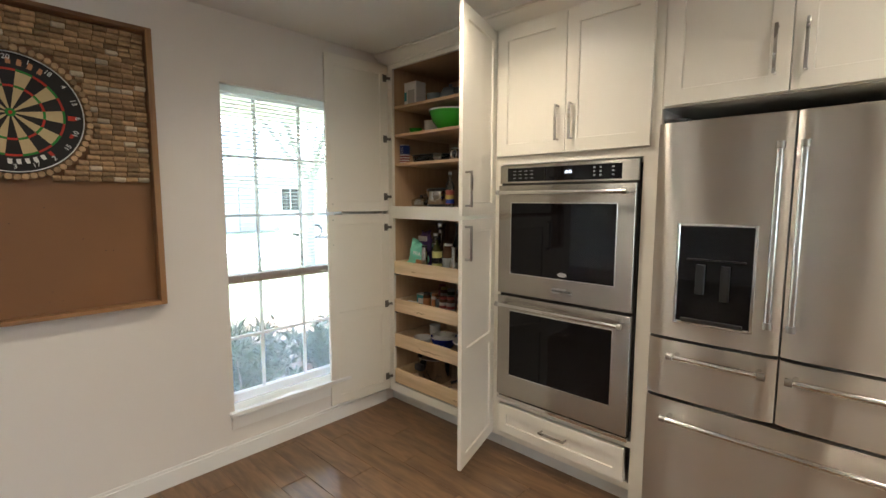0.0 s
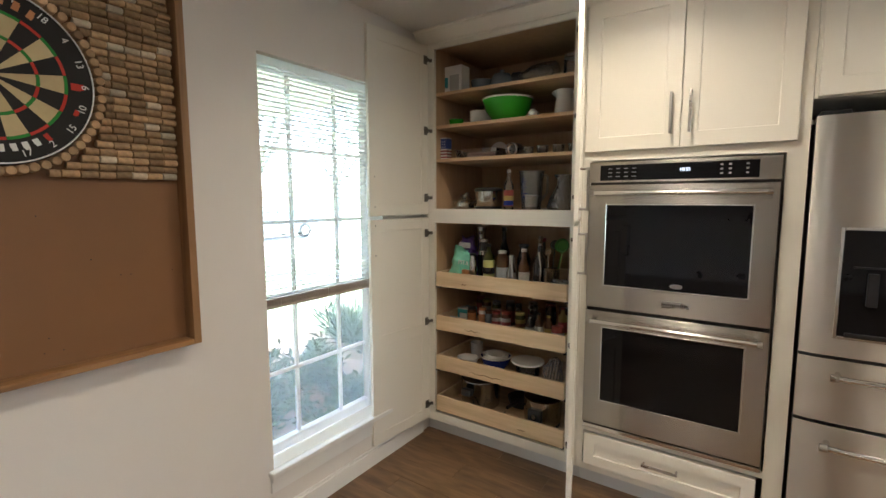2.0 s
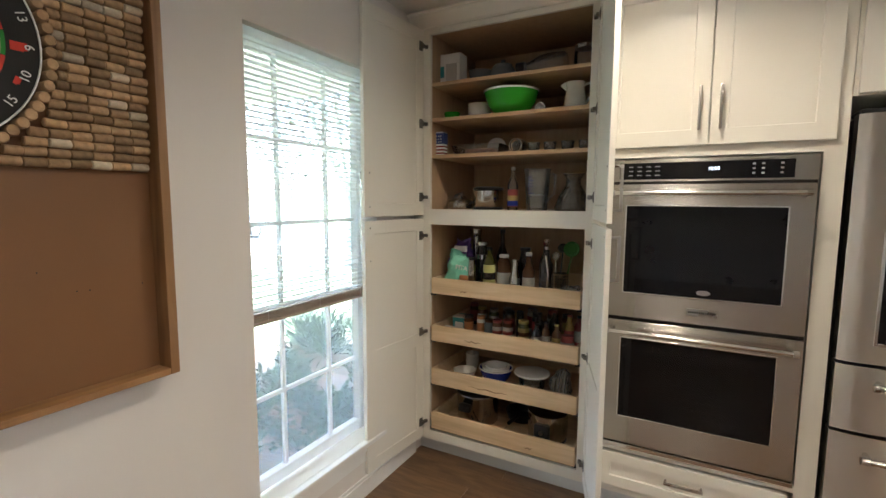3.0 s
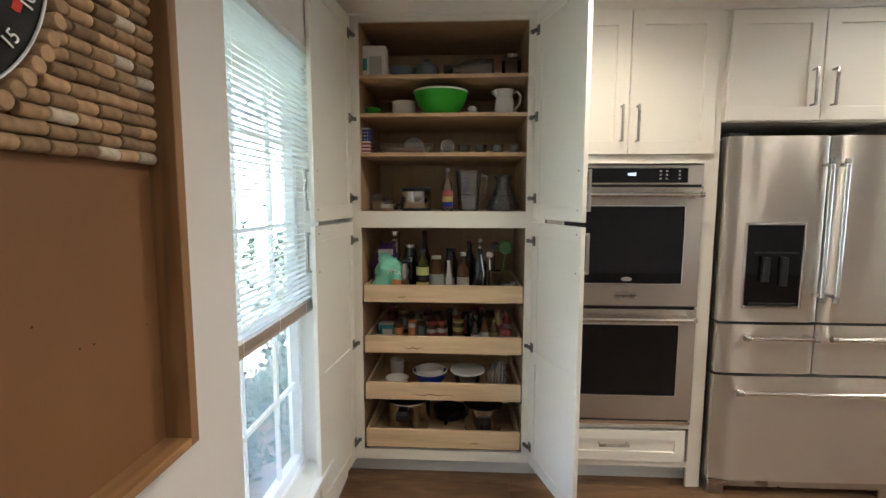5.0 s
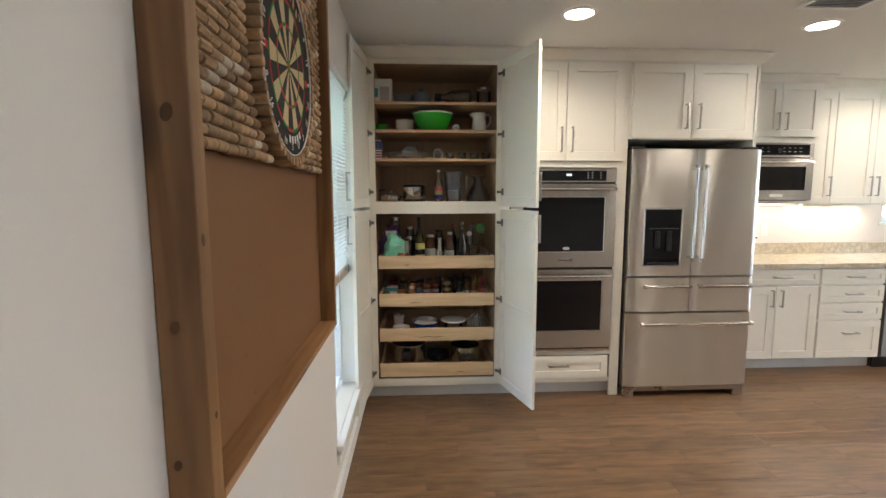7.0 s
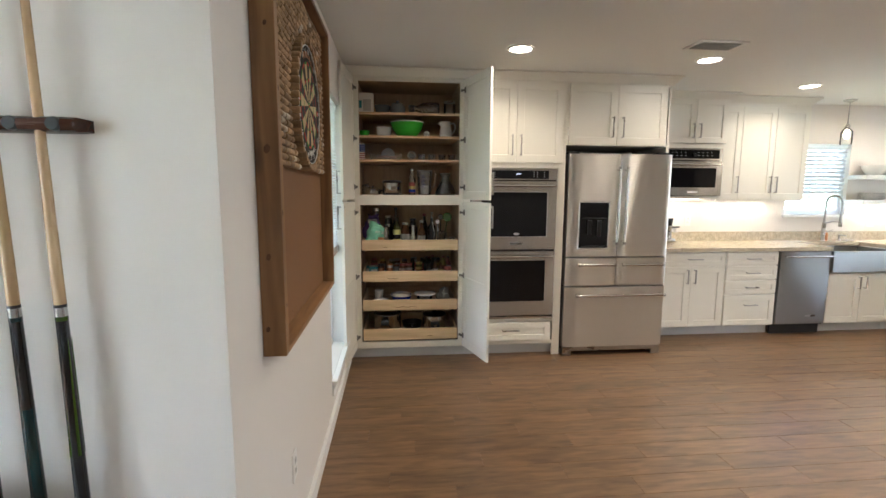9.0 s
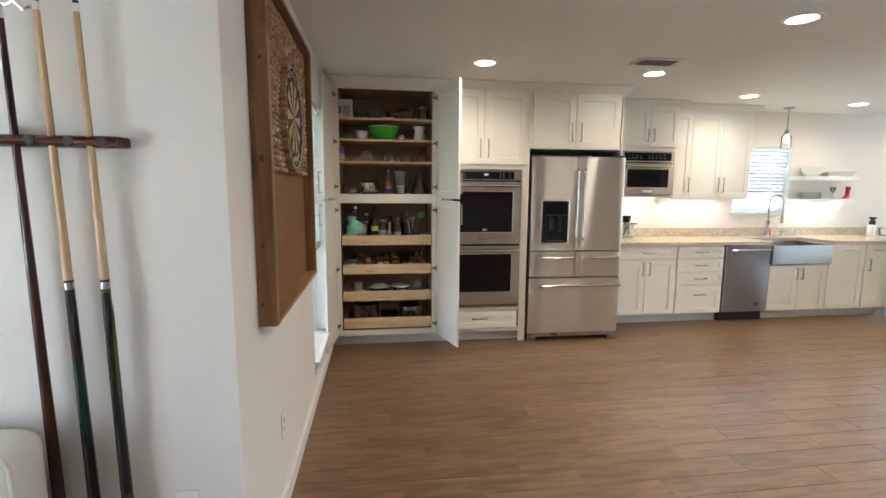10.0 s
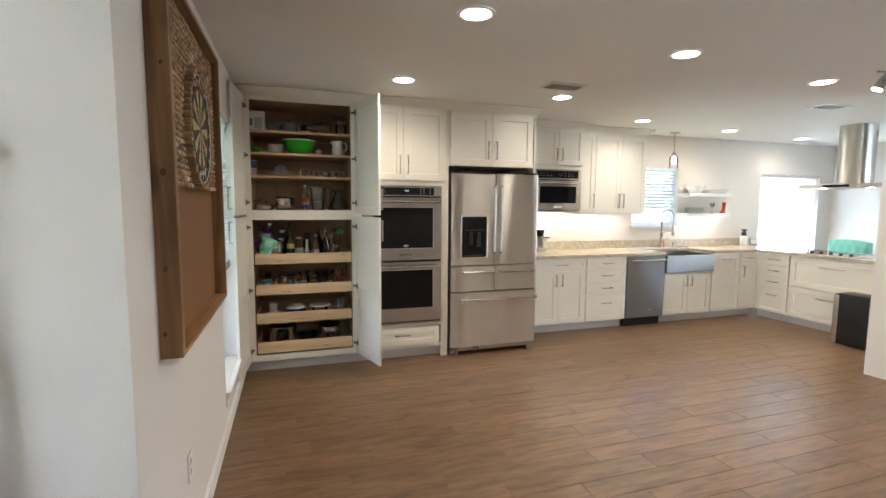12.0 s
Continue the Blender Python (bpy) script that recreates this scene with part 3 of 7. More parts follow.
for zt, th in SHELVES:
    part("shelf", boxes((PX0 - 0.003, FACE + 0.022, zt - th, PX1 + 0.003, 2.535, zt), r=0.001), SHELF, pantry, "pale maple shelf")
STREAK = mat("mineral_streak", (0.22, 0.12, 0.06), 0.5, vary=0.4, scale=90)
STREAKS, DONE = [(-1.98, 0.05), (-1.95, 0.11), (-1.92, 0.24), (-1.60, 0.05)], []
TRAYS = [(0.959, 1.048), (0.690, 0.780), (0.439, 0.531), (0.176, 0.274)]
for z0, z1 in TRAYS:
    x0, x1, y0, y1 = PX0 + 0.012, PX1 - 0.008, FACE - 0.004, 2.50
    d = part("pull_out_tray", boxes((x0, y0, z0, x1, y0 + 0.016, z1), r=0.0015), DRAWER, pantry, "natural birch pull-out tray with dark mineral streaks")
    part("tray_back", boxes((x0, y1 - 0.014, z0, x1, y1, z1), r=0.0015), DRAWER, d)
    for u0 in (x0, x1 - 0.014):
        part("tray_side", boxes((u0, y0 + 0.0165, z0, u0 + 0.014, y1 - 0.0145, z1 - 0.002), r=0.0015), DRAWER, d)
    su, sw = STREAKS[len(DONE) % 4]
    DONE.append(1)
    zc = (z0 + z1) / 2 - 0.018
    bm = bmesh.new()
    n = 9
    top = [bm.verts.new((su + sw * k / n, y0 - 0.0004, zc + 0.004 * math.sin(k * 1.9) + 0.0035 * math.sin(math.pi * k / n))) for k in range(n + 1)]
    low = [bm.verts.new((su + sw * k / n, y0 - 0.0004, zc + 0.004 * math.sin(k * 1.9) - 0.0020 * math.sin(math.pi * k / n) - 0.0004)) for k in range(n + 1)]
    for k in range(n):
        bm.faces.new((low[k], low[k + 1], top[k + 1], top[k]))
    part("streak", bm, STREAK, d, "dark mineral streak in the wood", smooth=0)
    part("tray_base", boxes((x0 + 0.014, y0 + 0.016, z0 + 0.008, x1 - 0.014, y1 - 0.014, z0 + 0.016)), SHELF, d, smooth=0)
    for u0, u1 in ((x0 - 0.011, x0 + 0.016), (x1 - 0.016, x1 + 0.007)):
        part("tray_slide", boxes((u0, y0 + 0.012, z0 - 0.012, u1, 2.48, z0 - 0.001)), BLACK, d, "dark steel slide", smooth=0)


def pantry_door(hinge, tip, z0, z1, rails, handle, side):
    """An open door: its inner face away from the opening's plane when shut. side 1: hinged at the left."""
    w = (Vector(tip) - Vector(hinge)).length
    ang = math.atan2(tip[1] - hinge[1], tip[0] - hinge[0])
    st, th = 0.062, 0.02
    # u along the door from the hinge, v through it; v = 0 is the inner face
    o = 1 if side > 0 else -1
    bm = panelled(0, z0, w, z1, (st, st, st, st), [(r, st) for r in rails], th, 0.0045, 0.008)
    if o < 0:
        turn(bm, Matrix.Diagonal((1, -1, 1, 1)))
        bmesh.ops.reverse_faces(bm, faces=bm.faces[:])
    m = Matrix.Translation((hinge[0], hinge[1], 0)) @ Matrix.Rotation(ang, 4, "Z")
    turn(bm, m)
    d = part("door", bm, CAB, pantry, "open cream shaker cabinet door")
    bm = bmesh.new()
    h0, h1 = handle
    hu = w - 0.035
    for z in (h0, h1):
        rod(bm, (hu, o * th, z), (hu, o * (th + 0.032), z), 0.005, seg=8)
    box(bm, hu - 0.0055, o * (th + 0.027), h0 - 0.006, hu + 0.0055, o * (th + 0.038), h1 + 0.006, r=0.002, seg=2)
    turn(bm, m)
    part("handle", bm, NICKEL, d, "satin nickel bar handle")
    for z in handle:
        bm = lathe(bmesh.new(), (hu, 0, z), [(0.0045, 0.0), (0.0045, -0.0012 * o)], 12, "y")
        part("screw", turn(bm, m), NICKEL, d, "small handle screw")
    return d, m, o


HINGE = mat("hinge_nickel", (0.20, 0.185, 0.165), 0.35, 1.0, vary=0.1, scale=60)


def hinge_hw(d, m, o, zs):
    for z in zs:
        bm = bmesh.new()
        box(bm, 0.012, o * -0.003, z - 0.024, 0.040, o * 0.001, z + 0.024, r=0.001)
        lathe(bm, (0.026, o * -0.006, z), [(0.015, 0.0), (0.015, 0.007)], 14, "y")
        box(bm, -0.004, o * -0.020, z - 0.008, 0.030, o * -0.005, z + 0.008, r=0.003)
        box(bm, -0.026, o * -0.024, z - 0.010, 0.000, o * -0.006, z + 0.010, r=0.003)
        turn(bm, m)
        part("hinge", bm, HINGE, d, "nickel-plated concealed hinge")


LH, LT = (-2.200, FACE - 0.005), (-2.243, 1.495)
RH, RT = (-1.300, FACE - 0.005), (-1.166, 1.517)
for z0, z1, rails, hs, hz in ((1.392, 2.366, (), (1.49, 1.88, 2.28), (1.44, 1.60)), (0.116, 1.372, (0.70,), (0.21, 0.74, 1.28), (1.18, 1.34))):
    d, m, o = pantry_door(LH, LT, z0, z1, rails, hz, -1)
    hinge_hw(d, m, o, hs)
    d, m, o = pantry_door(RH, RT, z0, z1, rails, hz, 1)
    hinge_hw(d, m, o, hs)

# oven tower
TX0, TX1 = -1.270, -0.414
tower = thing("oven_cabinet", (-0.85, 2.27, 0), "tall cream shaker cabinet round a double wall oven", "cabinet")
part("face_frame", boxes((TX0, FACE, 0.106, -1.236, FACE + 0.02, 2.37), (-0.482, FACE, 0.002, TX1, FACE + 0.02, 2.37), (-1.236, FACE + 0.0005, 1.66, -0.482, FACE + 0.02, 1.70), (-1.236, FACE + 0.0005, 2.35, -0.482, FACE + 0.02, 2.37),
     (-1.236, FACE + 0.0005, 0.315, -0.482, FACE + 0.02, 0.345), (-1.236, FACE + 0.0005, 0.106, -0.482, FACE + 0.02, 0.14)), CAB, tower, "cream painted face frame", smooth=0)
part("body", boxes((TX0, FACE + 0.0205, 0.106, TX0 + 0.018, 2.59, 2.37), (TX1 - 0.018, FACE + 0.0205, 0.002, TX1, 2.59, 2.37), (TX0 + 0.018, FACE + 0.0205, 2.35, TX1 - 0.018, 2.59, 2.37), (TX0 + 0.018, 2.57, 0.11, TX1 - 0.018, 2.59, 2.35),
     (TX0 + 0.018, FACE + 0.0205, 0.11, TX1 - 0.018, 2.57, 0.13)), CAB, tower, smooth=0)
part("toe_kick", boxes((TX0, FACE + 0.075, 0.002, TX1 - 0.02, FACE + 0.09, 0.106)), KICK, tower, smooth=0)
YD = FACE - 0.021
for a, b2, hx in ((-1.262, -0.858, -0.893), (-0.854, -0.452, -0.819)):
    d = shaker("door", tower, a, 1.702, b2, 2.362, YD)
    pull(d, hx, 1.765, 1.925, YD)
d = shaker("drawer", tower, -1.226, 0.146, -0.505, 0.310, YD, st=0.05)
pull(d, 0.243, -0.94, -0.80, YD, vertical=False)

# cabinet above the fridge, with its side panel
FX0, FX1 = -0.412, 0.512
over = thing("fridge_cabinet", (0.04, 2.27, 1.80), "cream shaker cabinet over the fridge niche", "cabinet")
part("body", boxes((FX0, FACE, 1.852, FX0 + 0.018, 2.59, 2.37), (FX1 - 0.022, FACE, 0.002, FX1, 2.59, 2.37), (FX0 + 0.018, FACE, 1.852, FX1 - 0.022, 2.59, 1.868), (FX0 + 0.018, FACE, 2.35, FX1 - 0.022, 2.59, 2.37),
     (FX0 + 0.018, 2.57, 1.835, FX1 - 0.022, 2.59, 2.35)), CAB, over, smooth=0)
for a, b2, hx in ((-0.400, 0.020, -0.024), (0.024, 0.468, 0.066)):
    d = shaker("door", over, a, 1.857, b2, 2.358, YD)
    pull(d, hx, 1.925, 2.085, YD)
# Near-black sheet over the back wall, painting in the niche's shade.
structure("niche_back", boxes((FX0, 2.592, 0, 0.52, 2.598, 2.37)), DARK, "near-black sheet painted as shade behind the fridge")


def crown(name, x0, x1, y, ret=None):
    """Cove moulding along x with its foot at z 2.365 and its top at the ceiling; ret: depth of the return at the right end."""
    prof = [(0.0, 2.366), (0.010, 2.366), (0.012, 2.376), (0.022, 2.384), (0.036, 2.402), (0.052, 2.418), (0.056, 2.424), (0.066, 2.427), (0.066, 2.4385), (0.0, 2.4385)]
    bm = bmesh.new()
    pts = [[(x0, y - d, z) for d, z in prof], [(x1 + (d0 if ret else 0), y - d0, z) for d0, z in prof]]
    if ret:
        pts.append([(x1 + d0, y + ret, z) for d0, z in prof])
    vs = [[bm.verts.new(p) for p in l] for l in pts]
    n = len(prof)
    for a, b2 in zip(vs, vs[1:]):
        for i in range(n):
            bm.faces.new((a[i], b2[i], b2[(i + 1) % n], a[(i + 1) % n]))
    bm.faces.new(vs[0])
    bm.faces.new(vs[-1][::-1])
    bmesh.ops.recalc_face_normals(bm, faces=bm.faces[:])
    return solo(name, bm, CAB, "cream painted crown moulding under the ceiling", "", kind="structure", smooth=25, at=(0, 0, 0))


crown("crown_moulding", WEST + 0.002, FX1, FACE, ret=0.55)


# ---- double oven ----
OV0, OV1, OVY = -1.236, -0.490, FACE - 0.022
oven = thing("double_oven", (-0.858, 2.2, 0.345), "stainless steel double wall oven with black glass doors", "oven")
part("housing", boxes((OV0 + 0.02, FACE + 0.022, 0.36, OV1 - 0.02, 2.5, 1.64), (OV0, FACE - 0.003, 0.345, OV1, FACE + 0.0, 1.652)), DARK, oven, smooth=0)


def oven_panel(parent, x0, x1, z0, z1, y):
    p = part("control_panel", boxes((x0, y, z0, x1, FACE - 0.003, z1), r=0.002), STEEL, parent, "brushed steel control panel")
    part("display", boxes((x0 + 0.05, y - 0.002, z0 + 0.010, x1 - 0.075, y, z1 - 0.016), r=0.0008), BLACKGLASS, p, "black touch display")
    return p


def glass_door(parent, x0, x1, z0, z1, gz0, gz1, y, side, hz, hr=0.010):
    bm = panelled(x0, z0, x1, z1, (side, side, gz0 - z0, z1 - gz1), (), FACE - 0.004 - y, 0.014, 0.0, s=0.0005)
    d = part("door", turn(bm, Matrix.Translation((0, y, 0))), STEEL, parent, "brushed steel oven door", smooth=20)
    part("door_edge", boxes((x0 + side, y - 0.002, gz0 - 0.006, x1 - side, y + 0.004, gz0), (x0 + side, y - 0.002, gz1, x1 - side, y + 0.004, gz1 + 0.006),
         (x0 + side - 0.006, y - 0.002, gz0 - 0.006, x0 + side, y + 0.004, gz1 + 0.006), (x1 - side, y - 0.002, gz0 - 0.006, x1 - side + 0.006, y + 0.004, gz1 + 0.006), r=0.001), CHROME, d)
    part("door_glass", boxes((x0 + side, y + 0.003, gz0, x1 - side, y + 0.012, gz1)), BLACKGLASS, d, "black oven glass", smooth=0)
    bm = bmesh.new()
    rod(bm, (x0 + 0.03, y - 0.05, hz), (x1 - 0.03, y - 0.05, hz), hr, seg=16)
    for x in (x0 + 0.045, x1 - 0.045):
        rod(bm, (x, y, hz), (x, y - 0.05, hz), 0.009, 0.007, seg=10)
    h = part("handle", bm, CHROME, d, "polished steel bar handle")
    for x in (x0 + 0.03, x1 - 0.03):
        part("handle_cap", rod(bmesh.new(), (x - 0.009, y - 0.05, hz), (x + 0.009, y - 0.05, hz), hr * 1.25, seg=16), NICKEL, d)
    return d


oven_panel(oven, OV0, OV1, 1.556, 1.652, OVY)
ov1 = glass_door(oven, OV0 + 0.004, OV1 - 0.004, 0.962, 1.545, 1.075, 1.452, OVY - 0.014, 0.083, 1.508)
glass_door(oven, OV0 + 0.004, OV1 - 0.004, 0.378, 0.946, 0.505, 0.866, OVY - 0.014, 0.083, 0.905)
part("vent_strip", boxes((OV0, OVY - 0.008, 0.347, OV1, FACE - 0.003, 0.368), r=0.003), CHROME, oven, "polished lower trim strip")
part("badge", boxes((-0.895, OVY - 0.0165, 1.000, -0.785, OVY - 0.0142, 1.028), r=0.0008), NICKEL, ov1, "small blank maker's plate")
bm = lathe(bmesh.new(), (-0.84, OVY - 0.0125, 1.097), [(0.026, 0), (0.026, -0.003)], 24, "y")
bmesh.ops.scale(bm, vec=(1, 1, 0.42), verts=bm.verts[:], space=Matrix.Translation((0.84, 0, -1.097)))
part("badge", bm, CHROME, ov1, "oval chrome badge")
bm = bmesh.new()
for i in range(13):
    box(bm, -0.890 + i * 0.0078, OVY - 0.0172, 1.009, -0.8855 + i * 0.0078, OVY - 0.0164, 1.019)
part("badge", bm, BLACK, ov1, smooth=0)


def text_mesh(name, body, size, m, material, parent, ext=0.0004):
    cu = bpy.data.curves.new(name, "FONT")
    cu.body, cu.size, cu.extrude = body, size, ext
    cu.align_x, cu.align_y = "CENTER", "CENTER"
    tmp = bpy.data.objects.new(name, cu)
    scene.collection.objects.link(tmp)
    bpy.context.view_layer.update()
    me = bpy.data.meshes.new_from_object(tmp)
    bpy.data.objects.remove(tmp)
    bm = bmesh.new()
    bm.from_mesh(me)
    bpy.data.meshes.remove(me)
    turn(bm, m)
    return part(name, bm, material, parent, smooth=0)


GLOWTXT = mat("display_digits", (0.75, 0.85, 1.0), 0.5, emit=0.25, vary=0)
MARK = mat("printed_mark", (0.30, 0.30, 0.30), 0.5, vary=0.02)


def frontal(x, y, z):
    return Matrix.Translation((x, y, z)) @ Matrix.Rotation(radians(90), 4, "X")


text_mesh("digits", "10:55", 0.019, frontal(-0.83, OVY - 0.0026, 1.606), GLOWTXT, oven)
bm = bmesh.new()
for i in range(4):
    for j in range(3):
        box(bm, -1.15 + i * 0.035, OVY - 0.0027, 1.582 + j * 0.018, -1.132 + i * 0.035, OVY - 0.002, 1.5845 + j * 0.018)
        if i != 2:
            box(bm, -0.70 + i * 0.03, OVY - 0.0027, 1.582 + j * 0.018, -0.690 + i * 0.03, OVY - 0.002, 1.589 + j * 0.018)
tagged(part("key_marks", bm, MARK, oven, smooth=0), kind="stuff")

# ---- fridge ----
RX0, RX1, RY = -0.402, 0.518, 1.900
RM = (RX0 + RX1) / 2
fridge = thing("fridge", (RM, 2.25, 0), "stainless steel french-door fridge with a dark water dispenser", "fridge")
FSIDE = mat("fridge_side", (0.20, 0.195, 0.185), 0.45, 0.6, vary=0.06)
part("body", boxes((RX0 + 0.006, RY + 0.075, 0.05, RX1 - 0.006, 2.56, 1.775), r=0.003), FSIDE, fridge, "dark grey fridge body")
for x in (RX0 + 0.01, RX1 - 0.10):
    part("hinge_cover", boxes((x, RY + 0.03, 1.782, x + 0.09, RY + 0.16, 1.80), r=0.004), BLACK, fridge)


def steel_front(name, x0, x1, z0, z1, label):
    """A fridge front, faintly bowed across its width, with rounded edges."""
    bm = bmesh.new()
    n = 14
    th = 0.066
    half = (x1 - x0) / 2
    loops = []
    for i in range(n + 1):
        u = -1 + 2 * i / n
        x = (x0 + x1) / 2 + u * half
        bow = 0.006 * (1 - u * u)
        edge = 0.010 if i in (0, n) else 0.0
        loops.append([(x, RY + th, z0), (x, RY + edge - bow, z0 + 0.002), (x, RY - bow + edge, z1 - 0.002), (x, RY + th, z1)])
    rings(bm, loops)
    bmesh.ops.recalc_face_normals(bm, faces=bm.faces[:])
    d = part(name, bm, FRIDGE, fridge, label, smooth=50)
    return d


fdl = steel_front("door", RX0, RM - 0.003, 0.897, 1.782, "brushed steel fridge door with a dispenser")
fdr = steel_front("door", RM + 0.003, RX1, 0.897, 1.782, "brushed steel fridge door")
fml = steel_front("drawer", RX0, RM - 0.003, 0.640, 0.888, "brushed steel fridge drawer")
fmr = steel_front("drawer", RM + 0.003, RX1, 0.640, 0.888, "brushed steel fridge drawer")
ffz = steel_front("drawer", RX0, RX1, 0.085, 0.630, "brushed steel freezer drawer")
part("base_grille", boxes((RX0 + 0.01, RY + 0.01, 0.045, RX1 - 0.01, RY + 0.09, 0.080), r=0.003), NICKEL, fridge, "grey base rail")
for x in (RX0 + 0.005, RX1 - 0.085):
    part("foot", boxes((x, RY + 0.012, 0.001, x + 0.08, RY + 0.10, 0.05), r=0.004), NICKEL, fridge, "grey levelling foot")


def fridge_bar(parent, a, b, vertical):
    bm = bmesh.new()
    y = RY - 0.060
    if vertical:
        x, z0, z1 = a, b[0], b[1]
        rod(bm, (x, y, z0), (x, y, z1), 0.0115, seg=16)
        for z in (z0 + 0.02, z1 - 0.02):
            rod(bm, (x, y, z), (x, RY - 0.004, z), 0.010, seg=10)
        caps = [((x, y, z - 0.012), (x, y, z + 0.012)) for z in (z0 + 0.006, z1 - 0.006)]
    else:
        z, x0, x1 = a, b[0], b[1]
        rod(bm, (x0, y, z), (x1, y, z), 0.0115, seg=16)
        for x in (x0 + 0.02, x1 - 0.02):
            rod(bm, (x, y, z), (x, RY - 0.002, z), 0.010, seg=10)
        caps = [((x - 0.012, y, z), (x + 0.012, y, z)) for x in (x0 + 0.006, x1 - 0.006)]
    h = part("handle", bm, CHROME, parent, "polished steel bar handle")
    for p, q in caps:
        part("handle_cap", rod(bmesh.new(), p, q, 0.0145, seg=16), NICKEL, parent)


fridge_bar(fdl, RM - 0.034, (1.015, 1.665), True)
fridge_bar(fdr, RM + 0.034, (1.015, 1.665), True)
fridge_bar(fml, 0.832, (RX0 + 0.10, RM - 0.035), False)
fridge_bar(fmr, 0.832, (RM + 0.035, RX1 - 0.06), False)
fridge_bar(ffz, 0.562, (RX0 + 0.085, RX1 - 0.03), False)
DX0, DX1, DZB, DZT = -0.296, -0.040, 0.978, 1.366
dy = RY - 0.010
part("dispenser_frame", boxes((DX0 - 0.012, dy, DZB - 0.012, DX0, RY + 0.01, DZT + 0.012), (DX1, dy, DZB - 0.012, DX1 + 0.012, RY + 0.01, DZT + 0.012), (DX0, dy, DZB - 0.012, DX1, RY + 0.01, DZB), (DX0, dy, DZT, DX1, RY + 0.01, DZT + 0.012), r=0.002), CHROME, fdl, "polished dispenser surround")
part("dispenser", boxes((DX0, dy + 0.002, DZB, DX1, RY + 0.02, DZT)), BLACKGLASS, fdl, "black water and ice dispenser", smooth=0)
part("dispenser_rim", boxes((DX0 + 0.03, dy - 0.006, DZT - 0.135, DX1 - 0.02, dy + 0.002, DZT - 0.128), (DX0 + 0.07, dy - 0.02, DZB + 0.12, DX0 + 0.10, dy + 0.002, DZT - 0.15), (DX1 - 0.10, dy - 0.016, DZB + 0.10, DX1 - 0.07, dy + 0.002, DZT - 0.15),
     (DX0 + 0.02, dy - 0.012, DZB + 0.004, DX1 - 0.02, dy + 0.002, DZB + 0.016), r=0.002), BLACK, fdl)

# ---- microwave cabinet and wall cabinets ----
VIEW_FIT[:] = 1.035, -0.01, 0.0
MY = 2.52
mwc = thing("microwave_cabinet", (1.08, 2.8, 1.4), "cream shaker wall cabinet with a built-in microwave", "cabinet")
part("body", boxes((0.73, MY, 1.395, 0.785, NORTH - 0.002, 2.39), (1.385, MY, 1.395, 1.44, NORTH - 0.002, 2.39), (0.785, MY, 1.395, 1.385, NORTH - 0.002, 1.415), (0.785, MY, 1.90, 1.385, NORTH - 0.002, 1.94), (0.785, MY, 2.37, 1.385, NORTH - 0.002, 2.39)), CAB, mwc, smooth=0)
for a, b2, hx in ((0.757, 1.081, 1.05), (1.085, 1.409, 1.117)):
    d = shaker("door", mwc, a, 1.945, b2, 2.375, MY - 0.021, st=0.055)
    pull(d, hx, 2.00, 2.13, MY - 0.021)
mw = thing("microwave", (1.085, 2.75, 1.42), "built-in stainless steel microwave with a black glass door", "microwave")
part("housing", boxes((0.80, MY + 0.004, 1.418, 1.37, 2.95, 1.898)), DARK, mw, smooth=0)
p = part("control_panel", boxes((0.79, MY - 0.02, 1.775, 1.382, MY + 0.003, 1.895), r=0.002), STEEL, mw)
part("display", boxes((0.815, MY - 0.022, 1.795, 1.345, MY - 0.02, 1.880), r=0.0005), BLACKGLASS, p)
bm = panelled(0.79, 1.424, 1.382, 1.768, (0.06, 0.062, 0.081, 0.068), (), 0.031, 0.016, 0.0, s=0.0005)
d = part("door", turn(bm, Matrix.Translation((0, MY - 0.028, 0))), STEEL, mw, "brushed steel microwave door", smooth=20)
part("door_glass", boxes((0.85, MY - 0.024, 1.505, 1.32, MY - 0.015, 1.70)), BLACKGLASS, d, smooth=0)
bm = rod(bmesh.new(), (0.82, MY - 0.07, 1.735), (1.352, MY - 0.07, 1.735), 0.009, seg=14)
for x in (0.835, 1.337):
    rod(bm, (x, MY - 0.07, 1.735), (x, MY - 0.028, 1.735), 0.007, seg=8)
part("handle", bm, CHROME, d, "polished steel bar handle")
part("badge", boxes((1.03, MY - 0.030, 1.45, 1.14, MY - 0.0285, 1.472)), TRIM, d, smooth=0)
bm = lathe(bmesh.new(), (1.09, MY - 0.022, 1.83), [(0.017, 0), (0.015, -0.018)], 20, "y")
part("knob", bm, BLACK, p)
bm = bmesh.new()
for i in range(10):
    if i not in (4, 5):
        box(bm, 0.85 + i * 0.045, MY - 0.0228, 1.82, 0.872 + i * 0.045, MY - 0.022, 1.825)
        box(bm, 0.85 + i * 0.045, MY - 0.0228, 1.85, 0.866 + i * 0.045, MY - 0.022, 1.854)
tagged(part("key_marks", bm, MARK, p, smooth=0), kind="stuff")

UY = 2.655
upc = thing("wall_cabinet", (1.92, 2.84, 1.385), "cream shaker wall cabinet with three tall doors", "cabinet")
part("body", boxes((1.441, UY, 1.388, 2.405, NORTH - 0.002, 2.345)), CAB, upc, smooth=0)
for a, b2, hx in ((1.450, 1.666, 1.640), (1.670, 2.033, 2.003), (2.037, 2.400, 2.067)):
    d = shaker("door", upc, a, 1.390, b2, 2.335, UY - 0.021, st=0.058)
    pull(d, hx, 1.46, 1.62, UY - 0.021)
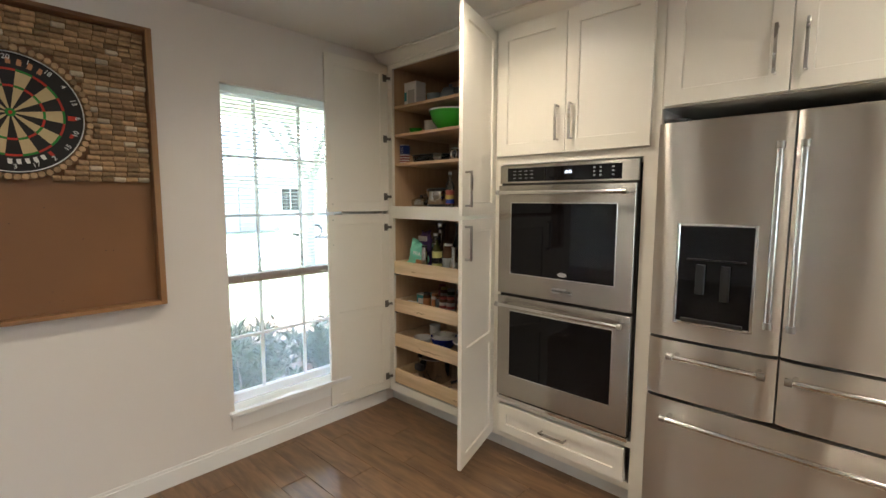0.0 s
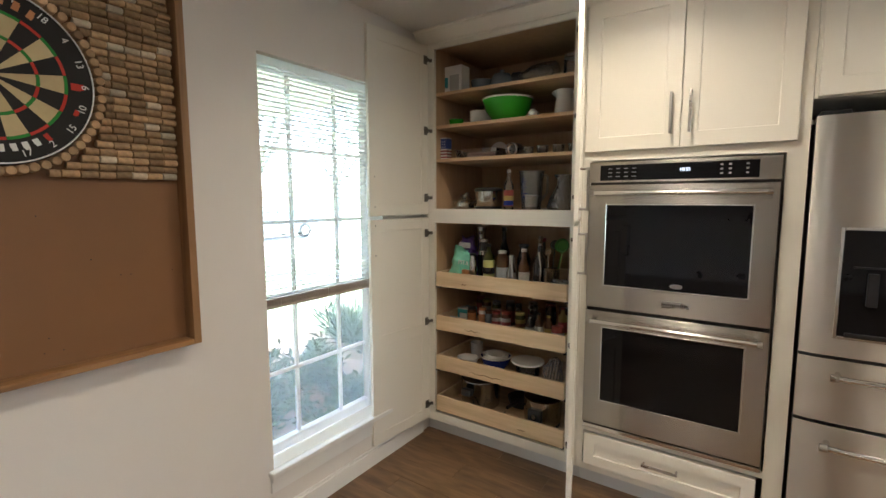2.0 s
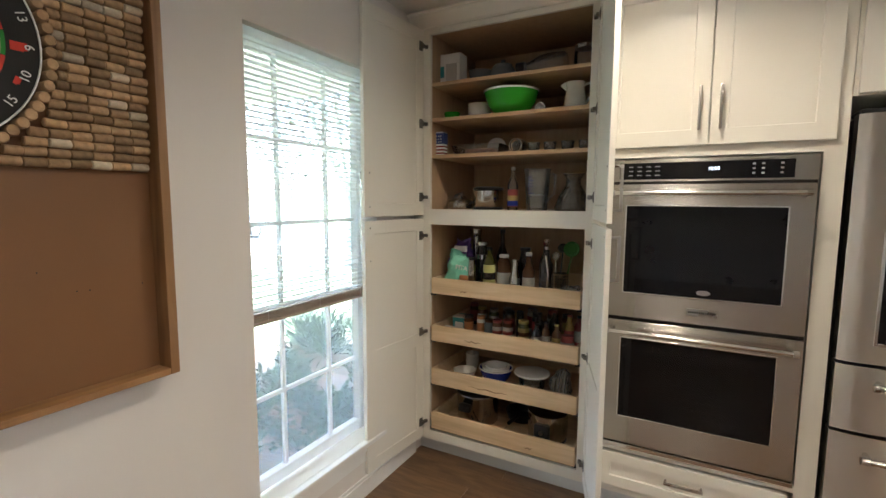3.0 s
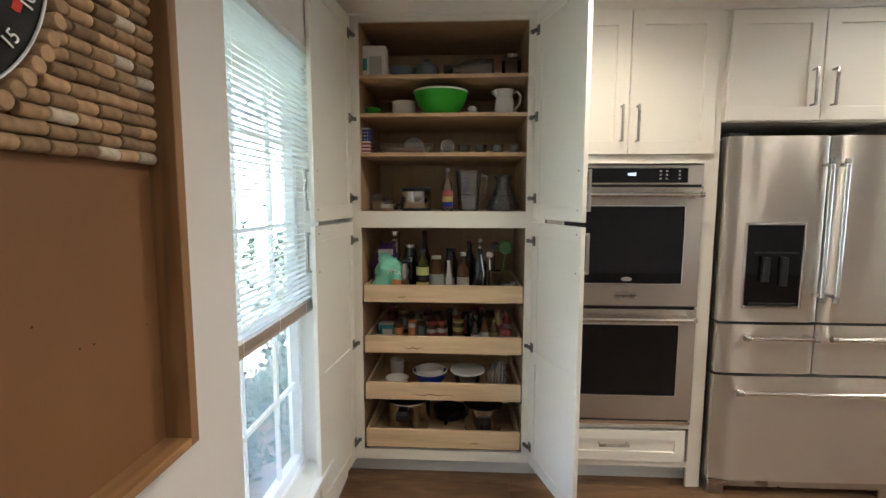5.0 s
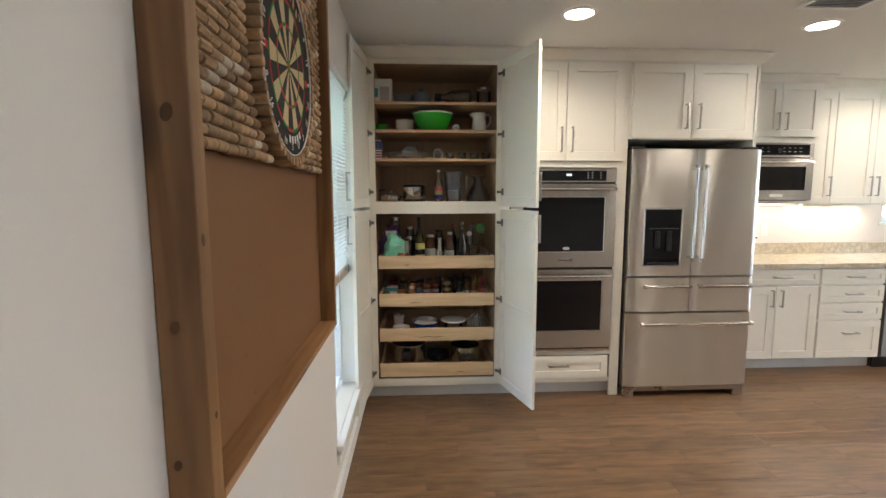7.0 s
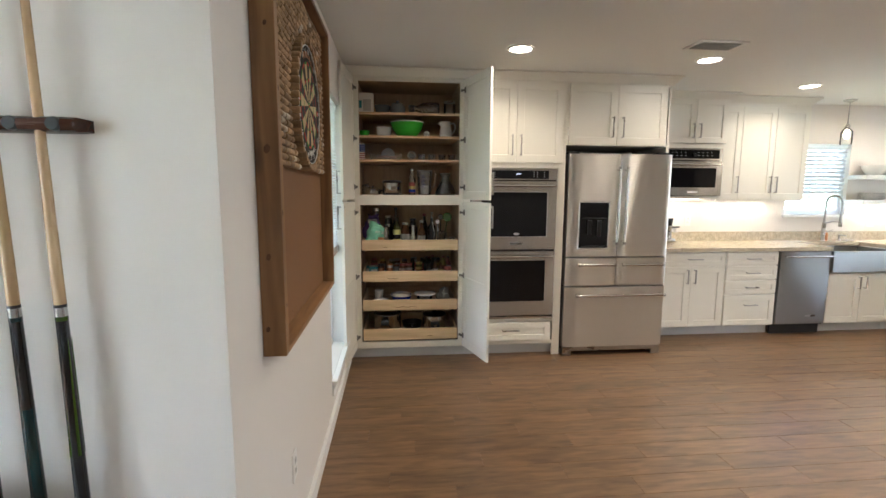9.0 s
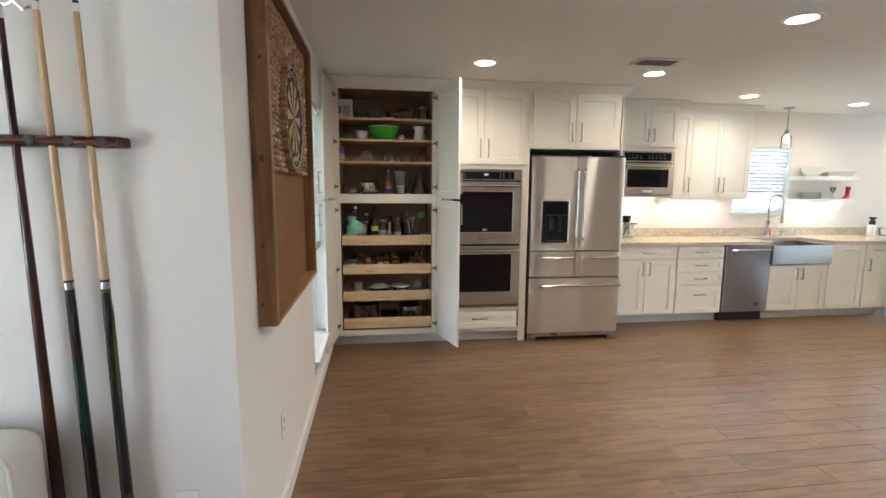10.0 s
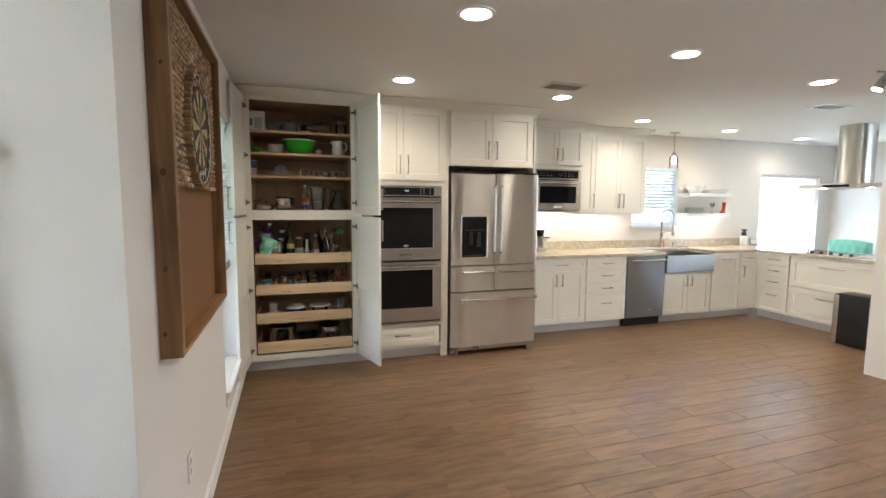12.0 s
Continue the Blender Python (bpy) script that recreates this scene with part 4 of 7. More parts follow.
part("light_rail", boxes((1.46, UY - 0.01, 1.370, 2.39, UY + 0.01, 1.3875)), CAB, upc, smooth=0)
crown("crown_moulding", 0.60, 1.435, MY, ret=0.13)
crown("crown_moulding", 1.52, 2.406, UY, ret=0.31)
structure("soffit_trim", boxes((1.441, UY, 2.3455, 2.406, NORTH - 0.002, 2.4385), (0.73, MY, 2.3905, 1.441, NORTH - 0.002, 2.4385), (-2.170, FACE, 2.3705, 0.525, 2.59, 2.4385)), CAB, "cream filler between cabinets and ceiling")

# ---- base cabinets ----
VIEW_FIT[:] = 1.035, -0.025, 0.0
BF = BASE - 0.021


def base_unit(x0, x1, label, name="base_cabinet"):
    c = thing(name, ((x0 + x1) / 2, 2.7, 0), label, "cabinet")
    part("body", boxes((x0 + 0.001, BASE, 0.105, x1 - 0.001, NORTH - 0.002, 0.874)), CAB, c, smooth=0)
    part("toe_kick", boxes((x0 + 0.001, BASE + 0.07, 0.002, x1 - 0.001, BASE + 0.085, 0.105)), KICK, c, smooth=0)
    return c


c = base_unit(0.60, 1.392, "cream shaker base cabinet with one wide drawer over two doors")
d = shaker("drawer", c, 0.70, 0.738, 1.382, 0.862, BF, st=0.04)
pull(d, 0.80, 1.0, 1.13, BF, vertical=False)
for a, b2, hx in ((0.70, 1.034, 0.995), (1.038, 1.382, 1.072)):
    d = shaker("door", c, a, 0.112, b2, 0.722, BF)
    pull(d, hx, 0.56, 0.69, BF)
c = base_unit(1.394, 1.944, "cream shaker base cabinet with four drawers")
for z0, z1 in ((0.738, 0.862), (0.590, 0.722), (0.442, 0.574), (0.112, 0.426)):
    d = shaker("drawer", c, 1.402, z0, 1.936, z1, BF, st=0.04 if z1 - z0 < 0.2 else 0.055)
    zc = (z0 + z1) / 2 if z1 - z0 < 0.2 else z1 - 0.1
    pull(d, zc, 1.61, 1.73, BF, vertical=False)
dw = thing("dishwasher", (2.22, 2.7, 0), "stainless steel dishwasher with a bar handle, between base cabinets", "dishwasher")
part("body", boxes((1.950, BASE, 0.10, 2.488, NORTH - 0.01, 0.872)), DARK, dw, smooth=0)
d = part("door", boxes((1.953, BF - 0.012, 0.115, 2.485, BASE - 0.001, 0.868), r=0.004), SOFTSTEEL, dw, "brushed steel dishwasher door")
part("toe_kick", boxes((1.953, BASE + 0.03, 0.002, 2.485, BASE + 0.05, 0.112)), BLACK, dw, "black toe panel", smooth=0)
bm = rod(bmesh.new(), (1.975, BF - 0.06, 0.822), (2.463, BF - 0.06, 0.822), 0.010, seg=14)
for x in (1.995, 2.443):
    rod(bm, (x, BF - 0.06, 0.822), (x, BF - 0.012, 0.822), 0.008, seg=8)
part("handle", bm, CHROME, d, "polished steel bar handle")
part("badge", boxes((2.27, BF - 0.014, 0.19, 2.38, BF - 0.0122, 0.21)), NICKEL, d, smooth=0)
c = thing("sink_cabinet", (2.86, 2.7, 0), "cream shaker cabinet under the farmhouse sink", "cabinet")
part("body", boxes((2.492, BASE, 0.105, 3.228, NORTH - 0.002, 0.64)), CAB, c, smooth=0)
part("toe_kick", boxes((2.492, BASE + 0.07, 0.002, 3.228, BASE + 0.085, 0.105)), KICK, c, smooth=0)
for a, b2, hx in ((2.50, 2.858, 2.825), (2.862, 3.220, 2.895)):
    d = shaker("door", c, a, 0.112, b2, 0.632, BF)
    pull(d, hx, 0.48, 0.60, BF)
sink = thing("farmhouse_sink", (2.86, 2.6, 0.645), "stainless steel apron-front farmhouse sink set in the worktop", "sink")
SX0, SX1, SY0, SY1 = 2.490, 3.230, 2.285, 2.75
bm = boxes((SX0, SY0, 0.650, SX1, SY0 + 0.03, 0.868), (SX0, SY0 + 0.03, 0.650, SX0 + 0.012, SY1, 0.868), (SX1 - 0.012, SY0 + 0.03, 0.650, SX1, SY1, 0.868), (SX0 + 0.012, SY1 - 0.012, 0.650, SX1 - 0.012, SY1, 0.868), (SX0 + 0.012, SY0 + 0.03, 0.650, SX1 - 0.012, SY1 - 0.012, 0.662), r=0.004)
part("basin", bm, SOFTSTEEL, sink, "brushed steel basin")
c = base_unit(3.232, 3.694, "cream shaker base cabinet with one tall pull-out front")
d = shaker("door", c, 3.240, 0.112, 3.688, 0.862, BF)
pull(d, 0.80, 3.40, 3.53, BF, vertical=False)
c = base_unit(3.696, 4.004, "narrow cream shaker corner cabinet with a drawer and a door")
d = shaker("drawer", c, 3.702, 0.738, 3.985, 0.862, BF, st=0.035)
pull(d, 0.80, 3.79, 3.90, BF, vertical=False)
d = shaker("door", c, 3.702, 0.112, 3.985, 0.722, BF, st=0.05)
pull(d, 3.745, 0.56, 0.69, BF)

# peninsula
VIEW_FIT[:] = 1.0, 0.0, 0.0
PF = PEN - 0.021


def pen_unit(y0, y1, label):
    c = thing("base_cabinet", (PEN + 0.3, (y0 + y1) / 2, 0), label, "cabinet")
    part("body", boxes((PEN, y0 + 0.001, 0.105, PEN + 0.60, y1 - 0.001, 0.874)), CAB, c, smooth=0)
    part("toe_kick", boxes((PEN + 0.07, y0 + 0.001, 0.002, PEN + 0.085, y1 - 0.001, 0.105)), KICK, c, smooth=0)
    return c


c = pen_unit(1.895, BASE, "cream shaker base cabinet with four drawers, beside the corner")
for z0, z1 in ((0.738, 0.862), (0.590, 0.722), (0.442, 0.574), (0.112, 0.426)):
    d = shaker("drawer", c, 1.903, z0, BASE - 0.05, z1, PF, st=0.04, axis="y")
    zc = (z0 + z1) / 2 if z1 - z0 < 0.2 else z1 - 0.09
    pull(d, zc, 2.02, 2.15, PF, vertical=False, axis="y")
c = pen_unit(0.90, 1.893, "wide cream shaker base cabinet with two deep drawers under the cooktop")
for z0, z1 in ((0.50, 0.862), (0.112, 0.485)):
    d = shaker("drawer", c, 0.92, z0, 1.885, z1, PF, st=0.06, axis="y")
    pull(d, z1 - 0.095, 1.27, 1.54, PF, vertical=False, axis="y")
structure("wall_stub", boxes((3.00, -0.20, 0, 3.14, 0.400, CEIL)), WALL, "painted end of a partition beside the peninsula")

# worktop
GRANITE = mat("granite", (0.52, 0.45, 0.34), 0.16, vary=0.45, scale=22, rvary=0.04)
gn = GRANITE.node_tree
v = gn.nodes.new("ShaderNodeTexNoise")
v.inputs["Scale"].default_value, v.inputs["Detail"].default_value = 140, 4
mx = gn.nodes.new("ShaderNodeMix")
mx.data_type, mx.blend_type = "RGBA", "OVERLAY"
mx.inputs["Factor"].default_value = 0.7
src = gn.nodes["Principled BSDF"].inputs["Base Color"].links[0].from_socket
tcn = [n for n in gn.nodes if n.bl_idname == "ShaderNodeTexCoord"][0]
gn.links.new(tcn.outputs["Object"], v.inputs["Vector"])
gn.links.new(src, mx.inputs["A"])
gn.links.new(v.outputs[0], mx.inputs["B"])
gn.links.new(mx.outputs["Result"], gn.nodes["Principled BSDF"].inputs["Base Color"])
CT0, CT1 = 0.876, 0.912
solo("worktop", boxes((0.545, 2.300, CT0, 2.552, NORTH - 0.001, CT1), (2.552, SY1 - 0.02, CT0, 3.318, NORTH - 0.001, CT1), (3.318, 2.300, CT0, PEN - 0.04, NORTH - 0.001, CT1), (PEN - 0.04, 0.87, CT0, PEN + 0.72, NORTH - 0.001, CT1)), GRANITE,
     "polished cream and tan granite worktop on the base cabinets", "worktop", smooth=0)
solo("backsplash", boxes((0.59, NORTH - 0.022, CT1 + 0.0005, PEN + 0.62, NORTH - 0.001, 1.015), r=0.001), GRANITE, "cream and tan granite upstand along the wall behind the worktop", "backsplash")

# downlights, the eight in view and the seven added ones
for k, (lx, ly) in enumerate(LAMPS):
    d = thing("recessed_light", (lx, ly, CEIL), "round recessed ceiling light, lit, with a white trim ring", "ceiling light", "recessed ceiling lights")
    bm = lathe(bmesh.new(), (lx, ly, CEIL), [(0.098, -0.0005), (0.096, -0.006), (0.078, -0.009), (0.074, -0.004), (0.074, -0.0005)], 32, cap=False)
    part("trim_ring", bm, TRIM, d)
    bm = lathe(bmesh.new(), (lx, ly, CEIL), [(0.074, -0.001), (0.074, -0.004)], 32)
    q = part("lens", bm, LAMP, d, "glowing frosted lens")
    q.visible_shadow = False


# ---- what stands in the pantry ----
GREEN = mat("green_enamel", (0.03, 0.32, 0.02), 0.25, vary=0.04)
MINT = mat("mint_film", (0.22, 0.62, 0.46), 0.35, vary=0.15, scale=30, bump=0.8, bscale=40)
PURPLE = mat("purple_film", (0.10, 0.05, 0.20), 0.3, vary=0.3, scale=30, bump=0.8, bscale=40)
GREYBLUE = mat("grey_glaze", (0.13, 0.155, 0.17), 0.12, vary=0.15)
BLUE = mat("blue_enamel", (0.015, 0.035, 0.28), 0.2, vary=0.06)
RED = mat("red_print", (0.24, 0.045, 0.04), 0.4, vary=0.08)
YELLOW = mat("yellow_print", (0.34, 0.26, 0.08), 0.4, vary=0.08)
ORANGE = mat("orange_print", (0.48, 0.20, 0.08), 0.4, vary=0.1)
TEAL = mat("teal_print", (0.05, 0.32, 0.36), 0.4, vary=0.1)
LABELP = mat("label_paper", (0.40, 0.385, 0.35), 0.5, vary=0.35, scale=90)
PAPER = mat("white_paper", (0.72, 0.71, 0.68), 0.6, vary=0.04)
OIL = mat("olive_glass", (0.05, 0.055, 0.012), 0.08, vary=0.1, coat=0.3)
DARKGLASS = mat("dark_glass", (0.015, 0.014, 0.016), 0.08, vary=0.1, coat=0.3)
BROWN = mat("brown_jar", (0.09, 0.042, 0.02), 0.2, vary=0.2)
PLASTIC = clear("clear_plastic", (0.88, 0.90, 0.91), 0.12, 0.12, 1.45, 0.5, 30)
CRYSTAL = clear("cut_crystal", (0.82, 0.84, 0.85), 0.05, 0.06, 1.9, 1.0, 60)
POTSTEEL = mat("pot_steel", (0.46, 0.45, 0.43), 0.17, 1.0, vary=0.05)


def vessel(name, c, outer, inner, material, label, category, seg=28, group=""):
    """An open turned vessel: outer and inner profiles, both from the foot up."""
    bm = lathe(bmesh.new(), c, outer + inner[::-1], seg)
    return solo(name, bm, material, label, category, group, at=c)


def bowl(c, r, h, material, label, rimmat=None, name="bowl", t=0.004, category="bowl"):
    o = [(r * 0.45, 0), (r * 0.62, h * 0.12), (r * 0.86, h * 0.48), (r * 0.98, h * 0.88), (r, h)]
    i = [(r * 0.40, t), (r * 0.60, h * 0.12 + t), (r * 0.86 - t, h * 0.48), (r * 0.98 - t, h * 0.88), (r - t * 0.6, h)]
    th = thing(name, c, label, category)
    part("body", lathe(bmesh.new(), c, o + i[::-1], 36), material, th)
    if rimmat:
        part("rim", lathe(bmesh.new(), c, [(r + 0.0005, h - 0.006), (r + 0.003, h - 0.003), (r + 0.002, h + 0.002), (r - t, h + 0.002), (r - t, h - 0.002)], 36, cap=False), rimmat, th)
    return th


def bottle(c, r, h, glass, label, cap=BLACK, neck=0.35, wrap=None, wrap2=None, lo=0.18, hi=0.52, nr=0.32, category="bottle", name="bottle"):
    th = thing(name, c, label, category)
    hb = h * (1 - neck)
    part("body", lathe(bmesh.new(), c, [(r * 0.9, 0), (r, 0.004), (r, hb * 0.92), (r * 0.85, hb), (r * nr * 1.15, hb + h * neck * 0.35), (r * nr, h * 0.93), (r * nr, h * 0.97)], 22), glass, th)
    part("cap", lathe(bmesh.new(), c, [(r * nr * 1.2, h * 0.925), (r * nr * 1.25, h * 0.93), (r * nr * 1.25, h * 0.995), (r * nr * 1.1, h)], 18), cap, th)
    if wrap:
        part("label", lathe(bmesh.new(), c, [(r + 0.0006, hb * lo), (r + 0.0006, hb * (lo + hi))], 22, cap=False), wrap, th)
    if wrap2:
        part("label", lathe(bmesh.new(), c, [(r + 0.0012, hb * (lo + hi * 0.35)), (r + 0.0012, hb * (lo + hi * 0.65))], 22, cap=False), wrap2, th)
    return th


def jar(c, r, h, body, lid, label, wrap=None, wrap2=None, name="jar", category="jar"):
    th = thing(name, c, label, category)
    part("body", lathe(bmesh.new(), c, [(r * 0.92, 0), (r, 0.004), (r, h * 0.78), (r * 0.86, h * 0.86), (r * 0.86, h * 0.88)], 22), body, th)
    part("lid", lathe(bmesh.new(), c, [(r * 0.9, h * 0.86), (r * 0.93, h * 0.87), (r * 0.93, h * 0.99), (r * 0.88, h)], 22), lid, th)
    if wrap:
        part("label", lathe(bmesh.new(), c, [(r + 0.0006, h * 0.15), (r + 0.0006, h * 0.68)], 22, cap=False), wrap, th)
    if wrap2:
        part("label", lathe(bmesh.new(), c, [(r + 0.0012, h * 0.33), (r + 0.0012, h * 0.50)], 22, cap=False), wrap2, th)
    return th


def bag(c, w, h, d, material, label, accents=(), name="snack_bag", lean=0.0, seed=1):
    """A film bag, swollen below, crumpled all over, with a ragged pinched top."""
    th = thing(name, c, label, "food bag")
    off = Vector((seed * 7.3, seed * 3.1, seed * 5.7))
    loops, n, m = [], 48, 28
    for j in range(m + 1):
        v = j / m
        half = w / 2 * (0.80 + 0.25 * math.sin(math.pi * min(1.0, v * 1.25 + 0.05))) * (1.0 - 0.22 * max(0.0, v - 0.7) / 0.3)
        thick = d / 2 * max(0.07, math.sin(math.pi * min(1, 0.15 + v * 0.85)) ** 0.6)
        l = []
        for i in range(n):
            a = 2 * math.pi * i / n
            p = Vector((c[0] + half * math.copysign(abs(math.cos(a)) ** 0.75, math.cos(a)) + lean * v, c[1] + thick * math.sin(a), c[2] + h * v))
            big, small = noise.noise(p * 17 + off), noise.noise(p * 52 + off)
            k = (0.16 * big + 0.07 * small) * min(1.0, v * 6)
            p.x += w * k * math.cos(a)
            p.y += d * k * 1.5 * math.sin(a)
            if v > 0.75:
                p.z += h * 0.22 * (v - 0.75) / 0.25 * noise.noise(Vector((p.x * 22, seed, 0.5)))
            l.append(p)
        loops.append(l)
    part("bag", rings(bmesh.new(), loops), material, th, smooth=28)
    for (dx, dz, ww, hh, mt) in accents:
        part("print", boxes((c[0] + dx, c[1] - d / 2 - 0.006, c[2] + dz, c[0] + dx + ww, c[1] - d / 2 + 0.010, c[2] + dz + hh), r=0.004, seg=2), mt, th)
    return th


S1, S2, S3, S4 = 2.099, 1.913, 1.719, 1.424
c0 = (-2.111, 2.12, S1)
t = thing("cardboard_box", c0, "white cardboard product box with a grey printed panel", "box")
part("box", boxes((c0[0] - 0.064, 2.08, S1, c0[0] + 0.064, 2.17, S1 + 0.168), r=0.0015), PAPER, t)
part("print", boxes((c0[0] - 0.02, 2.0785, S1 + 0.02, c0[0] + 0.045, 2.08, S1 + 0.115)), mat("grey_print", (0.42, 0.41, 0.39), 0.5), t)
part("print", boxes((c0[0] - 0.054, 2.0785, S1 + 0.045, c0[0] - 0.032, 2.08, S1 + 0.105)), TEAL, t)
bowl((-1.976, 2.20, S1), 0.068, 0.085, GREYBLUE, "grey glazed stoneware bowl on the top shelf")
t = thing("lidded_pot", (-1.845, 2.20, S1), "grey glazed round lidded pot", "pot")
q = (-1.845, 2.20, S1)
part("body", lathe(bmesh.new(), q, [(0.045, 0), (0.062, 0.02), (0.070, 0.05), (0.062, 0.085), (0.056, 0.09)], 30), GREYBLUE, t)
part("lid", lathe(bmesh.new(), q, [(0.058, 0.089), (0.050, 0.103), (0.02, 0.114), (0.010, 0.116), (0.014, 0.128), (0.004, 0.132)], 30), GREYBLUE, t)
t = thing("glass_carafe", (-1.591, 2.15, S1), "clear glass carafe lying on its side with a black lid", "carafe")
q = (-1.707, 2.15, S1 + 0.060)
part("body", lathe(bmesh.new(), q, [(0.024, 0), (0.026, 0.03), (0.050, 0.08), (0.058, 0.15), (0.055, 0.21), (0.045, 0.218)], 26, "x"), CRYSTAL, t)
part("lid", lathe(bmesh.new(), q, [(0.020, -0.045), (0.029, -0.04), (0.029, 0.004), (0.02, 0.006)], 20, "x"), BLACK, t)
jar((-1.399, 2.14, S1), 0.050, 0.125, GLASS, NICKEL, "clear glass storage jar with a metal lid")
t = bowl((-2.128, 2.15, S2), 0.045, 0.052, GREEN, "small green enamel bowl")
for k in range(3):
    bowl((-1.963, 2.16, S2 + k * 0.020), 0.065, 0.045, WHITE, "white ceramic bowl in a nested stack", category="bowl")
bowl((-1.765, 2.12, S2), 0.142, 0.124, GREEN, "large green mixing bowl with a white inside", rimmat=WHITE, name="mixing_bowl")
solo("small_cup", lathe(bmesh.new(), (-1.601, 2.09, S2 + 0.0265), [(0.018, 0.05), (0.026, 0.0), (0.023, 0.0), (0.016, 0.045)], 22, "y"), WHITE, "small white cup lying on its side", "cup")
q = (-1.433, 2.12, S2)
t = thing("pitcher", q, "white ceramic pitcher with a looped handle", "pitcher")
part("body", lathe(bmesh.new(), q, [(0.050, 0), (0.053, 0.006), (0.050, 0.06), (0.041, 0.105), (0.047, 0.134), (0.044, 0.134), (0.038, 0.105), (0.047, 0.06), (0.048, 0.008)], 30), WHITE, t)
part("spout", turn(lathe(bmesh.new(), (0, 0, 0), [(0.004, -0.020), (0.012, 0.0), (0.020, 0.022), (0.016, 0.022)], 14), Matrix.Translation((q[0] - 0.045, q[1], q[2] + 0.112)) @ Matrix.Rotation(radians(-28), 4, "Y")), WHITE, t)
part("handle", tube(bmesh.new(), [(q[0] + 0.040, q[1], q[2] + 0.118), (q[0] + 0.066, q[1], q[2] + 0.126), (q[0] + 0.082, q[1], q[2] + 0.105), (q[0] + 0.078, q[1], q[2] + 0.065), (q[0] + 0.048, q[1], q[2] + 0.032)], 0.0065), WHITE, t)
q = (-2.148, 2.06, S3)
t = thing("striped_tin", q, "tall tin with red and white stripes under a starry blue", "tin")
part("tin", boxes((q[0] - 0.026, 2.035, S3, q[0] + 0.026, 2.085, S3 + 0.128), r=0.003), PAPER, t)
for k in range(3):
    part("print", boxes((q[0] - 0.0265, 2.034, S3 + 0.008 + k * 0.018, q[0] + 0.0265, 2.0865, S3 + 0.017 + k * 0.018)), RED, t)
part("print", boxes((q[0] - 0.0268, 2.0338, S3 + 0.062, q[0] + 0.0268, 2.087, S3 + 0.122)), mat("navy_print", (0.02, 0.04, 0.16), 0.4), t)
bm = bmesh.new()
for a in range(3):
    for b2 in range(3):
        box(bm, q[0] - 0.018 + a * 0.014, 2.0332, S3 + 0.07 + b2 * 0.016, q[0] - 0.013 + a * 0.014, 2.034, S3 + 0.075 + b2 * 0.016)
part("print", bm, PAPER, t, smooth=0)
q = (-1.950, 2.16, S3)
t = thing("baking_dish", q, "clear glass rectangular baking dish", "baking dish")
loops = []
for (k, z) in ((0.84, 0.0), (0.93, 0.02), (0.97, 0.05), (1.0, 0.054), (0.95, 0.054), (0.90, 0.02), (0.82, 0.005)):
    hw, hd = 0.145 * k, 0.10 * k
    loops.append([(q[0] + hw * math.copysign(min(1, abs(math.cos(a)) * 1.35), math.cos(a)), q[1] + hd * math.copysign(min(1, abs(math.sin(a)) * 1.35), math.sin(a)), S3 + z) for a in [2 * math.pi * i / 24 + 0.1309 for i in range(24)]])
part("dish", rings(bmesh.new(), loops), GLASS, t)
t = solo("bread_tray", boxes((q[0] - 0.075, q[1] - 0.06, S3 + 0.007, q[0] + 0.095, q[1] + 0.06, S3 + 0.036), r=0.012, seg=2), mat("pinkish_dish", (0.34, 0.20, 0.16), 0.4, vary=0.2, scale=20), "small brown glass dish inside the baking dish", "dish")
t = solo("lid", lathe(bmesh.new(), (-1.932, 2.34, S3 + 0.060), [(0.058, -0.004), (0.060, 0.0), (0.056, 0.004)], 30, "y"), WHITE, "round white lid standing on edge against the back", "lid")
t.location.z = S3 + 0.0005
q = (-1.728, 2.10, S3 + 0.042)
t = thing("glass_tumbler", (q[0], q[1], S3), "glass jar lying on its side with a steel rim", "jar")
part("rim", lathe(bmesh.new(), q, [(0.030, -0.006), (0.036, -0.004), (0.0375, 0.006), (0.031, 0.008)], 26, "y", cap=False), POTSTEEL, t)
part("body", lathe(bmesh.new(), q, [(0.030, 0.0), (0.036, 0.01), (0.040, 0.08), (0.034, 0.10)], 26, "y"), DARKGLASS, t)
part("lens", lathe(bmesh.new(), q, [(0.029, -0.004), (0.020, -0.012), (0.006, -0.015)], 22, "y"), GLASS, t)
for cx in (-1.640, -1.555, -1.465, -1.380):
    vessel("glass_cup", (cx, 2.13, S3), [(0.022, 0), (0.028, 0.01), (0.034, 0.052)], [(0.018, 0.006), (0.026, 0.014), (0.032, 0.052)], CRYSTAL, "small cut-glass cup in a row", "glass", 20, "row of small glasses")
q = (-2.063, 2.14, S4)
t = thing("saucepan", q, "small steel pan with a domed lid, partly in plastic wrap", "saucepan")
part("body", lathe(bmesh.new(), q, [(0.060, 0), (0.068, 0.006), (0.070, 0.034), (0.072, 0.036)], 28), POTSTEEL, t)
part("lid", lathe(bmesh.new(), q, [(0.073, 0.036), (0.066, 0.048), (0.03, 0.062), (0.010, 0.064), (0.014, 0.078), (0.004, 0.080)], 28), POTSTEEL, t)
part("handle", tube(bmesh.new(), [(q[0] + 0.065, q[1] - 0.02, S4 + 0.03), (q[0] + 0.10, q[1] - 0.04, S4 + 0.045)], 0.006, 8), BLACK, t)
bag((-2.137, 2.26, S4), 0.10, 0.10, 0.05, PLASTIC, "crumpled clear plastic bag on the shelf", name="plastic_bag", seed=5)
q = (-1.899, 2.15, S4)
t = thing("steel_pot", q, "polished steel pot with a black lid", "pot")
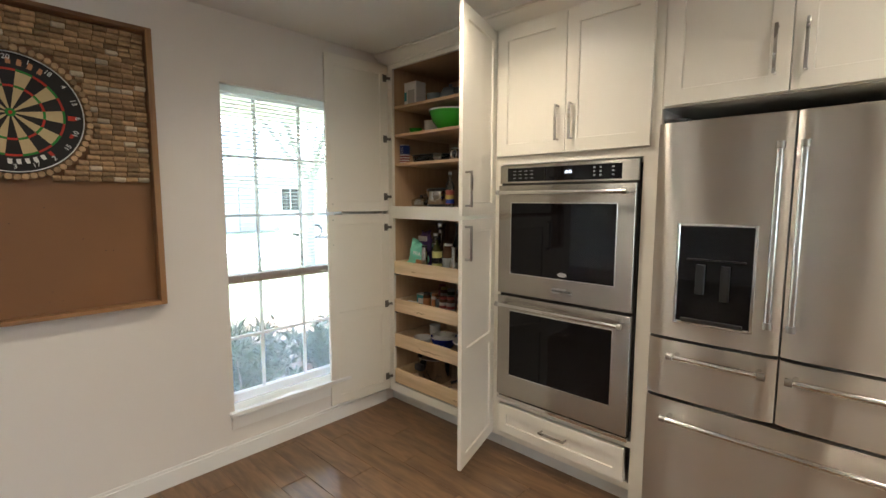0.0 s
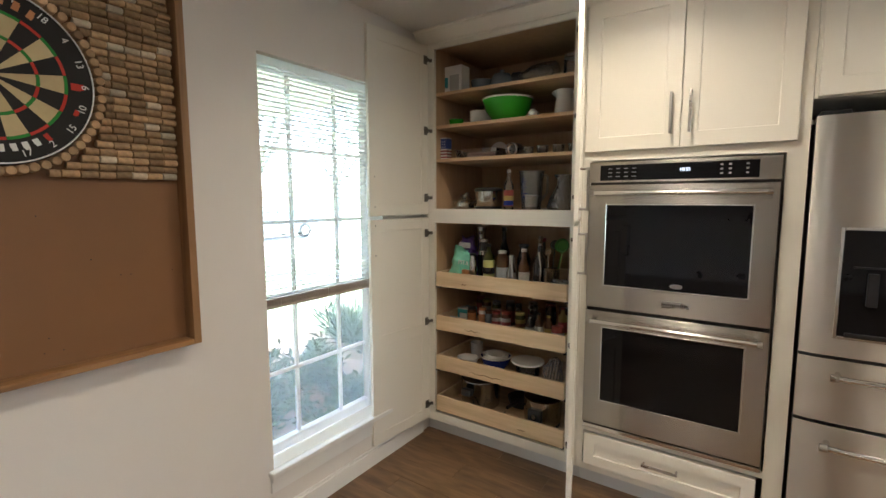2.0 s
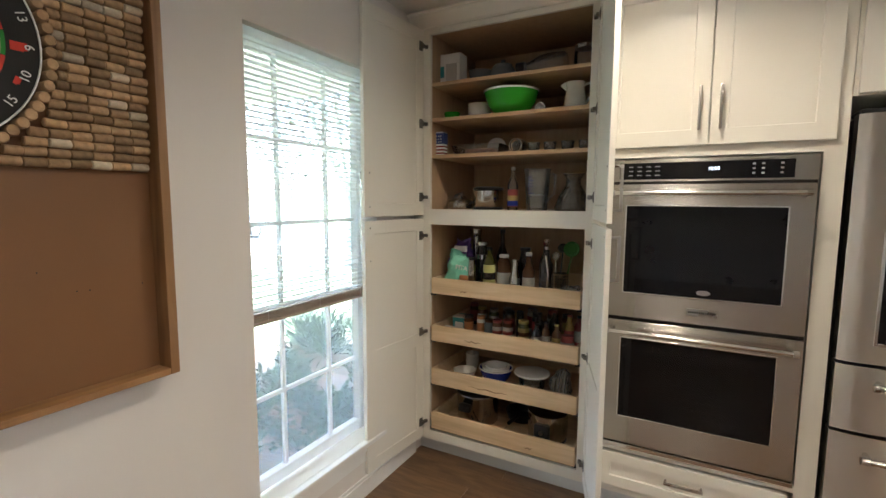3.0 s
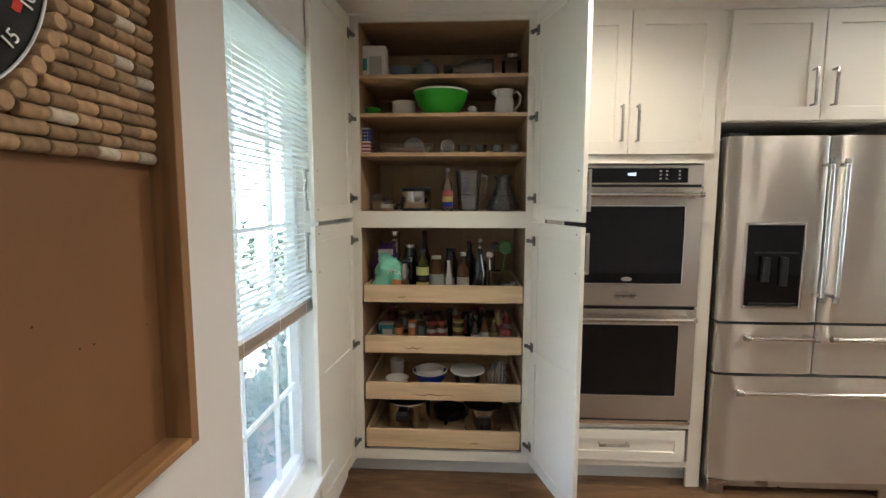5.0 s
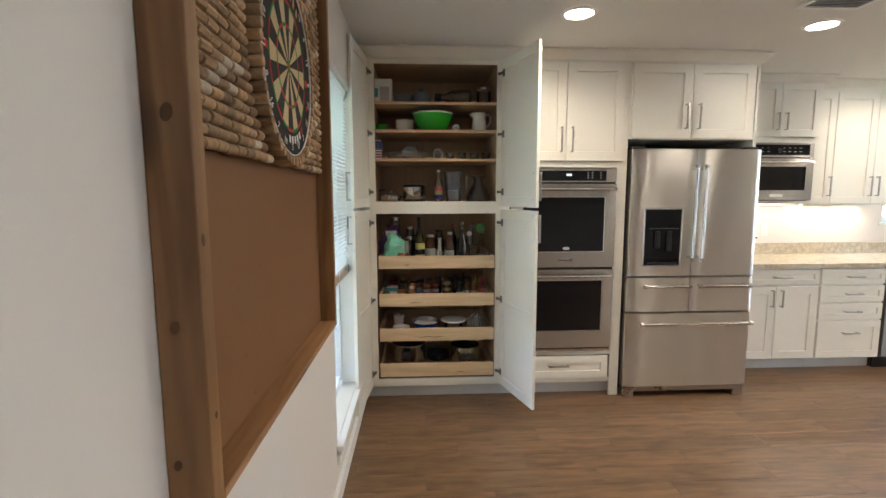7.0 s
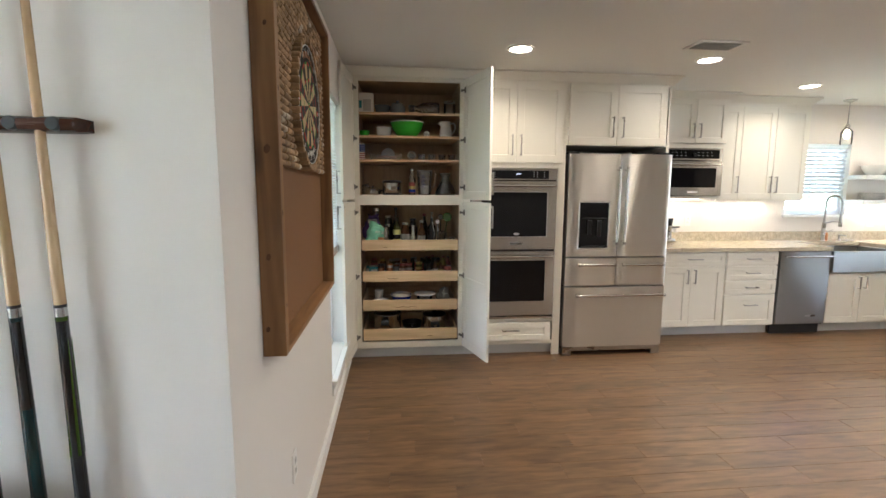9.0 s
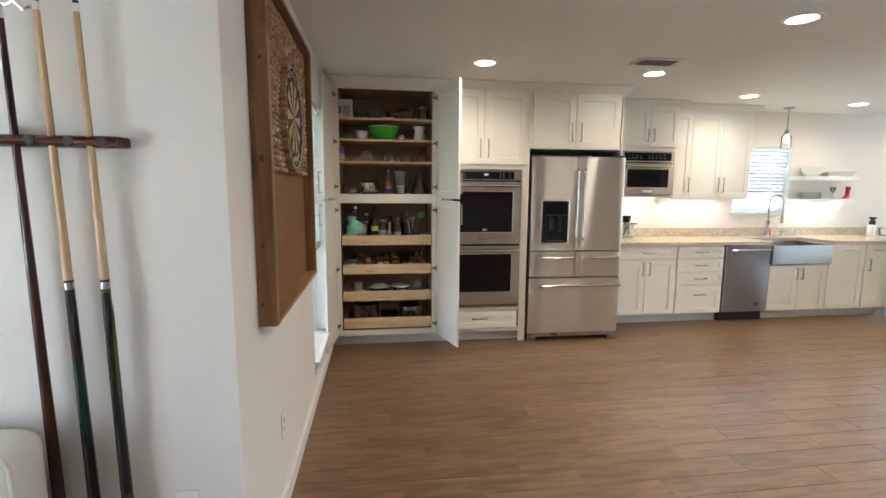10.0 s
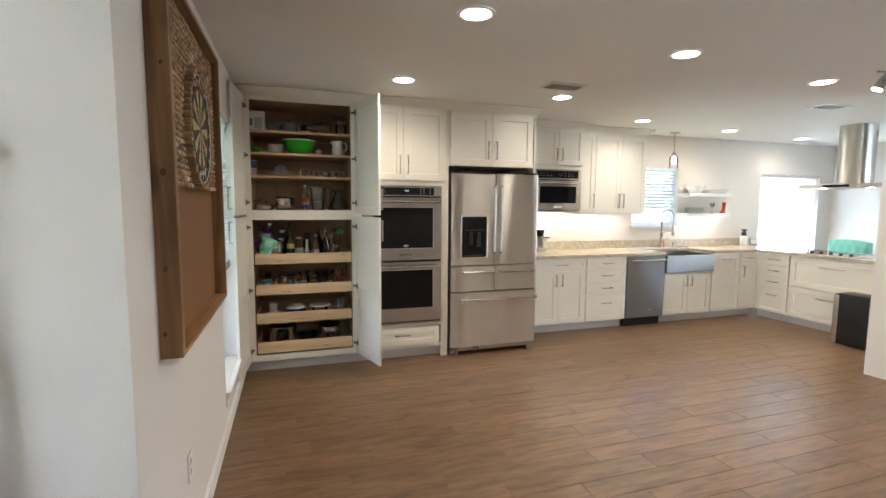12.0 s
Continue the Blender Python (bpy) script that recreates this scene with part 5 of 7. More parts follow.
part("base", lathe(bmesh.new(), q, [(0.079, 0), (0.082, 0.003), (0.082, 0.012), (0.078, 0.014)], 30), BLACK, t)
part("body", lathe(bmesh.new(), q, [(0.078, 0.014), (0.082, 0.02), (0.082, 0.102), (0.079, 0.106)], 30), POTSTEEL, t)
part("lid", lathe(bmesh.new(), q, [(0.084, 0.106), (0.086, 0.110), (0.082, 0.119), (0.060, 0.125), (0.01, 0.127)], 30), BLACK, t)
bottle((-1.727, 2.07, S4), 0.028, 0.222, GLASS, "clear syrup bottle with a red and blue label and white cap", cap=PAPER, wrap=RED, wrap2=YELLOW, lo=0.12, hi=0.62)
q = (-1.727, 2.07, S4)
part("label", lathe(bmesh.new(), q, [(0.0290, 0.022), (0.0290, 0.052)], 22, cap=False), BLUE, bpy.data.objects["bottle"])
q = (-1.616, 2.13, S4)
t = thing("measuring_jug", q, "large clear plastic measuring jug with blue marks", "jug")
part("body", lathe(bmesh.new(), q, [(0.050, 0), (0.054, 0.005), (0.068, 0.20), (0.072, 0.212), (0.068, 0.212), (0.050, 0.008)], 30), PLASTIC, t)
part("handle", tube(bmesh.new(), [(q[0] + 0.062, q[1], S4 + 0.19), (q[0] + 0.095, q[1], S4 + 0.18), (q[0] + 0.092, q[1], S4 + 0.09), (q[0] + 0.056, q[1], S4 + 0.05)], 0.007), PLASTIC, t)
part("contents", lathe(bmesh.new(), q, [(0.044, 0.012), (0.050, 0.075), (0.02, 0.082)], 20), PAPER, t)
bm = bmesh.new()
for k in range(7):
    box(bm, q[0] - 0.026, q[1] - 0.0645 - k * 0.0011, S4 + 0.07 + k * 0.016, q[0] - 0.026 + (0.030 if k % 2 else 0.018), q[1] - 0.0625 - k * 0.0011, S4 + 0.073 + k * 0.016)
part("print", bm, BLUE, t, smooth=0)
vessel("crystal_vase", (-1.433, 2.14, S4), [(0.085, 0), (0.092, 0.015), (0.072, 0.07), (0.038, 0.13), (0.036, 0.155), (0.055, 0.186)], [(0.07, 0.01), (0.060, 0.07), (0.030, 0.13), (0.030, 0.155), (0.050, 0.186)], CRYSTAL, "cut-crystal vase with a flared rim and a wide foot", "vase", 18)

# first tray: bottles, bags and utensils
B1 = 0.9765
mint = bag((-2.039, 2.08, B1), 0.165, 0.215, 0.07, MINT, "mint green crisp bag with an orange print", accents=((0.02, 0.035, 0.05, 0.05, ORANGE), ), seed=2)
text_mesh("print", "PITA", 0.036, frontal(-2.005, 2.08 - 0.042, B1 + 0.125) @ Matrix.Rotation(radians(-6), 4, "Z"), PAPER, mint, ext=0.002)
bag((-2.067, 2.19, B1), 0.16, 0.29, 0.06, PURPLE, "purple and white popcorn bag", accents=((-0.045, 0.20, 0.08, 0.035, PAPER),), lean=0.0, seed=3)
bottle((-2.047, 2.32, B1), 0.034, 0.325, POTSTEEL, "tall steel vacuum flask", neck=0.15, nr=0.85, cap=POTSTEEL)
bottle((-1.933, 2.16, B1), 0.036, 0.265, DARKGLASS, "dark flask with a steel collar", neck=0.2, nr=0.7, cap=POTSTEEL, wrap=POTSTEEL, lo=0.8, hi=0.12)
bottle((-1.951, 2.06, B1), 0.022, 0.185, POTSTEEL, "slim brushed steel flask", neck=0.2, nr=0.7)
bottle((-1.860, 2.09, B1), 0.033, 0.245, OIL, "olive oil bottle with a pale yellow label", neck=0.28, nr=0.35, wrap=mat("pale_label", (0.45, 0.45, 0.16), 0.5), wrap2=DARKGLASS, lo=0.15, hi=0.7)
bottle((-1.867, 2.30, B1), 0.034, 0.330, DARKGLASS, "dark green glass wine bottle", neck=0.42, nr=0.36)
bottle((-1.787, 2.12, B1), 0.038, 0.205, BROWN, "plastic jug of syrup with a white cap", cap=PAPER, neck=0.18, nr=0.55, wrap=mat("grey_label", (0.33, 0.35, 0.33), 0.5), lo=0.15, hi=0.5)
bottle((-1.717, 2.10, B1), 0.030, 0.185, POTSTEEL, "steel water bottle with a tapered neck", neck=0.5, nr=0.5, cap=POTSTEEL)
bottle((-1.714, 2.26, B1), 0.040, 0.235, DARKGLASS, "dark rounded bottle with a wide cap", neck=0.3, nr=0.6)
bottle((-1.644, 2.11, B1), 0.032, 0.225, BROWN, "brown sauce bottle with a white label", cap=PAPER, neck=0.4, nr=0.4, wrap=LABELP, lo=0.25, hi=0.45)
bottle((-1.608, 2.30, B1), 0.032, 0.275, DARKGLASS, "dark liquor bottle with a red cap", neck=0.35, nr=0.4, cap=RED)
t = thing("corkscrew", (-1.552, 2.12, B1), "black pump bottle with a steel stem", "dispenser")
q = (-1.552, 2.12, B1)
part("body", lathe(bmesh.new(), q, [(0.036, 0), (0.038, 0.005), (0.036, 0.17), (0.016, 0.20), (0.014, 0.245)], 22), DARKGLASS, t)
part("pump", lathe(bmesh.new(), q, [(0.010, 0.245), (0.012, 0.26), (0.006, 0.268), (0.016, 0.285), (0.012, 0.300)], 18), POTSTEEL, t)
part("lever", tube(bmesh.new(), [(q[0] + 0.012, q[1] - 0.03, B1 + 0.02), (q[0] + 0.020, q[1] - 0.034, B1 + 0.12), (q[0] + 0.004, q[1] - 0.03, B1 + 0.215)], 0.006), POTSTEEL, t)
q = (-1.468, 2.08, B1)
t = thing("utensil_holder", q, "perforated steel utensil holder", "utensil holder")
part("body", lathe(bmesh.new(), q, [(0.040, 0), (0.042, 0.003), (0.042, 0.130), (0.044, 0.134), (0.039, 0.134), (0.039, 0.006)], 28), POTSTEEL, t)
bm = bmesh.new()
for k in range(9):
    a = radians(200 + k * 17.5)
    for j in range(6):
        x, y = q[0] + 0.0425 * math.cos(a), q[1] + 0.0425 * math.sin(a)
        rod(bm, (x, y, B1 + 0.055 + j * 0.013), (x + 0.0008 * math.cos(a), y + 0.0008 * math.sin(a), B1 + 0.055 + j * 0.013), 0.0035, seg=8)
part("hole", bm, BLACK, t, smooth=0)


def ladle(p, q, r, material, label, name="ladle"):
    t = thing(name, p, label, "kitchen utensil")
    part("handle", tube(bmesh.new(), [p, [(p[k] + q[k]) / 2 for k in range(3)], q], 0.004, 8), material, t)
    bm = lathe(bmesh.new(), (0, 0, 0), [(r * 0.3, -r * 0.45), (r * 0.8, -r * 0.3), (r, 0), (r * 0.92, 0), (r * 0.7, -r * 0.22)], 20)
    turn(bm, Matrix.Translation((q[0], q[1] - r * 0.2, q[2] + r * 0.8)) @ Matrix.Rotation(radians(75), 4, "X"))
    part("head", bm, material, t)
    return t


ladle((q[0] + 0.010, q[1], B1 + 0.01), (-1.419, 2.10, B1 + 0.225), 0.040, mat("dark_green_plastic", (0.02, 0.11, 0.012), 0.3), "green plastic ladle standing in the holder")
ladle((q[0] - 0.012, q[1] + 0.01, B1 + 0.01), (-1.472, 2.13, B1 + 0.235), 0.026, BLACK, "black plastic spoon standing in the holder", "spoon")
ladle((q[0] - 0.02, q[1], B1 + 0.01), (-1.502, 2.11, B1 + 0.20), 0.020, POTSTEEL, "steel spoon standing in the holder", "spoon")
bag((-1.400, 2.04, B1), 0.12, 0.085, 0.05, PLASTIC, "crumpled clear bag of small things", name="plastic_bag", seed=8)

# second tray: jars, tins and small boxes
B2 = 0.7075
for (x, y, w, h, d, m1, lab) in ((-2.058, 2.045, 0.115, 0.050, 0.05, PAPER, "small white and teal carton"), (-1.920, 2.04, 0.135, 0.034, 0.05, ORANGE, "orange and white packet lying flat"), (-2.062, 2.16, 0.085, 0.085, 0.06, TEAL, "small teal printed carton box"), (-2.104, 2.27, 0.09, 0.07, 0.06, TEAL, "small teal printed carton box")):
    t = thing("carton", (x, y, B2), lab, "box")
    part("box", boxes((x - w / 2, y - d / 2, B2, x + w / 2, y + d / 2, B2 + h), r=0.002), m1, t)
    part("print", boxes((x - w * 0.3, y - d / 2 - 0.0008, B2 + h * 0.3, x + w * 0.32, y - d / 2, B2 + h * 0.72)), TEAL if m1 is PAPER else PAPER, t)
part("lid", boxes((-2.062 - 0.043, 2.129, B2 + 0.0855, -2.062 + 0.043, 2.191, B2 + 0.092), r=0.001), PAPER, bpy.data.objects["carton.002"])
ROWJ = [(-2.068, 2.36, .028, .13, BROWN, RED, RED, None), (-1.999, 2.13, .027, .112, BROWN, BLACK, ORANGE, None), (-1.989, 2.30, .028, .13, BROWN, YELLOW, LABELP, None), (-1.922, 2.13, .024, .115, PAPER, ORANGE, ORANGE, None),
        (-1.869, 2.12, .028, .105, GREYBLUE, BROWN, None, None), (-1.812, 2.10, .027, .115, BROWN, RED, LABELP, RED), (-1.754, 2.11, .028, .118, BROWN, RED, LABELP, RED), (-1.793, 2.25, .028, .135, BROWN, BLACK, RED, None),
        (-1.720, 2.21, .020, .15, DARKGLASS, BLACK, None, None), (-1.667, 2.12, .030, .125, OIL, YELLOW, YELLOW, BROWN), (-1.628, 2.22, .024, .15, DARKGLASS, BLACK, RED, None), (-1.415, 2.05, .034, .095, RED, RED, LABELP, RED),
        (-1.905, 2.28, .028, .13, OIL, NICKEL, LABELP, None), (-1.858, 2.38, .028, .12, BROWN, NICKEL, LABELP, None), (-1.576, 2.36, .030, .14, BROWN, RED, LABELP, None), (-1.487, 2.34, .030, .13, BROWN, BLACK, YELLOW, None), (-1.701, 2.38, .030, .13, PAPER, NICKEL, RED, None)]
for (x, y, r, h, b, l, w1, w2) in ROWJ:
    jar((x, y, B2), r, h, b, l, "glass food jar with a printed label", w1, w2)
for (x, y, r, h, g, cp, w1) in ((-1.575, 2.05, .024, .135, DARKGLASS, BLACK, LABELP), (-1.527, 2.06, .022, .150, BROWN, BLACK, LABELP), (-1.475, 2.07, .024, .140, BROWN, YELLOW, YELLOW), (-1.442, 2.20, .026, .165, YELLOW, RED, RED),
                           (-1.595, 2.17, .026, .165, DARKGLASS, BLACK, None), (-1.534, 2.24, .026, .17, DARKGLASS, RED, None), (-1.396, 2.22, .026, .16, RED, BLACK, LABELP)):
    bottle((x, y, B2), r, h, g, "squeeze bottle of sauce with a label", cap=cp, neck=0.32, nr=0.38, wrap=w1, lo=0.2, hi=0.55)

# third tray: bowls
B3 = 0.4565
bowl((-2.002, 2.09, B3), 0.066, 0.052, WHITE, "white ceramic bowl turned towards the front of the tray")
for k in range(2):
    vessel("cup", (-2.025, 2.24, B3 + k * 0.035), [(0.026, 0), (0.036, 0.02), (0.041, 0.068)], [(0.022, 0.005), (0.033, 0.02), (0.038, 0.068)], WHITE, "white ceramic cup in a stack", "cup", 24)
q = (-1.824, 2.12, B3)
bowl(q, 0.094, 0.088, BLUE, "blue enamel bowl with smaller bowls nested in it", rimmat=WHITE)
bowl((q[0], q[1], B3 + 0.030), 0.080, 0.066, WHITE, "cream ceramic bowl nested in the blue one")
bowl((q[0], q[1], B3 + 0.048), 0.066, 0.054, WHITE, "small cream ceramic bowl nested on top")
q = (-1.615, 2.12, B3)
t = thing("food_container", q, "clear round container under a wide white lid", "container")
part("body", lathe(bmesh.new(), q, [(0.060, 0), (0.064, 0.004), (0.072, 0.085)], 30), GLASS, t)
part("lid", lathe(bmesh.new(), q, [(0.092, 0.086), (0.096, 0.090), (0.094, 0.098), (0.06, 0.103), (0.01, 0.104)], 34), WHITE, t)
bag((-1.454, 2.10, B3), 0.115, 0.135, 0.07, PLASTIC, "clear plastic bag of cutlery", name="cutlery_bag", seed=12)
for k in range(5):
    x = -1.454 - 0.034 + k * 0.017
    solo("fork", rod(bmesh.new(), (x, 2.10, B3 + 0.004), (x + 0.010, 2.125, B3 + 0.128), 0.0032, 0.0045, 8), BLACK if k % 2 else POTSTEEL, "fork in the clear bag", "cutlery")

# fourth tray: cookers
B4 = 0.1935
q = (-1.948, 2.16, B4)
t = thing("pressure_cooker", q, "wide steel cooking pot with a black handle", "pot")
part("body", lathe(bmesh.new(), q, [(0.105, 0), (0.118, 0.012), (0.122, 0.165), (0.127, 0.172), (0.120, 0.172), (0.108, 0.014)], 40), POTSTEEL, t)
part("rim", lathe(bmesh.new(), q, [(0.123, 0.171), (0.127, 0.173), (0.126, 0.177), (0.119, 0.176)], 40, cap=False), POTSTEEL, t)
part("lid", lathe(bmesh.new(), q, [(0.118, 0.169), (0.119, 0.172), (0.06, 0.180), (0.012, 0.184), (0.004, 0.186)], 36), DARKGLASS, t, "smoked glass lid")
part("handle", boxes((q[0] - 0.055, q[1] - 0.155, B4 + 0.095, q[0] + 0.015, q[1] - 0.112, B4 + 0.140), r=0.010, seg=2), BLACK, t, "black handle")
part("cord", tube(bmesh.new(), [(q[0] + 0.02, q[1] - 0.135, B4 + 0.08), (q[0] + 0.05, q[1] - 0.145, B4 + 0.03), (q[0] + 0.09, q[1] - 0.12, B4 + 0.006), (q[0] + 0.16, q[1] - 0.13, B4 + 0.006), (q[0] + 0.19, q[1] - 0.03, B4 + 0.006)], 0.003, 6), BLACK, t)
q = (-1.527, 2.14, B4)
t = thing("rice_cooker", q, "steel and black slow cooker with a glass lid", "slow cooker")
part("body", lathe(bmesh.new(), q, [(0.088, 0), (0.098, 0.01), (0.106, 0.05), (0.106, 0.155), (0.100, 0.160)], 36), POTSTEEL, t)
part("base", lathe(bmesh.new(), q, [(0.100, 0.0), (0.101, 0.012), (0.099, 0.014)], 36), BLACK, t)
part("lid", lathe(bmesh.new(), q, [(0.105, 0.160), (0.107, 0.164), (0.09, 0.174), (0.02, 0.180), (0.018, 0.188), (0.004, 0.190)], 36), BLACKGLASS, t)
part("control_panel", boxes((q[0] - 0.040, q[1] - 0.124, B4 + 0.004, q[0] + 0.040, q[1] - 0.090, B4 + 0.120), r=0.008, seg=2), BLACK, t, "black control panel")
part("knob", lathe(bmesh.new(), (q[0], q[1] - 0.124, B4 + 0.085), [(0.014, 0), (0.012, -0.010)], 18, "y"), POTSTEEL, t)
q = (-1.724, 2.30, B4)
t = thing("skillet", q, "black round pan on the bottom tray", "pan")
part("body", lathe(bmesh.new(), q, [(0.080, 0), (0.095, 0.05), (0.091, 0.05), (0.078, 0.006)], 34), BLACK, t)
part("handle", tube(bmesh.new(), [(q[0], q[1] - 0.09, B4 + 0.045), (q[0] - 0.01, q[1] - 0.20, B4 + 0.050)], 0.010, 8), BLACK, t)


# ---- cork board with the dartboard ----
BY0, BY1, BZ0, BZ1, BX = -0.550, 0.557, 0.965, 2.245, -2.198
SHEET = WEST + 0.014
cb = thing("cork_board", (WEST, (BY0 + BY1) / 2, BZ0), "deep stained-pine frame on the wall, half bare cork, half wine corks", "cork board")
part("frame_side", boxes((WEST + 0.001, BY0, BZ0, BX, BY0 + 0.038, BZ1), r=0.0015), BOARDWOOD, cb, "knotty stained pine board")
part("frame_side", boxes((WEST + 0.001, BY1 - 0.026, BZ0, BX, BY1, BZ1), r=0.0015), BOARDWOOD, cb, "knotty stained pine board")
part("frame_rail", boxes((WEST + 0.001, BY0 + 0.0385, BZ0, BX, BY1 - 0.0265, BZ0 + 0.019), r=0.0015), BOARDWOODH, cb, "knotty stained pine board")
part("frame_rail", boxes((WEST + 0.001, BY0 + 0.0385, BZ1 - 0.019, BX, BY1 - 0.0265, BZ1), r=0.0015), BOARDWOODH, cb, "knotty stained pine board")
part("cork_sheet", boxes((WEST + 0.001, BY0 + 0.0385, BZ0 + 0.0195, SHEET, BY1 - 0.0265, BZ1 - 0.0195)), CORKSHEET, cb, "bare brown cork sheet", smooth=0)
rg = random.Random(3)
for k in range(14):
    y, z = rg.uniform(-0.5, 0.5), rg.uniform(1.0, 1.5)
    part("pin_hole", lathe(bmesh.new(), (SHEET, y, z), [(0.0022, 0.0), (0.0018, 0.0006)], 6, "x"), DARK, cb, "small dark pin hole")
KNOT = mat("pine_knot", (0.095, 0.042, 0.017), 0.55, vary=0.5, scale=70, bump=0.4)
for face, u, z, r in (("s", -2.246, 2.165, 0.011), ("s", -2.224, 1.93, 0.007), ("s", -2.232, 1.585, 0.012), ("s", -2.240, 1.27, 0.009), ("s", -2.250, 1.05, 0.008), ("f", BY0 + 0.020, 1.76, 0.007), ("f", BY0 + 0.016, 1.40, 0.009), ("f", BY0 + 0.024, 1.12, 0.006)):
    if face == "s":
        bm = lathe(bmesh.new(), (0, 0, 0), [(r * 0.8, 0.0002), (r * 0.6, -0.0006)], 14, "y")
        at = (u, BY0, z)
    else:
        bm = lathe(bmesh.new(), (0, 0, 0), [(r * 0.8, -0.0002), (r * 0.6, 0.0006)], 14, "x")
        at = (BX, u, z)
    turn(bm, Matrix.Translation(at) @ Matrix.Rotation(radians(12), 4, "X" if face == "f" else "Y") @ Matrix.Diagonal((1.0, 1.0, 1.5, 1.0)))
    part("knot", bm, KNOT, cb, "dark knot in the pine")
DCY, DCZ, DR = 0.055, 1.807, 0.236
CORKLO = 1.545
cork_side = lathe(bmesh.new(), (0, 0, 0), [(0.0090, -0.0225), (0.0112, -0.0205), (0.0114, 0.0), (0.0112, 0.0205), (0.0090, 0.0225)], 9, "y")
cork_me = finish(cork_side, "cork", 40)
cork_me.materials.append(CORK)
end_me = finish(lathe(bmesh.new(), (0, 0, 0), [(0.0120, -0.0225), (0.0129, 0.0195), (0.0108, 0.0225)], 14, "x"), "cork", 40)
end_me.materials.append(CORK)
count = 0
restc = bmesh.new()
z = CORKLO + 0.012
row = 0
spots = []
while z < BZ1 - 0.030:
    y = BY1 - 0.046 - rg.uniform(0, 0.016)
    while y > BY0 + 0.063:
        for k in (1.0, 0.8, 0.6, 0.4):
            yc = y + 0.0225 * (1 - k)
            if math.hypot(max(abs(yc - DCY) - 0.0225 * k, 0.0), max(abs(z - DCZ) - 0.0115, 0.0)) > DR + 0.025:
                spots.append((yc, z + rg.uniform(-0.0012, 0.0012), k))
                y -= 0.0455 * k + rg.uniform(0, 0.002)
                break
        else:
            y -= 0.006
    z += 0.0232
    row += 1
spots.sort(key=lambda s: abs(s[0] - 0.2) + 0.8 * abs(s[1] - 1.6))
pale_me = cork_me.copy()
pale_me.materials[0] = mat("wine_cork_pale", (0.50, 0.42, 0.31), 0.75, vary=0.35, scale=90, bump=0.4, bscale=150, rand=0.2)
for y, z, k in spots:
    a, sh = rg.uniform(-3.5, 3.5), rg.uniform(0, 0.004)
    if count < 250:
        c = new("cork", pale_me if rg.random() < 0.13 else cork_me)
        c.parent = cb
        c.location = (SHEET + 0.0118 + sh - WEST, y - (BY0 + BY1) / 2, z - BZ0)
        c.rotation_euler = (radians(a), rg.uniform(0, 3) if k == 1.0 else 0, 0)
        c.scale = (1, k, 1)
        count += 1
    else:
        n0 = len(restc.verts)
        lathe(restc, (0, 0, 0), [(0.0090, -0.0225), (0.0112, -0.0205), (0.0112, 0.0205), (0.0090, 0.0225)], 8, "y")
        restc.verts.ensure_lookup_table()
        bmesh.ops.transform(restc, matrix=Matrix.Translation((SHEET + 0.0118 + sh, y, z)) @ Matrix.Rotation(radians(a), 4, "X") @ Matrix.Diagonal((1, k, 1, 1)), verts=restc.verts[n0:])
CORKR = mat("wine_cork_many", (0.335, 0.215, 0.115), 0.8, vary=0.45, scale=60, bump=0.5, bscale=150)
g = CORKR.node_tree
geo, hs, ma = g.nodes.new("ShaderNodeNewGeometry"), g.nodes.new("ShaderNodeHueSaturation"), g.nodes.new("ShaderNodeMapRange")
src = g.nodes["Principled BSDF"].inputs["Base Color"].links[0].from_socket
ma.inputs["To Min"].default_value, ma.inputs["To Max"].default_value = 0.65, 1.35
g.links.new(geo.outputs["Random Per Island"], ma.inputs[0])
g.links.new(ma.outputs[0], hs.inputs["Value"])
g.links.new(src, hs.inputs["Color"])
g.links.new(hs.outputs[0], g.nodes["Principled BSDF"].inputs["Base Color"])
tagged(part("cork", restc, CORKR, cb), kind="stuff")
n = 60
for i in range(n):
    a = 2 * math.pi * i / n
    rr = DR + 0.0145
    c = new("cork", end_me)
    c.parent = cb
    c.location = (SHEET + 0.0225 - WEST + rg.uniform(0, 0.006), DCY + rr * math.cos(a) - (BY0 + BY1) / 2, DCZ + rr * math.sin(a) - BZ0)
    c.rotation_euler = (rg.uniform(0, 6), radians(rg.uniform(-4, 4)), radians(rg.uniform(-4, 4)))

dart = thing("dartboard", (SHEET, DCY, DCZ - DR), "bristle dartboard in black and cream with red and green rings", "dartboard")
DF = SHEET + 0.038
SISAL_B = mat("sisal_black", (0.014, 0.013, 0.012), 0.75, vary=0.2, scale=60, bump=0.3, bscale=400)
SISAL_C = mat("sisal_cream", (0.52, 0.41, 0.22), 0.75, vary=0.08, scale=60, bump=0.3, bscale=400)
SISAL_R = mat("sisal_red", (0.50, 0.035, 0.02), 0.75, vary=0.1, scale=60, bump=0.3, bscale=400)
SISAL_G = mat("sisal_green", (0.02, 0.22, 0.03), 0.75, vary=0.1, scale=60, bump=0.3, bscale=400)
WIRE = mat("white_wire", (0.72, 0.72, 0.70), 0.3, 0.2, vary=0.02)
part("rim", lathe(bmesh.new(), (SHEET + 0.0005, DCY, DCZ), [(DR - 0.004, 0), (DR, 0.002), (DR, 0.034), (DR - 0.003, 0.0375)], 72, "x"), SISAL_B, dart, "black outer ring")


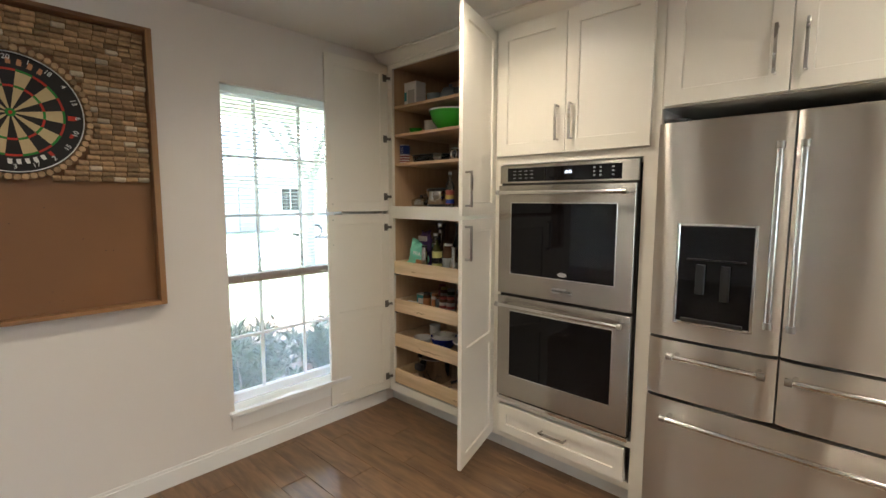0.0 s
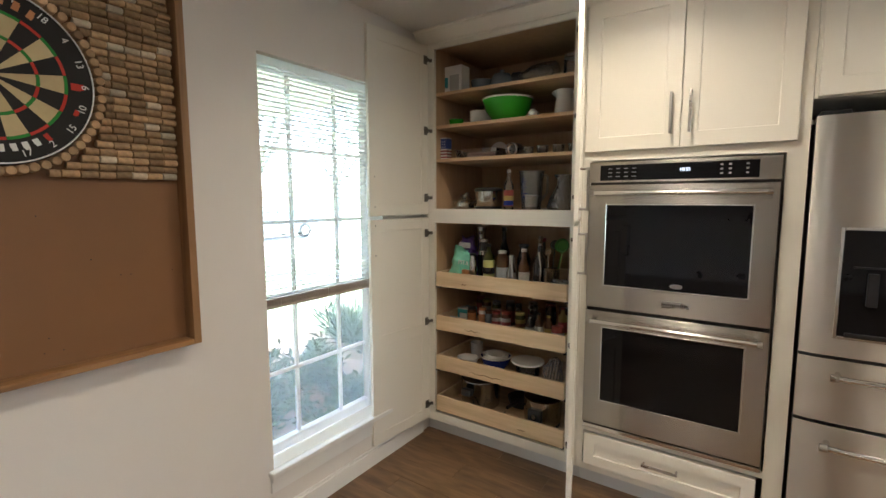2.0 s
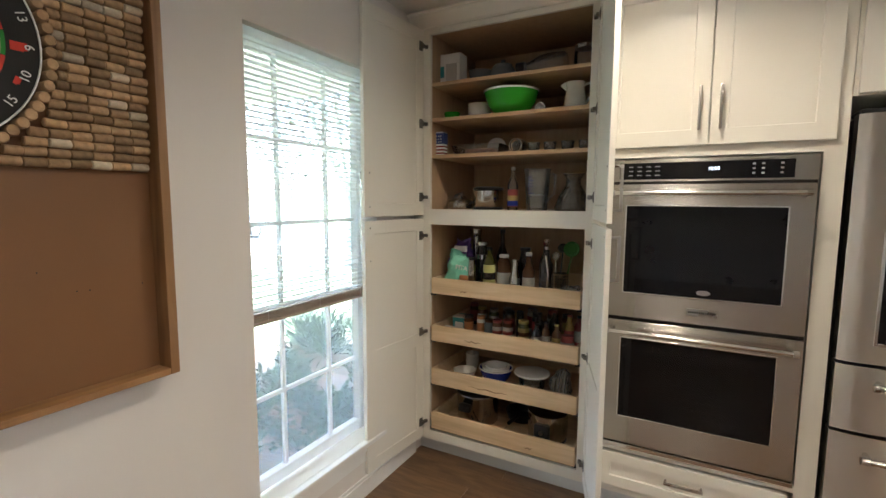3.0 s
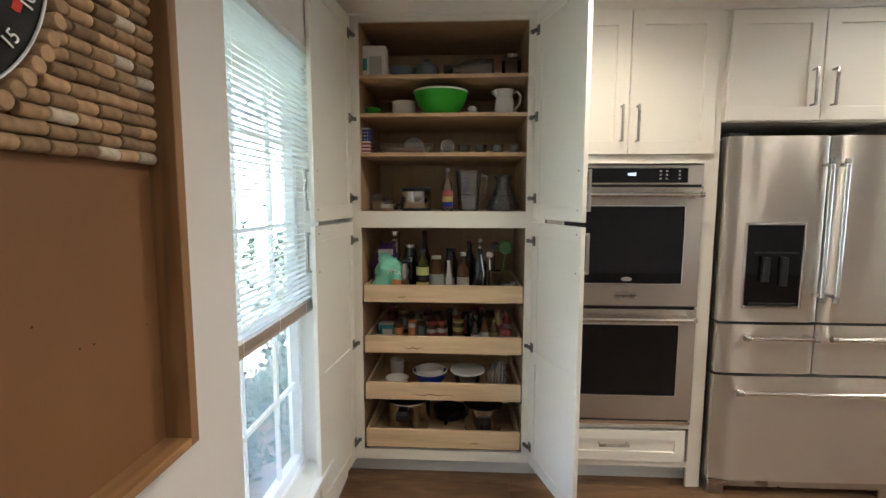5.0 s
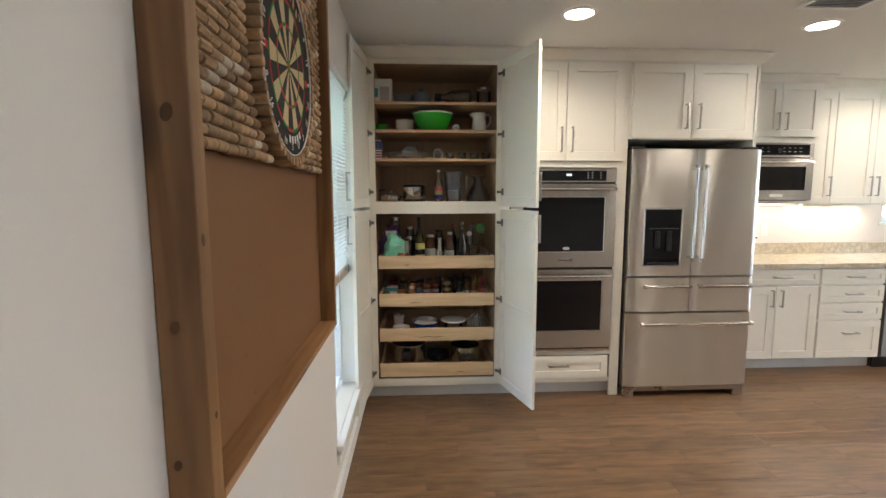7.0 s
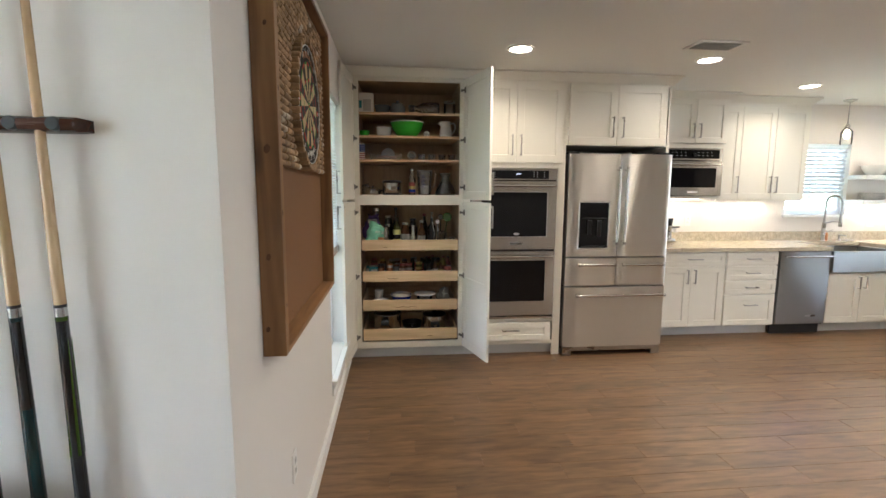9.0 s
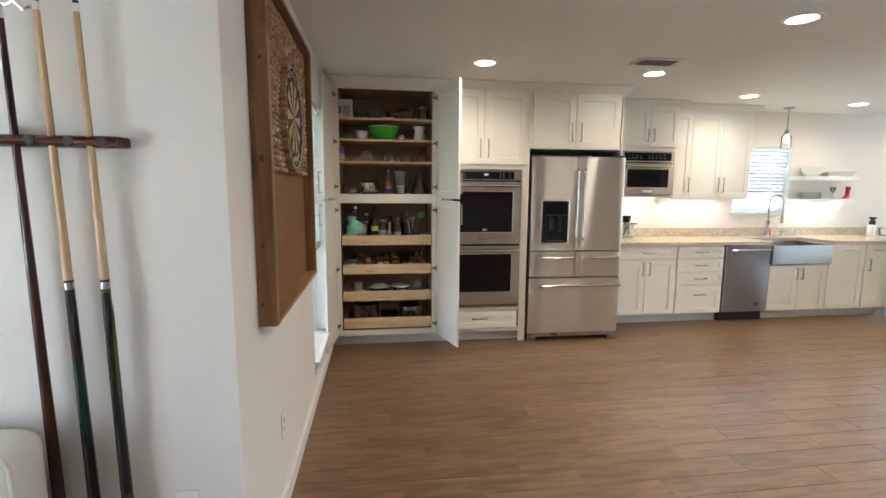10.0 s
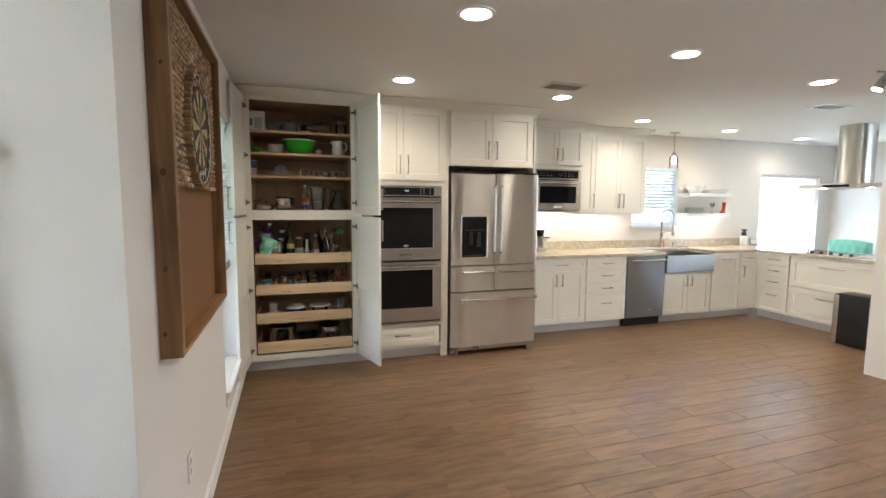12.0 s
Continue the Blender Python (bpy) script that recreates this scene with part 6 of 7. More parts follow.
def wedge(bm, r0, r1, a0, a1, h0, h1, n=4):
    pts = [(r1, a0 + (a1 - a0) * k / n) for k in range(n + 1)] + [(r0, a1 + (a0 - a1) * k / n) for k in range(n + 1)]
    lo = [bm.verts.new((h0, DCY + r * math.sin(a), DCZ + r * math.cos(a))) for r, a in pts]
    hi = [bm.verts.new((h1, DCY + r * math.sin(a), DCZ + r * math.cos(a))) for r, a in pts]
    m = len(pts)
    bm.faces.new(hi)
    for i in range(m):
        bm.faces.new((lo[i], lo[(i + 1) % m], hi[(i + 1) % m], hi[i]))


for i in range(20):
    a0, a1 = radians(18 * i - 9) + 0.004, radians(18 * i + 9) - 0.004
    dark = i % 2 == 0
    for r0, r1, m in ((0.0165, 0.0985, SISAL_B if dark else SISAL_C), (0.1075, 0.1615, SISAL_B if dark else SISAL_C), (0.0990, 0.107, SISAL_R if dark else SISAL_G), (0.162, 0.170, SISAL_R if dark else SISAL_G)):
        bm = bmesh.new()
        wedge(bm, r0, r1, a0, a1, DF - 0.001, DF + 0.0006)
        bmesh.ops.recalc_face_normals(bm, faces=bm.faces[:])
        part("segment", bm, m, dart, smooth=0)
part("bull_ring", lathe(bmesh.new(), (DF, DCY, DCZ), [(0.0159, -0.001), (0.0159, 0.0008), (0.007, 0.0008)], 28, "x"), SISAL_G, dart, "green outer bull")
part("bull", lathe(bmesh.new(), (DF, DCY, DCZ), [(0.0064, 0.0), (0.0064, 0.0014)], 20, "x"), SISAL_R, dart, "red bull")
ringpts = [(DF + 0.004, DCY + (DR - 0.005) * math.cos(2 * math.pi * k / 72), DCZ + (DR - 0.005) * math.sin(2 * math.pi * k / 72)) for k in range(73)]
part("number_ring", tube(bmesh.new(), ringpts, 0.0022, 6), WIRE, dart, "white wire number ring")
for i, num in enumerate((20, 1, 18, 4, 13, 6, 10, 15, 2, 17, 3, 19, 7, 16, 8, 11, 14, 9, 12, 5)):
    a = radians(18 * i)
    m = Matrix.Translation((DF + 0.003, DCY + (DR - 0.026) * math.sin(a), DCZ + (DR - 0.026) * math.cos(a))) @ Matrix.Rotation(radians(90), 4, "Z") @ Matrix.Rotation(radians(90), 4, "X") @ Matrix.Rotation(-a + (math.pi if math.cos(a) < -0.2 else 0), 4, "Z")
    text_mesh("number", str(num), 0.026, m, WIRE, dart, ext=0.0006)
# lettering on the outer ring, as plain shapes
LETTER = [(-27 + 9.5 * j, 0.198, 0.017, 0.024, ORANGE) for j in range(7)] + [(152 + 8 * j, 0.190, 0.016, 0.020, PAPER) for j in range(5)] + [(143, 0.190, 0.014, 0.022, SISAL_R), (112, 0.200, 0.020, 0.012, SISAL_R), (90, 0.192, 0.022, 0.030, SISAL_R), (-90, 0.192, 0.022, 0.030, SISAL_R)]
for k, (a, r, w, h, m) in enumerate(LETTER):
    a = radians(a)
    bm = boxes((-0.0003, -w * 0.38, -h / 2, 0.0006, w * 0.38, h / 2), (-0.0003, w * 0.38, -h / 2, 0.0006, w * 0.5, h * 0.1 * (1 + k % 3)))
    turn(bm, Matrix.Translation((DF + 0.0006, DCY + r * math.sin(a), DCZ + r * math.cos(a))) @ Matrix.Rotation(-a, 4, "X"))
    part("print", bm, m, dart, smooth=0)

# ---- cue rack ----
CUEY = -0.876
MAHOG = wood("mahogany", (0.030, 0.010, 0.007), (0.085, 0.030, 0.018), "x", rough=0.25, knots=False, rand=0.05, bump=0.05)
SHAFT = wood("maple_shaft", (0.50, 0.335, 0.175), (0.62, 0.44, 0.25), "z", rough=0.25, knots=False, rand=0.05, bump=0.02)
BUTTD = wood("dark_butt", (0.030, 0.012, 0.010), (0.065, 0.025, 0.018), "z", rough=0.2, knots=False, rand=0.05, bump=0.02)
LACQ = mat("black_lacquer", (0.010, 0.012, 0.014), 0.12, vary=0.1, coat=0.5)
LACT = mat("teal_lacquer", (0.008, 0.03, 0.035), 0.12, vary=0.1, coat=0.5)
LACG = mat("green_lacquer", (0.045, 0.085, 0.010), 0.15, vary=0.3, scale=20, coat=0.5)
rack = thing("cue_rack", (-2.82, -0.86, 0.45), "dark mahogany wall rack holding pool cues", "cue rack")
bm = bmesh.new()
prof = [(-0.0, -0.0155), (0.045, -0.0155), (0.058, -0.008), (0.062, 0.0), (0.058, 0.008), (0.045, 0.0155), (0.0, 0.0155)]
loops = []
for x, k in ((-3.16, 0.6), (-3.14, 1.0), (-2.563, 1.0), (-2.536, 0.9), (-2.524, 0.5)):
    loops.append([(x, -0.832 - d * k, 1.603 + h * (0.7 + 0.3 * k)) for d, h in prof])
rings(bm, loops)
bmesh.ops.recalc_face_normals(bm, faces=bm.faces[:])
part("top_rail", bm, MAHOG, rack, "rounded mahogany rail")
for x in (-3.02, -2.93, -2.835, -2.745, -2.652, -2.57):
    part("clip", lathe(bmesh.new(), (x, -0.885, 1.603), [(0.013, -0.009), (0.015, -0.004), (0.015, 0.004), (0.013, 0.009)], 14, "y"), BLACK, rack, "black rubber clip")
loops = []
for x, k in ((-3.16, 0.6), (-3.14, 1.0), (-2.575, 1.0), (-2.54, 0.9), (-2.525, 0.5)):
    loops.append([(x, -0.832 - d * k * 1.6, 0.455 + h * (0.7 + 0.3 * k)) for d, h in prof])
bm = rings(bmesh.new(), loops)
bmesh.ops.recalc_face_normals(bm, faces=bm.faces[:])
part("base_rail", bm, MAHOG, rack, "rounded mahogany foot rail")
solo("paper_tag", boxes((-2.845, -0.86, 1.6195, -2.795, -0.845, 1.645), r=0.001), PAPER, "small folded paper tag lying on the rack", "tag")


def cue(xt, xb, zt, zb, kind):
    L = zt - zb
    at = (xb, CUEY, zb)
    t = thing("pool_cue", at, {"bridge": "dark mahogany bridge stick with a chrome bridge head", "teal": "pool cue with a maple shaft and a black and teal butt", "green": "pool cue with a maple shaft and a black and green butt"}[kind], "pool cue", "pool cues in the rack")

    def P(z):
        f = (z - zb) / L
        return (xb + (xt - xb) * f, CUEY + 0.004 * f, z)

    def R(z):
        return 0.0165 - 0.0095 * (z - zb) / L

    def seg(name, z0, z1, m, label="", k=1.0):
        part(name, rod(bmesh.new(), P(z0), P(z1), R(z0) * k, R(z1) * k, 18), m, t, label)
    if kind == "bridge":
        seg("stick", zb + 0.02, zt - 0.015, BUTTD, "dark mahogany stick")
        seg("bumper", zb, zb + 0.02, BLACK)
        x, y, z = P(zt)
        part("ferrule", rod(bmesh.new(), (x, y, z - 0.03), (x, y, z + 0.012), 0.009, seg=14), CHROME, t)
        bm = bmesh.new()
        tube(bm, [(x - 0.075, y - 0.005, z + 0.030), (x - 0.06, y - 0.005, z + 0.014), (x - 0.035, y - 0.005, z + 0.022), (x - 0.018, y - 0.005, z + 0.004), (x, y - 0.005, z + 0.014), (x + 0.018, y - 0.005, z + 0.002), (x + 0.04, y - 0.005, z + 0.012), (x + 0.06, y - 0.005, z - 0.006), (x + 0.078, y - 0.005, z + 0.002)], 0.005, 8)
        part("bridge_head", bm, CHROME, t, "chrome bridge head")
        return t
    seg("bumper", zb, zb + 0.018, BLACK)
    if kind == "teal":
        seg("butt", zb + 0.018, 0.72, LACQ)
        seg("butt", 0.72, 0.98, LACT)
        seg("butt", 0.98, 1.180, LACQ)
    else:
        seg("butt", zb + 0.018, 0.56, LACG)
        seg("wrap", 0.56, 0.86, LACQ, k=1.01)
        seg("butt", 0.86, 1.180, LACQ)
        for k in range(4):
            a = math.pi * (0.9 + 0.45 * k)
            x0, y0, z0 = P(0.87)
            bm = rod(bmesh.new(), (x0 + 0.011 * math.cos(a), y0 + 0.011 * math.sin(a), 0.865), (x0 + 0.0105 * math.cos(a), y0 + 0.0105 * math.sin(a), 1.14), 0.0045, 0.0006, 8)
            part("inlay", bm, LACG, t)
    seg("ring", 1.180, 1.190, LACT if kind == "teal" else LACG, k=1.03)
    seg("joint", 1.190, 1.210, POTSTEEL, "steel joint", k=1.02)
    seg("ring", 1.210, 1.217, BLACK, k=1.02)
    seg("shaft", 1.217, zt - 0.03, SHAFT, "pale maple shaft")
    seg("ferrule", zt - 0.03, zt - 0.008, PAPER, "white ferrule")
    seg("tip", zt - 0.008, zt, BLACK)
    return t


cue(-2.796, -2.778, 1.945, 0.478, "bridge")
cue(-2.709, -2.682, 1.970, 0.478, "teal")
cue(-2.613, -2.590, 1.970, 0.478, "green")


def outlet(at, axis, gangs=1, label="white plastic wall outlet with a cover plate"):
    """A duplex outlet; axis: the way its face looks."""
    t = thing("wall_outlet", at, label, "wall outlet")
    w = 0.035 + 0.023 * (gangs - 1)

    def bx(u0, z0, u1, z1, d0, d1, r=0.0):
        x, y, z = at
        return boxes((x + d0, y + u0, z + z0, x + d1, y + u1, z + z1), r=r) if axis == "x" else boxes((x + u0, y - d0, z + z0, x + u1, y - d1, z + z1), r=r)
    part("cover_plate", bx(-w, -0.057, w, 0.057, 0.0005, 0.006, 0.002), TRIM, t)
    for g in range(gangs):
        c = (g - (gangs - 1) / 2) * 0.046
        for s in (-0.020, 0.020):
            part("socket", bx(c - 0.015, s - 0.0135, c + 0.015, s + 0.0135, 0.0061, 0.0075, 0.0015 / 2), WHITE, t)
            part("slot", bx(c - 0.007, s - 0.002, c - 0.005, s + 0.006, 0.0076, 0.0078), BLACK, t, smooth=0)
            part("slot", bx(c + 0.005, s - 0.002, c + 0.007, s + 0.006, 0.0076, 0.0078), BLACK, t, smooth=0)
    return t


outlet((WEST, -0.215, 0.402), "x")
outlet((-2.437, -0.83, 0.462), "y")
outlet((1.395, NORTH, 1.14), "y")
outlet((3.665, NORTH, 1.12), "y", 2, "white double wall outlet above the granite upstand")

# upholstered chair by the cue wall
LINEN = mat("white_upholstery", (0.72, 0.69, 0.62), 0.85, vary=0.04, scale=6, bump=0.5, bscale=350)
ch = thing("armchair", (-3.02, -1.30, 0), "white upholstered armchair with piped edges", "armchair")
bm = boxes((-3.45, -1.05, 0.30, -2.765, -0.90, 0.815), r=0.055, seg=4)
part("backrest", bm, LINEN, ch, "padded white backrest")
part("piping", tube(bmesh.new(), [(-2.769, -1.053, 0.36), (-2.769, -1.053, 0.76), (-2.790, -1.053, 0.795), (-2.825, -1.053, 0.815), (-3.40, -1.053, 0.815)], 0.006, 8), LINEN, ch)
part("seat", boxes((-3.43, -1.60, 0.26, -2.75, -1.055, 0.43), r=0.04, seg=3), LINEN, ch, "padded white seat")
for x in (-3.38, -2.81):
    for y in (-1.52, -0.96):
        part("leg", rod(bmesh.new(), (x, y, 0.0), (x, y, 0.27), 0.016, 0.024, 12), MAHOG, ch)


# ---- ceiling things ----
for vx, vy in ((0.27, 1.10), (3.07, 0.92)):
    t = thing("ceiling_vent", (vx, vy, CEIL), "white louvred ceiling air vent", "ceiling vent", "ceiling vents")
    part("frame", boxes((vx - 0.17, vy - 0.10, CEIL - 0.010, vx + 0.17, vy - 0.075, CEIL - 0.0005), (vx - 0.17, vy + 0.075, CEIL - 0.010, vx + 0.17, vy + 0.10, CEIL - 0.0005),
         (vx - 0.17, vy - 0.075, CEIL - 0.010, vx - 0.145, vy + 0.075, CEIL - 0.0005), (vx + 0.145, vy - 0.075, CEIL - 0.010, vx + 0.17, vy + 0.075, CEIL - 0.0005), r=0.002), TRIM, t)
    part("backing", boxes((vx - 0.145, vy - 0.075, CEIL - 0.0020, vx + 0.145, vy + 0.075, CEIL - 0.0006)), DARK, t, smooth=0)
    for k in range(8):
        y = vy - 0.064 + k * 0.0183
        bm = box(bmesh.new(), -0.145, -0.006, -0.0007, 0.145, 0.006, 0.0007)
        turn(bm, Matrix.Translation((vx, y, CEIL - 0.0075)) @ Matrix.Rotation(radians(35), 4, "X"))
        part("slat", bm, TRIM, t, smooth=0)

VIEW_FIT[:] = 1.035, -0.02, -0.04
pend = thing("pendant_lamp", (2.87, 2.72, CEIL), "glass jar pendant lamp on a nickel stem over the sink", "pendant lamp")
part("canopy", lathe(bmesh.new(), (2.87, 2.72, CEIL), [(0.060, -0.0005), (0.058, -0.012), (0.020, -0.026), (0.008, -0.030)], 28), NICKEL, pend)
part("stem", rod(bmesh.new(), (2.87, 2.72, 2.19), (2.87, 2.72, CEIL - 0.028), 0.0055, seg=10), NICKEL, pend)
part("socket", lathe(bmesh.new(), (2.87, 2.72, 2.13), [(0.020, 0.0), (0.024, 0.01), (0.022, 0.05), (0.010, 0.062)], 20), NICKEL, pend)
part("shade", lathe(bmesh.new(), (2.87, 2.72, 1.975), [(0.050, 0.0), (0.052, 0.01), (0.052, 0.13), (0.030, 0.165)], 28, cap=False), clear("lamp_glass", (0.97, 0.98, 0.98), 0.03, 0.02, 1.25), pend, "clear glass jar shade")
bm = lathe(bmesh.new(), (2.87, 2.72, 2.035), [(0.004, 0.0), (0.020, 0.012), (0.028, 0.038), (0.022, 0.070), (0.013, 0.095)], 20)
part("bulb", bm, mat("bulb_glow", (1.0, 0.85, 0.6), 0.4, emit=2.0, vary=0), pend, "lit bulb")

VIEW_FIT[:] = 1.0, -0.07, -0.09
tr = thing("track_light", (2.35, -0.04, CEIL), "nickel ceiling track light with adjustable spot heads", "track light")
part("canopy", lathe(bmesh.new(), (2.42, -0.06, CEIL), [(0.06, -0.0005), (0.058, -0.018), (0.02, -0.024)], 26), NICKEL, tr)
part("track", tube(bmesh.new(), [(2.04, 0.01, CEIL - 0.035), (2.25, -0.02, CEIL - 0.028), (2.42, -0.06, CEIL - 0.028), (2.62, -0.12, CEIL - 0.035), (2.85, -0.16, CEIL - 0.035)], 0.007, 8), NICKEL, tr)
for hx, hy, dx, dy2 in ((2.10, 0.0, -0.03, 0.02), (2.80, -0.155, 0.03, 0.02)):
    head = part("spot_head", rod(bmesh.new(), (hx, hy, CEIL - 0.065), (hx + dx, hy + dy2, CEIL - 0.150), 0.018, 0.036, 20), NICKEL, tr, "nickel spot head")
    part("arm", rod(bmesh.new(), (hx, hy, CEIL - 0.066), (hx, hy, CEIL - 0.034), 0.006, seg=8), NICKEL, tr)
    v = (Vector((hx + dx, hy + dy2, CEIL - 0.150)) - Vector((hx, hy, CEIL - 0.065))).normalized()
    e = Vector((hx + dx, hy + dy2, CEIL - 0.150))
    part("lens", rod(bmesh.new(), e, e + v * 0.003, 0.031, 0.029, 20), LAMP, head, "lit lens")

# range hood
VIEW_FIT[:] = 1.0, 0.07, -0.10
hood = thing("range_hood", (4.44, 1.6, 1.70), "stainless steel island range hood hung from the ceiling", "range hood")
HOODS = steel("hood_steel", (0.52, 0.50, 0.47), 0.30, "z", 0.1)
bm = bmesh.new()
loops = []
for z in (1.755, CEIL - 0.001):
    l = []
    for i in range(40):
        a = 2 * math.pi * i / 40
        l.append((4.44 + 0.145 * math.copysign(abs(math.cos(a)) ** 0.55, math.cos(a)), 1.61 + 0.155 * math.copysign(abs(math.sin(a)) ** 0.55, math.sin(a)), z))
    loops.append(l)
part("chimney", rings(bm, loops), HOODS, hood, "rounded brushed steel chimney")
for hy in (1.30, 1.60, 1.92):
    part("filter_handle", tube(bmesh.new(), [(4.22, hy - 0.03, 1.704), (4.22, hy - 0.03, 1.690), (4.22, hy + 0.03, 1.690), (4.22, hy + 0.03, 1.704)], 0.003, 6), NICKEL, hood, "small wire filter handle")
part("canopy", boxes((4.13, 1.13, 1.705, 4.75, 2.03, 1.752), r=0.004), HOODS, hood, "flat brushed steel canopy")
part("control_panel", boxes((4.128, 1.47, 1.716, 4.131, 1.75, 1.742)), BLACKGLASS, hood, smooth=0)
part("chimney_vent", boxes((4.40, 1.456, 2.30, 4.50, 1.461, 2.36)), DARK, hood, smooth=0)
for y in (1.35, 1.85):
    part("hood_lamp", lathe(bmesh.new(), (4.30, y, 1.7045), [(0.03, 0.0), (0.03, -0.004)], 18), LAMP, hood)

cook = thing("cooktop", (4.38, 1.65, CT1), "black glass cooktop with a row of knobs, set in the peninsula", "cooktop")
part("glass", boxes((4.14, 1.20, CT1 + 0.0005, 4.62, 2.10, CT1 + 0.007), r=0.002), BLACKGLASS, cook, "black glass top")
part("trim", boxes((4.13, 1.19, CT1 + 0.0003, 4.14, 2.11, CT1 + 0.009), (4.62, 1.19, CT1 + 0.0003, 4.63, 2.11, CT1 + 0.009), (4.14, 2.10, CT1 + 0.0003, 4.62, 2.11, CT1 + 0.009), (4.14, 1.19, CT1 + 0.0003, 4.62, 1.20, CT1 + 0.009)), POTSTEEL, cook)
for k in range(5):
    part("knob", lathe(bmesh.new(), (4.22, 1.44 + k * 0.107, CT1 + 0.0072), [(0.021, 0), (0.022, 0.004), (0.018, 0.022), (0.015, 0.024)], 18), BLACK, cook, "black control knob")
for x, y, r in ((4.46, 1.38, 0.08), (4.46, 1.92, 0.09), (4.44, 1.65, 0.11)):
    part("burner_ring", lathe(bmesh.new(), (x, y, CT1 + 0.0071), [(r, 0), (r, 0.0006), (r - 0.006, 0.0006), (r - 0.006, 0.0)], 36, cap=False), MARK, cook)

# chair beyond the peninsula
TEALF = mat("mint_fabric", (0.22, 0.55, 0.43), 0.8, vary=0.06, scale=8, bump=0.4, bscale=300)


def tufted_chair(x, y, face):
    t = thing("dining_chair", (x, y, 0), "mint green dining chair with a button-tufted back", "chair", "mint dining chairs")
    bm = bmesh.new()
    n, m = 24, 16
    w, h0, h1 = 0.25, 0.47, 1.03
    def sheet(d0, puff):
        g = []
        for j in range(m + 1):
            l = []
            for i in range(n + 1):
                u, v = -1 + 2 * i / n, j / m
                z = h0 + (h1 - h0) * v - 0.03 * u * u * v
                q = puff * (abs(math.sin(math.pi * (u * 2.5 + v * 2))) * abs(math.sin(math.pi * (u * 2.5 - v * 2)))) ** 0.5
                edge = min(1, (1 - abs(u)) * 8, v * 8, (1 - v) * 8)
                l.append(bm.verts.new((x + face * (d0 + (0.018 * edge + q) * (1 if puff else -1)), y + u * w, z)))
            g.append(l)
        return g
    a, b2 = sheet(0.0, 0.016), sheet(-0.07, 0.0)
    for j in range(m):
        for i in range(n):
            bm.faces.new((a[j][i], a[j][i + 1], a[j + 1][i + 1], a[j + 1][i]))
            bm.faces.new((b2[j][i + 1], b2[j][i], b2[j + 1][i], b2[j + 1][i + 1]))
    for j in range(m):
        bm.faces.new((a[j][0], a[j + 1][0], b2[j + 1][0], b2[j][0]))
        bm.faces.new((a[j][n], b2[j][n], b2[j + 1][n], a[j + 1][n]))
    for i in range(n):
        bm.faces.new((a[m][i], a[m][i + 1], b2[m][i + 1], b2[m][i]))
        bm.faces.new((a[0][i], b2[0][i], b2[0][i + 1], a[0][i + 1]))
    bmesh.ops.recalc_face_normals(bm, faces=bm.faces[:])
    part("backrest", bm, TEALF, t, "button-tufted mint backrest", smooth=60)
    for v, us in ((0.25, (-0.4, 0.0, 0.4)), (0.5, (-0.6, -0.2, 0.2, 0.6)), (0.75, (-0.4, 0.0, 0.4))):
        for u in us:
            part("button", lathe(bmesh.new(), (x + face * 0.018, y + u * w, h0 + (h1 - h0) * v), [(0.009, -0.002 * face), (0.010, 0.003 * face), (0.005, 0.007 * face)], 12, "x"), TEALF, t)
    part("seat", boxes((x + face * 0.0, y - 0.24, 0.38, x + face * 0.46, y + 0.24, 0.48), r=0.03, seg=3), TEALF, t, "padded mint seat")
    for dx in (0.04, 0.42):
        for dy3 in (-0.2, 0.2):
            part("leg", rod(bmesh.new(), (x + face * dx, y + dy3, 0), (x + face * dx, y + dy3, 0.39), 0.013, 0.02, 10), MAHOG, t)
    return t


tufted_chair(5.50, 2.24, -1)

VIEW_FIT[:] = 1.0, 0.01, -0.11
can = thing("trash_can", (3.86, 1.08, 0), "black and steel rectangular pedal bin by the peninsula", "trash can")
part("body", boxes((3.735, 0.93, 0.01, 3.985, 1.235, 0.52), r=0.012, seg=2), BLACK, can, "black plastic body")
part("front", boxes((3.728, 0.925, 0.02, 3.745, 1.242, 0.54), r=0.006, seg=2), BLACK, can, "black front")
part("edge_trim", boxes((3.722, 1.198, 0.02, 3.75, 1.25, 0.545), r=0.002), STEEL, can, "brushed steel edge")
part("lid", boxes((3.732, 0.925, 0.521, 3.99, 1.24, 0.56), r=0.012, seg=2), BLACK, can, "black lid")

# worktop things
VIEW_FIT[:] = 1.035, -0.02, -0.04
fa = thing("kitchen_faucet", (2.90, 2.90, CT1), "brushed nickel spring-neck kitchen faucet behind the sink", "faucet")
part("base", lathe(bmesh.new(), (2.90, 2.90, CT1), [(0.028, 0.0005), (0.028, 0.006), (0.021, 0.012), (0.019, 0.20), (0.016, 0.215)], 24), NICKEL, fa)
arc1 = [(2.90, 2.90, CT1 + 0.20), (2.90, 2.90, CT1 + 0.43)] + [(2.90 + 0.0475 * (1 - math.cos(a)) , 2.90 - 0.05 * (1 - math.cos(a)), CT1 + 0.43 + 0.085 * math.sin(a)) for a in [math.pi * k / 12 for k in range(1, 13)]] + [(2.995, 2.80, CT1 + 0.30)]
part("spring", tube(bmesh.new(), arc1, 0.010, 12), NICKEL, fa, "spring-wrapped neck")
bm = bmesh.new()
pts = [Vector(p) for p in arc1]
